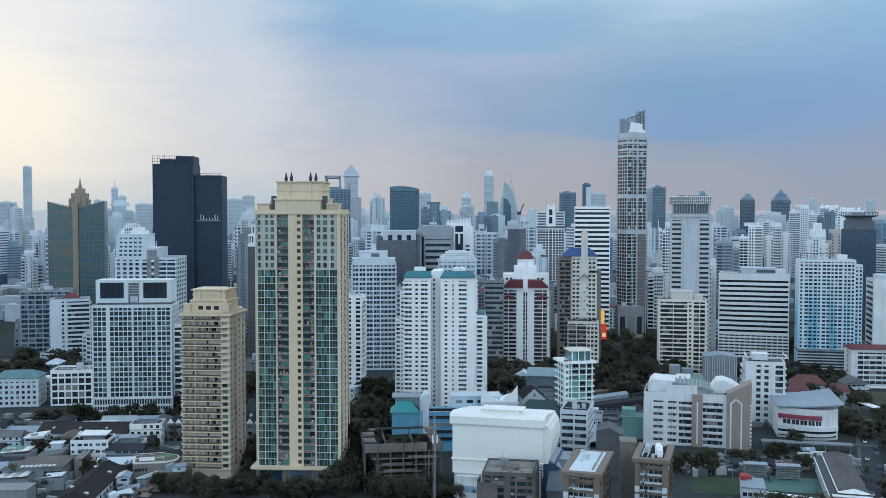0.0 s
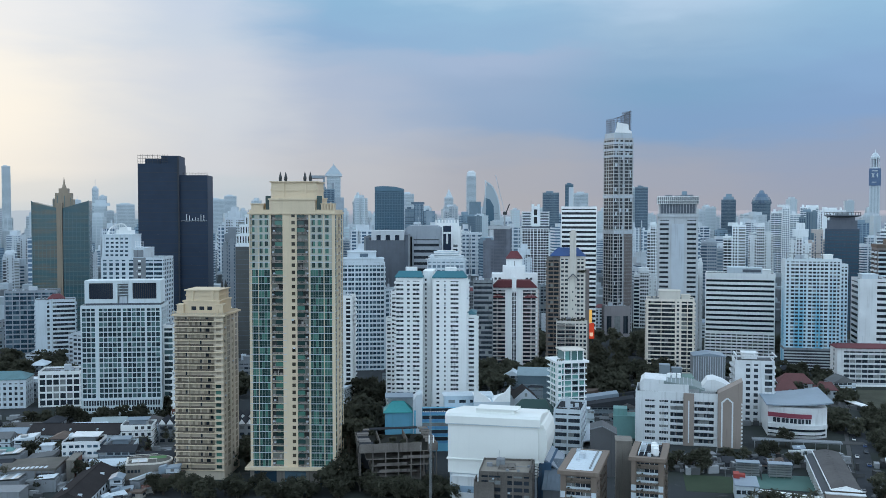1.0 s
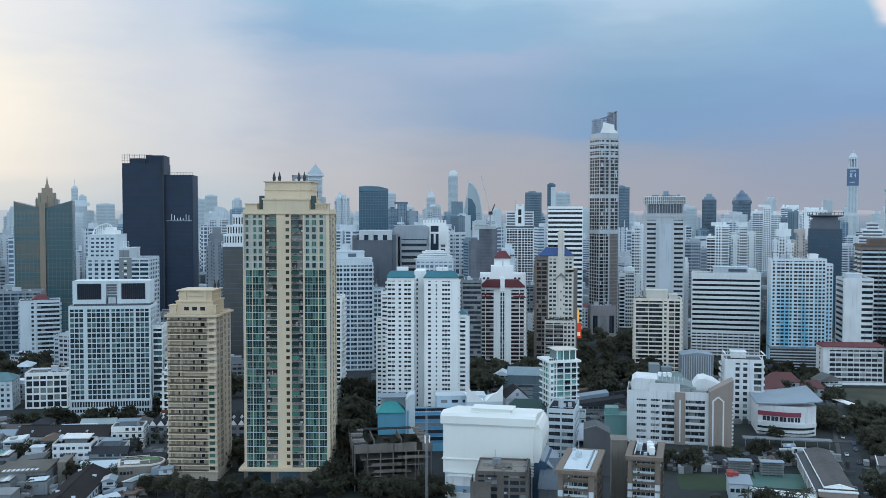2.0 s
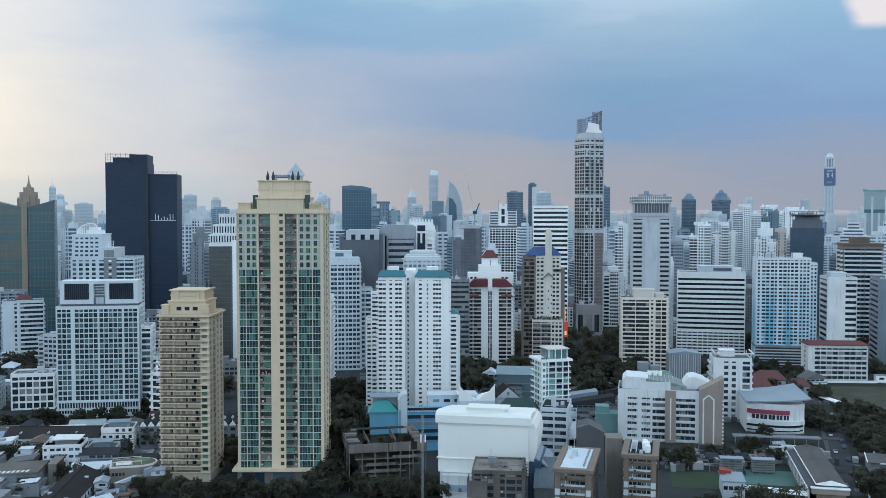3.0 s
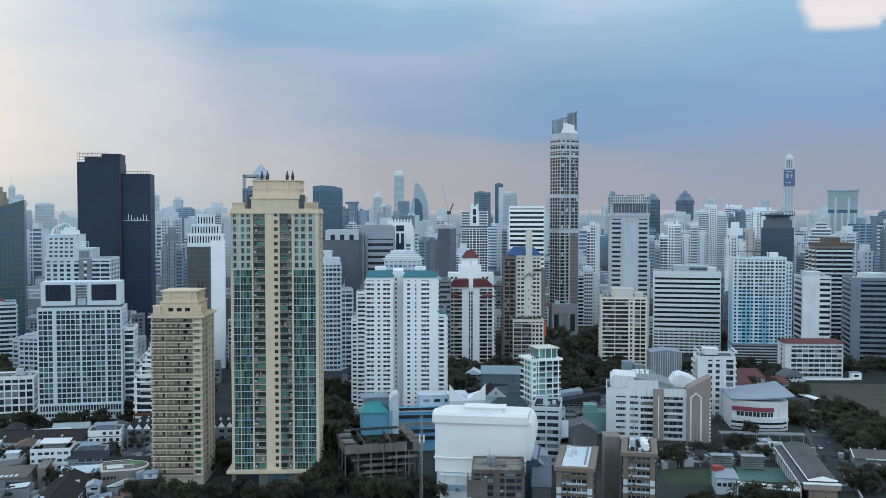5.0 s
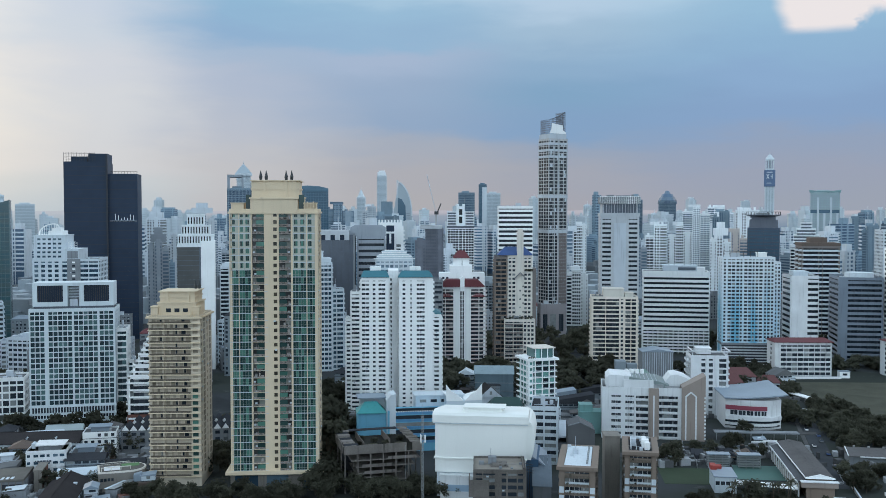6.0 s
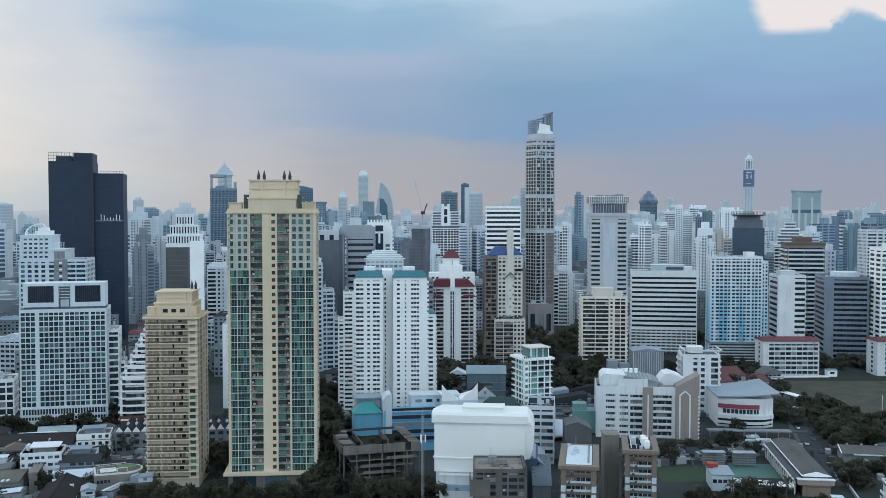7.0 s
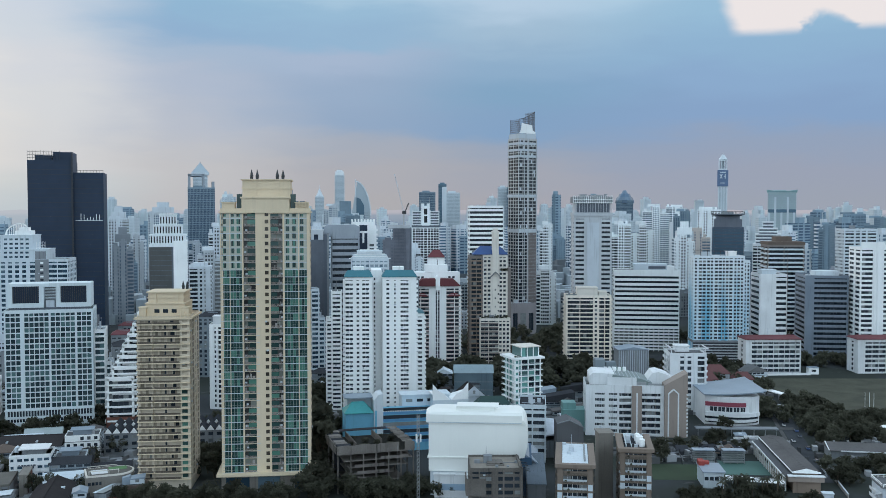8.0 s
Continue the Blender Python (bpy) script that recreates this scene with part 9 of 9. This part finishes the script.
    for i in range(12):
        part("rail_post", unit("rail_post", 0.22, 0.22, 1.3, WHITE), WHITE, t, m=pose(i * 2.3, -0.4, 8.0))
        part("rail_post", unit("rail_post", 0.22, 0.22, 1.3, WHITE), WHITE, t, m=pose(i * 2.3, 14.1, 8.0))
    tank = part("water_tank", Solid().cone(7.5, 11.5, 8.0, 10.4, 1.5, 1.4, 14), WHITE, t)
    part("lid", Solid().cone(7.5, 11.5, 10.4, 10.9, 1.4, 0.5, 14), WHITE, tank)
    t = thing("garden_tent", "white peaked garden tent among the trees", "tent", 250, 452, -15)
    part("canvas", Solid().hip(-4.5, 6, -3.5, 3.5, 3.4, 6.6, 0.3).box(-4.5, 6, -3.5, -3.3, 1.2, 3.4), WHITE, t)
    for a, b in ((-4.3, -3.2), (5.8, -3.2), (-4.3, 3.2), (5.8, 3.2)):
        part("post", unit("post", 0.15, 0.15, 3.4, STEEL), STEEL, t, m=pose(a, b, 0))
    t = thing("field_shelter", "small white open shelter beside the field", "shelter", 269.5, 502, -30)
    part("roof", Solid().gable(-3.6, 3.6, -1.7, 1.7, 2.6, 3.5), DULLW, t)
    for a, b in ((-3.2, -1.4), (3.0, -1.4), (-3.2, 1.2), (3.0, 1.2)):
        part("post", unit("post", 0.18, 0.18, 2.6, STEEL), STEEL, t, m=pose(a, b, 0))
    part("bench", Solid().box(-3, 3, -0.4, 0.3, 0, 0.5), PALE, t)
    t = thing("roadside_hut", "small pale blue hut beside the lane", "hut", 160, 356, -17)
    part("wall", Solid().box(-2, 2, -1.5, 1.5, 0, 3.6), PALE, t)
    part("roof", Solid().box(-2.3, 2.3, -1.8, 1.8, 3.6, 3.85), COOLW, t)
    t = thing("fence", "pale railing along the lane", "fence", 183.0, 397.4, -21.6)
    part("rail", Solid().bar((0, -10, 1.5), (0, 10, 1.5), 0.09).bar((0, -10, 0.8), (0, 10, 0.8), 0.07), PALE, t)
    for i in range(9):
        part("post", unit("post", 0.16, 0.16, 1.7, PALE), PALE, t, m=pose(-0.08, -10 + i * 2.45, 0))
    t = thing("boundary_wall", "low pale wall along the lane", "wall", 176, 372, -20)
    part("wall", Solid().box(-0.2, 0.2, -13, 12, 0, 1.4), STAINW, t)
    part("coping", Solid().box(-0.3, 0.3, -13, 12, 1.4, 1.55), PALE, t)
    for x, y, yaw in ((168.8, 448.2, -12), (175.5, 450, -14)):
        t = thing("yard_arch", "white framed gateway in the yard", "arch", x, y, yaw, group="yard gateways")
        part("beam", Solid().box(-3.4, 3.4, -0.4, 0.4, 3.6, 4.3), DULLW, t)
        for a in (-3.2, 2.8):
            part("post", unit("post", 0.4, 0.5, 3.6, DULLW), DULLW, t, m=pose(a, -0.25, 0))
    slab("sports_court", "faded green sports court", "court", 149, 410, -14, 24, 24, COURT)
    slab("lawn", "dry playing field", "lawn", 322, 553, -10, 130, 124, LAWN)
    slab("lawn", "small green lawn before the apartments", "lawn", 118, 408, -12, 24, 26, surface("green_lawn", (0.030, 0.050, 0.026), 0.95, 0.3, 0.0, 0.3))
    slab("road", "asphalt lane beside the long shed", "road", 197.9, 442, -21.6, 8, 130, ASPHALT, 0.0, 0.05)
    slab("road", "asphalt street behind the park", "road", 232, 522, -40, 8, 60, ASPHALT, 0.0, 0.045)
    slab("parking_court", "pale concrete parking court by the field", "pavement", 247, 581, -14, 15, 26, PAVING, 0.0, 0.11)
    slab("courtyard", "pale concrete yard in front of the office", "pavement", 128, 440, -15, 64, 8, PAVING)
    slab("pavement", "concrete pavement beside the lane", "pavement", 192.9, 444, -21.6, 2, 126, PAVING, 0.0, 0.16)
    for x, y in ((137.2, 422), (150.5, 419)):
        t = thing("bleacher", "grey metal spectator shelter", "shelter", x, y, -12, group="spectator shelters")
        part("back", Solid().box(-4.9, 4.9, 1.2, 1.6, 0, 6), GREY, t)
        part("roof", Solid().box(-5.1, 5.1, -3, 2, 6, 6.3), GREYROOF, t)
        for i in range(5):
            part("step", unit("step", 9.8, 0.9, 0.5, STEEL), STEEL, t, m=pose(-4.9, -2.6 + i * 0.8, 0.6 + i * 0.9))
        for i in range(4):
            part("post", unit("post", 0.25, 0.25, 6.0, STEEL), STEEL, t, m=pose(-4.8 + i * 3.1, -2.8, 0))
    t = thing("pump_house", "grey hut with a red tank on its roof", "hut", 124.5, 385, -14)
    part("wall", Solid().box(-4.4, 4.4, -4, 11, 0, 6.6), COOLW, t)
    part("roof", Solid().box(-4.8, 4.8, -4.4, 11.4, 6.6, 7.0), GREYROOF, t)
    part("red_tank", Solid().box(-4.6, -2.2, 6, 11, 7.0, 8.8).box(-2.2, 0.2, 8, 11, 7.0, 8.2), surface("red_paint", (0.33, 0.055, 0.045), 0.7), t)
    for i in range(4):
        part("window", unit("window", 1.6, 0.12, 1.5, GLASS), GLASS, t, m=pose(-4.0 + i * 2.1, -4.1, 3.4))
    t = thing("white_canopy", "long low white tarpaulin canopy", "canopy", 141, 382, -27)
    part("sheet", Solid().gable(-3.0, 3.0, -13, 12.5, 2.6, 3.8, pose(0, 0, 0, 0, 0, 90)), WHITE, t)
    for i in range(7):
        part("post", unit("post", 0.2, 0.2, 2.6, STEEL), STEEL, t, m=pose(-12 + i * 4, -1.8, 0))
    t = thing("white_canopy", "white swept shelter by the field", "canopy", 249, 563, -77)
    part("sheet", Solid().upright([(-12, 4.4), (-8, 3.2), (11, 2.6), (12, 3.4), (11, 3.2), (-8, 3.7)], -2.4, 2.4), WHITE, t)
    part("post", Solid().box(-8, -7.6, -0.2, 0.2, 0, 3.1).box(7.6, 8, -0.2, 0.2, 0, 2.6), STEEL, t)
    for i in range(3):
        t = thing("field_pole", "tall thin white pole on the field", "pole", 284.6 + i * 2.6, 522 - i * 0.4, 0, group="field poles")
        part("shaft", Solid().cone(0, 0, 0, 9, 0.12, 0.09, 8), WHITE, t)
        part("base", Solid().cone(0, 0, 0, 0.4, 0.3, 0.3, 8), PAVING, t)
    t = thing("site_cabin", "small white cabin by the school", "hut", 318, 636, -10)
    part("wall", Solid().box(-3.5, 3.5, -2.5, 2.5, 0, 4.6), WHITE, t)
    part("roof", Solid().box(-3.8, 3.8, -2.8, 2.8, 4.6, 4.9), GREYROOF, t)
    part("window", Solid().box(-1.5, 1.5, -2.6, -2.5, 2.0, 3.4), GLASS, t)
    t = thing("boundary_wall", "low white wall along the field", "wall", 292, 634, -6)
    part("wall", Solid().box(-26, 22, -0.2, 0.2, 0, 1.5), WHITE, t)
    part("coping", Solid().box(-26, 22, -0.3, 0.3, 1.5, 1.65), PALE, t)
    rng = random.Random(9)
    for i in range(15):
        a, b = rng.uniform(112, 186), rng.uniform(436, 468)
        if b > 436 + (186 - a) * 0.27 and a < 150:
            b = 434
        house(a + 6, b - 4, rng.choice((-15, -15, 75)), rng.uniform(4, 8), rng.uniform(4, 6), 1, rng.choice((HOUSEW, GREY, PALE)), rng.choice(("shed", "gable")), rng.choice((DARKROOF, GREYROOF, RUST)), "small yard shed with a sheet roof")
    paints = [surface("car_white", (0.7, 0.7, 0.7), 0.3, 0.05, 0.0), surface("car_grey", (0.12, 0.13, 0.14), 0.3, 0.05, 0.0), surface("car_blue", (0.05, 0.09, 0.2), 0.3, 0.05, 0.0)]
    for i, (s, off) in enumerate(((-52, -2.2), (-30, 2.4), (-6, 2.4), (9, -2.2), (20, 2.4), (33, 2.4), (46, -2.2))):
        a = radians(-21.6)
        car(197.9 + off * math.cos(a) - s * math.sin(a), 442 + off * math.sin(a) + s * math.cos(a), 68.4, paints[i % 3])


def yard_clutter():
    """Low sheds, walls, vans and tanks in the yards between the buildings."""
    rng, body = random.Random(63), Solid()
    for x0, x1, y0, y1, n in ((60, 250, 505, 700, 420), (-262, -120, 505, 545, 130), (105, 190, 424, 452, 110), (176, 262, 378, 446, 40), (-250, -112, 388, 505, 420), (-60, 60, 540, 660, 110)):
        for i in range(n):
            w, d, h = rng.uniform(0.8, 5.5), rng.uniform(0.8, 4.5), rng.choice((0.9, 1.5, 2.2, 2.6, 3.2))
            m = pose(rng.uniform(x0, x1), rng.uniform(y0, y1), 0, 0, 0, rng.choice((-17, -10, 5, 73, 95)) + rng.uniform(-3, 3))
            body.box(-w / 2, w / 2, -d / 2, d / 2, 0, h, m)
            if rng.random() < 0.3:
                body.box(-w * 3, w * 3, -0.12, 0.12, 0, 1.7, m)
    tagged(new("yard_clutter", mesh_of("yard_clutter", body.v, body.f, surface("mixed_yard_surfaces", (0.21, 0.22, 0.23), 0.85, 0.3, 0.2, 0.2, per="island", spread=0.75))),
           "jumble of low sheds, walls and parked vans in the yards", "clutter", kind="stuff")


def billboards():
    t = thing("billboard", "lit yellow and red advertising panel on posts", "billboard", 123.3, 780, 0)
    for u in (0.8, 5.8):
        part("post", Solid().box(u - 0.2, u + 0.2, -0.2, 0.2, 0, 36.5), DARKSTEEL, t)
    part("yellow_panel", Solid().box(0, 5.0, -0.5, -0.3, 26, 36.7), glow("lit_yellow_panel", (1.0, 0.60, 0.16), 0.75), t)
    part("red_panel", Solid().box(2.5, 6.9, -0.5, -0.3, 13, 25.6), glow("lit_red_panel", (0.8, 0.10, 0.05), 0.55), t)
    part("pale_panel", Solid().box(3.2, 6.0, -0.6, -0.5, 15, 18), glow("lit_pale_panel", (1.0, 0.75, 0.55), 0.7), t)


def radio_mast():
    t = thing("radio_mast", "slim lattice antenna mast with panel antennas", "mast", -3.4, 372, 0)
    s = Solid()
    for a, b in ((-0.5, -0.5), (0.5, -0.5), (0, 0.5)):
        s.box(a - 0.06, a + 0.06, b - 0.06, b + 0.06, 0, 38)
    for i in range(25):
        z = i * 1.5
        s.bar((-0.5, -0.5, z), (0.5, -0.5, z + 1.5), 0.04).bar((0.5, -0.5, z), (0, 0.5, z + 1.5), 0.04).bar((0, 0.5, z), (-0.5, -0.5, z + 1.5), 0.04)
    part("lattice", s, STEEL, t)
    for i in range(3):
        a = 2.1 * i
        part("antenna", Solid().box(-0.25, 0.25, -0.12, 0.12, 27, 30), WHITE, t, m=pose(1.1 * math.cos(a), 1.1 * math.sin(a), 0, 0, 0, 120 * i))
    part("rod", Solid().box(-0.05, 0.05, -0.05, 0.05, 38, 42), STEEL, t)


cream_tower()
yellow_tower()
grid_tower()
black_tower()
gold_tower()
back_white()
small_white()
twin_tower()
red_tower()
blue_roof_tower()
slim_tower()
observation_tower()
cream_small()
striped_office()
blue_apartments()
right_blocks()
mid_blocks()
gabled_office()
white_block_behind()
fan_hall()
terrace_tower()
low_office()
white_hall()
ruin()
turquoise_block()
front_apartments()
left_low_blocks()
right_yard()
yard_clutter()
billboards()
radio_mast()
skyline()
middle_city()
far_city()
houses()
trees()
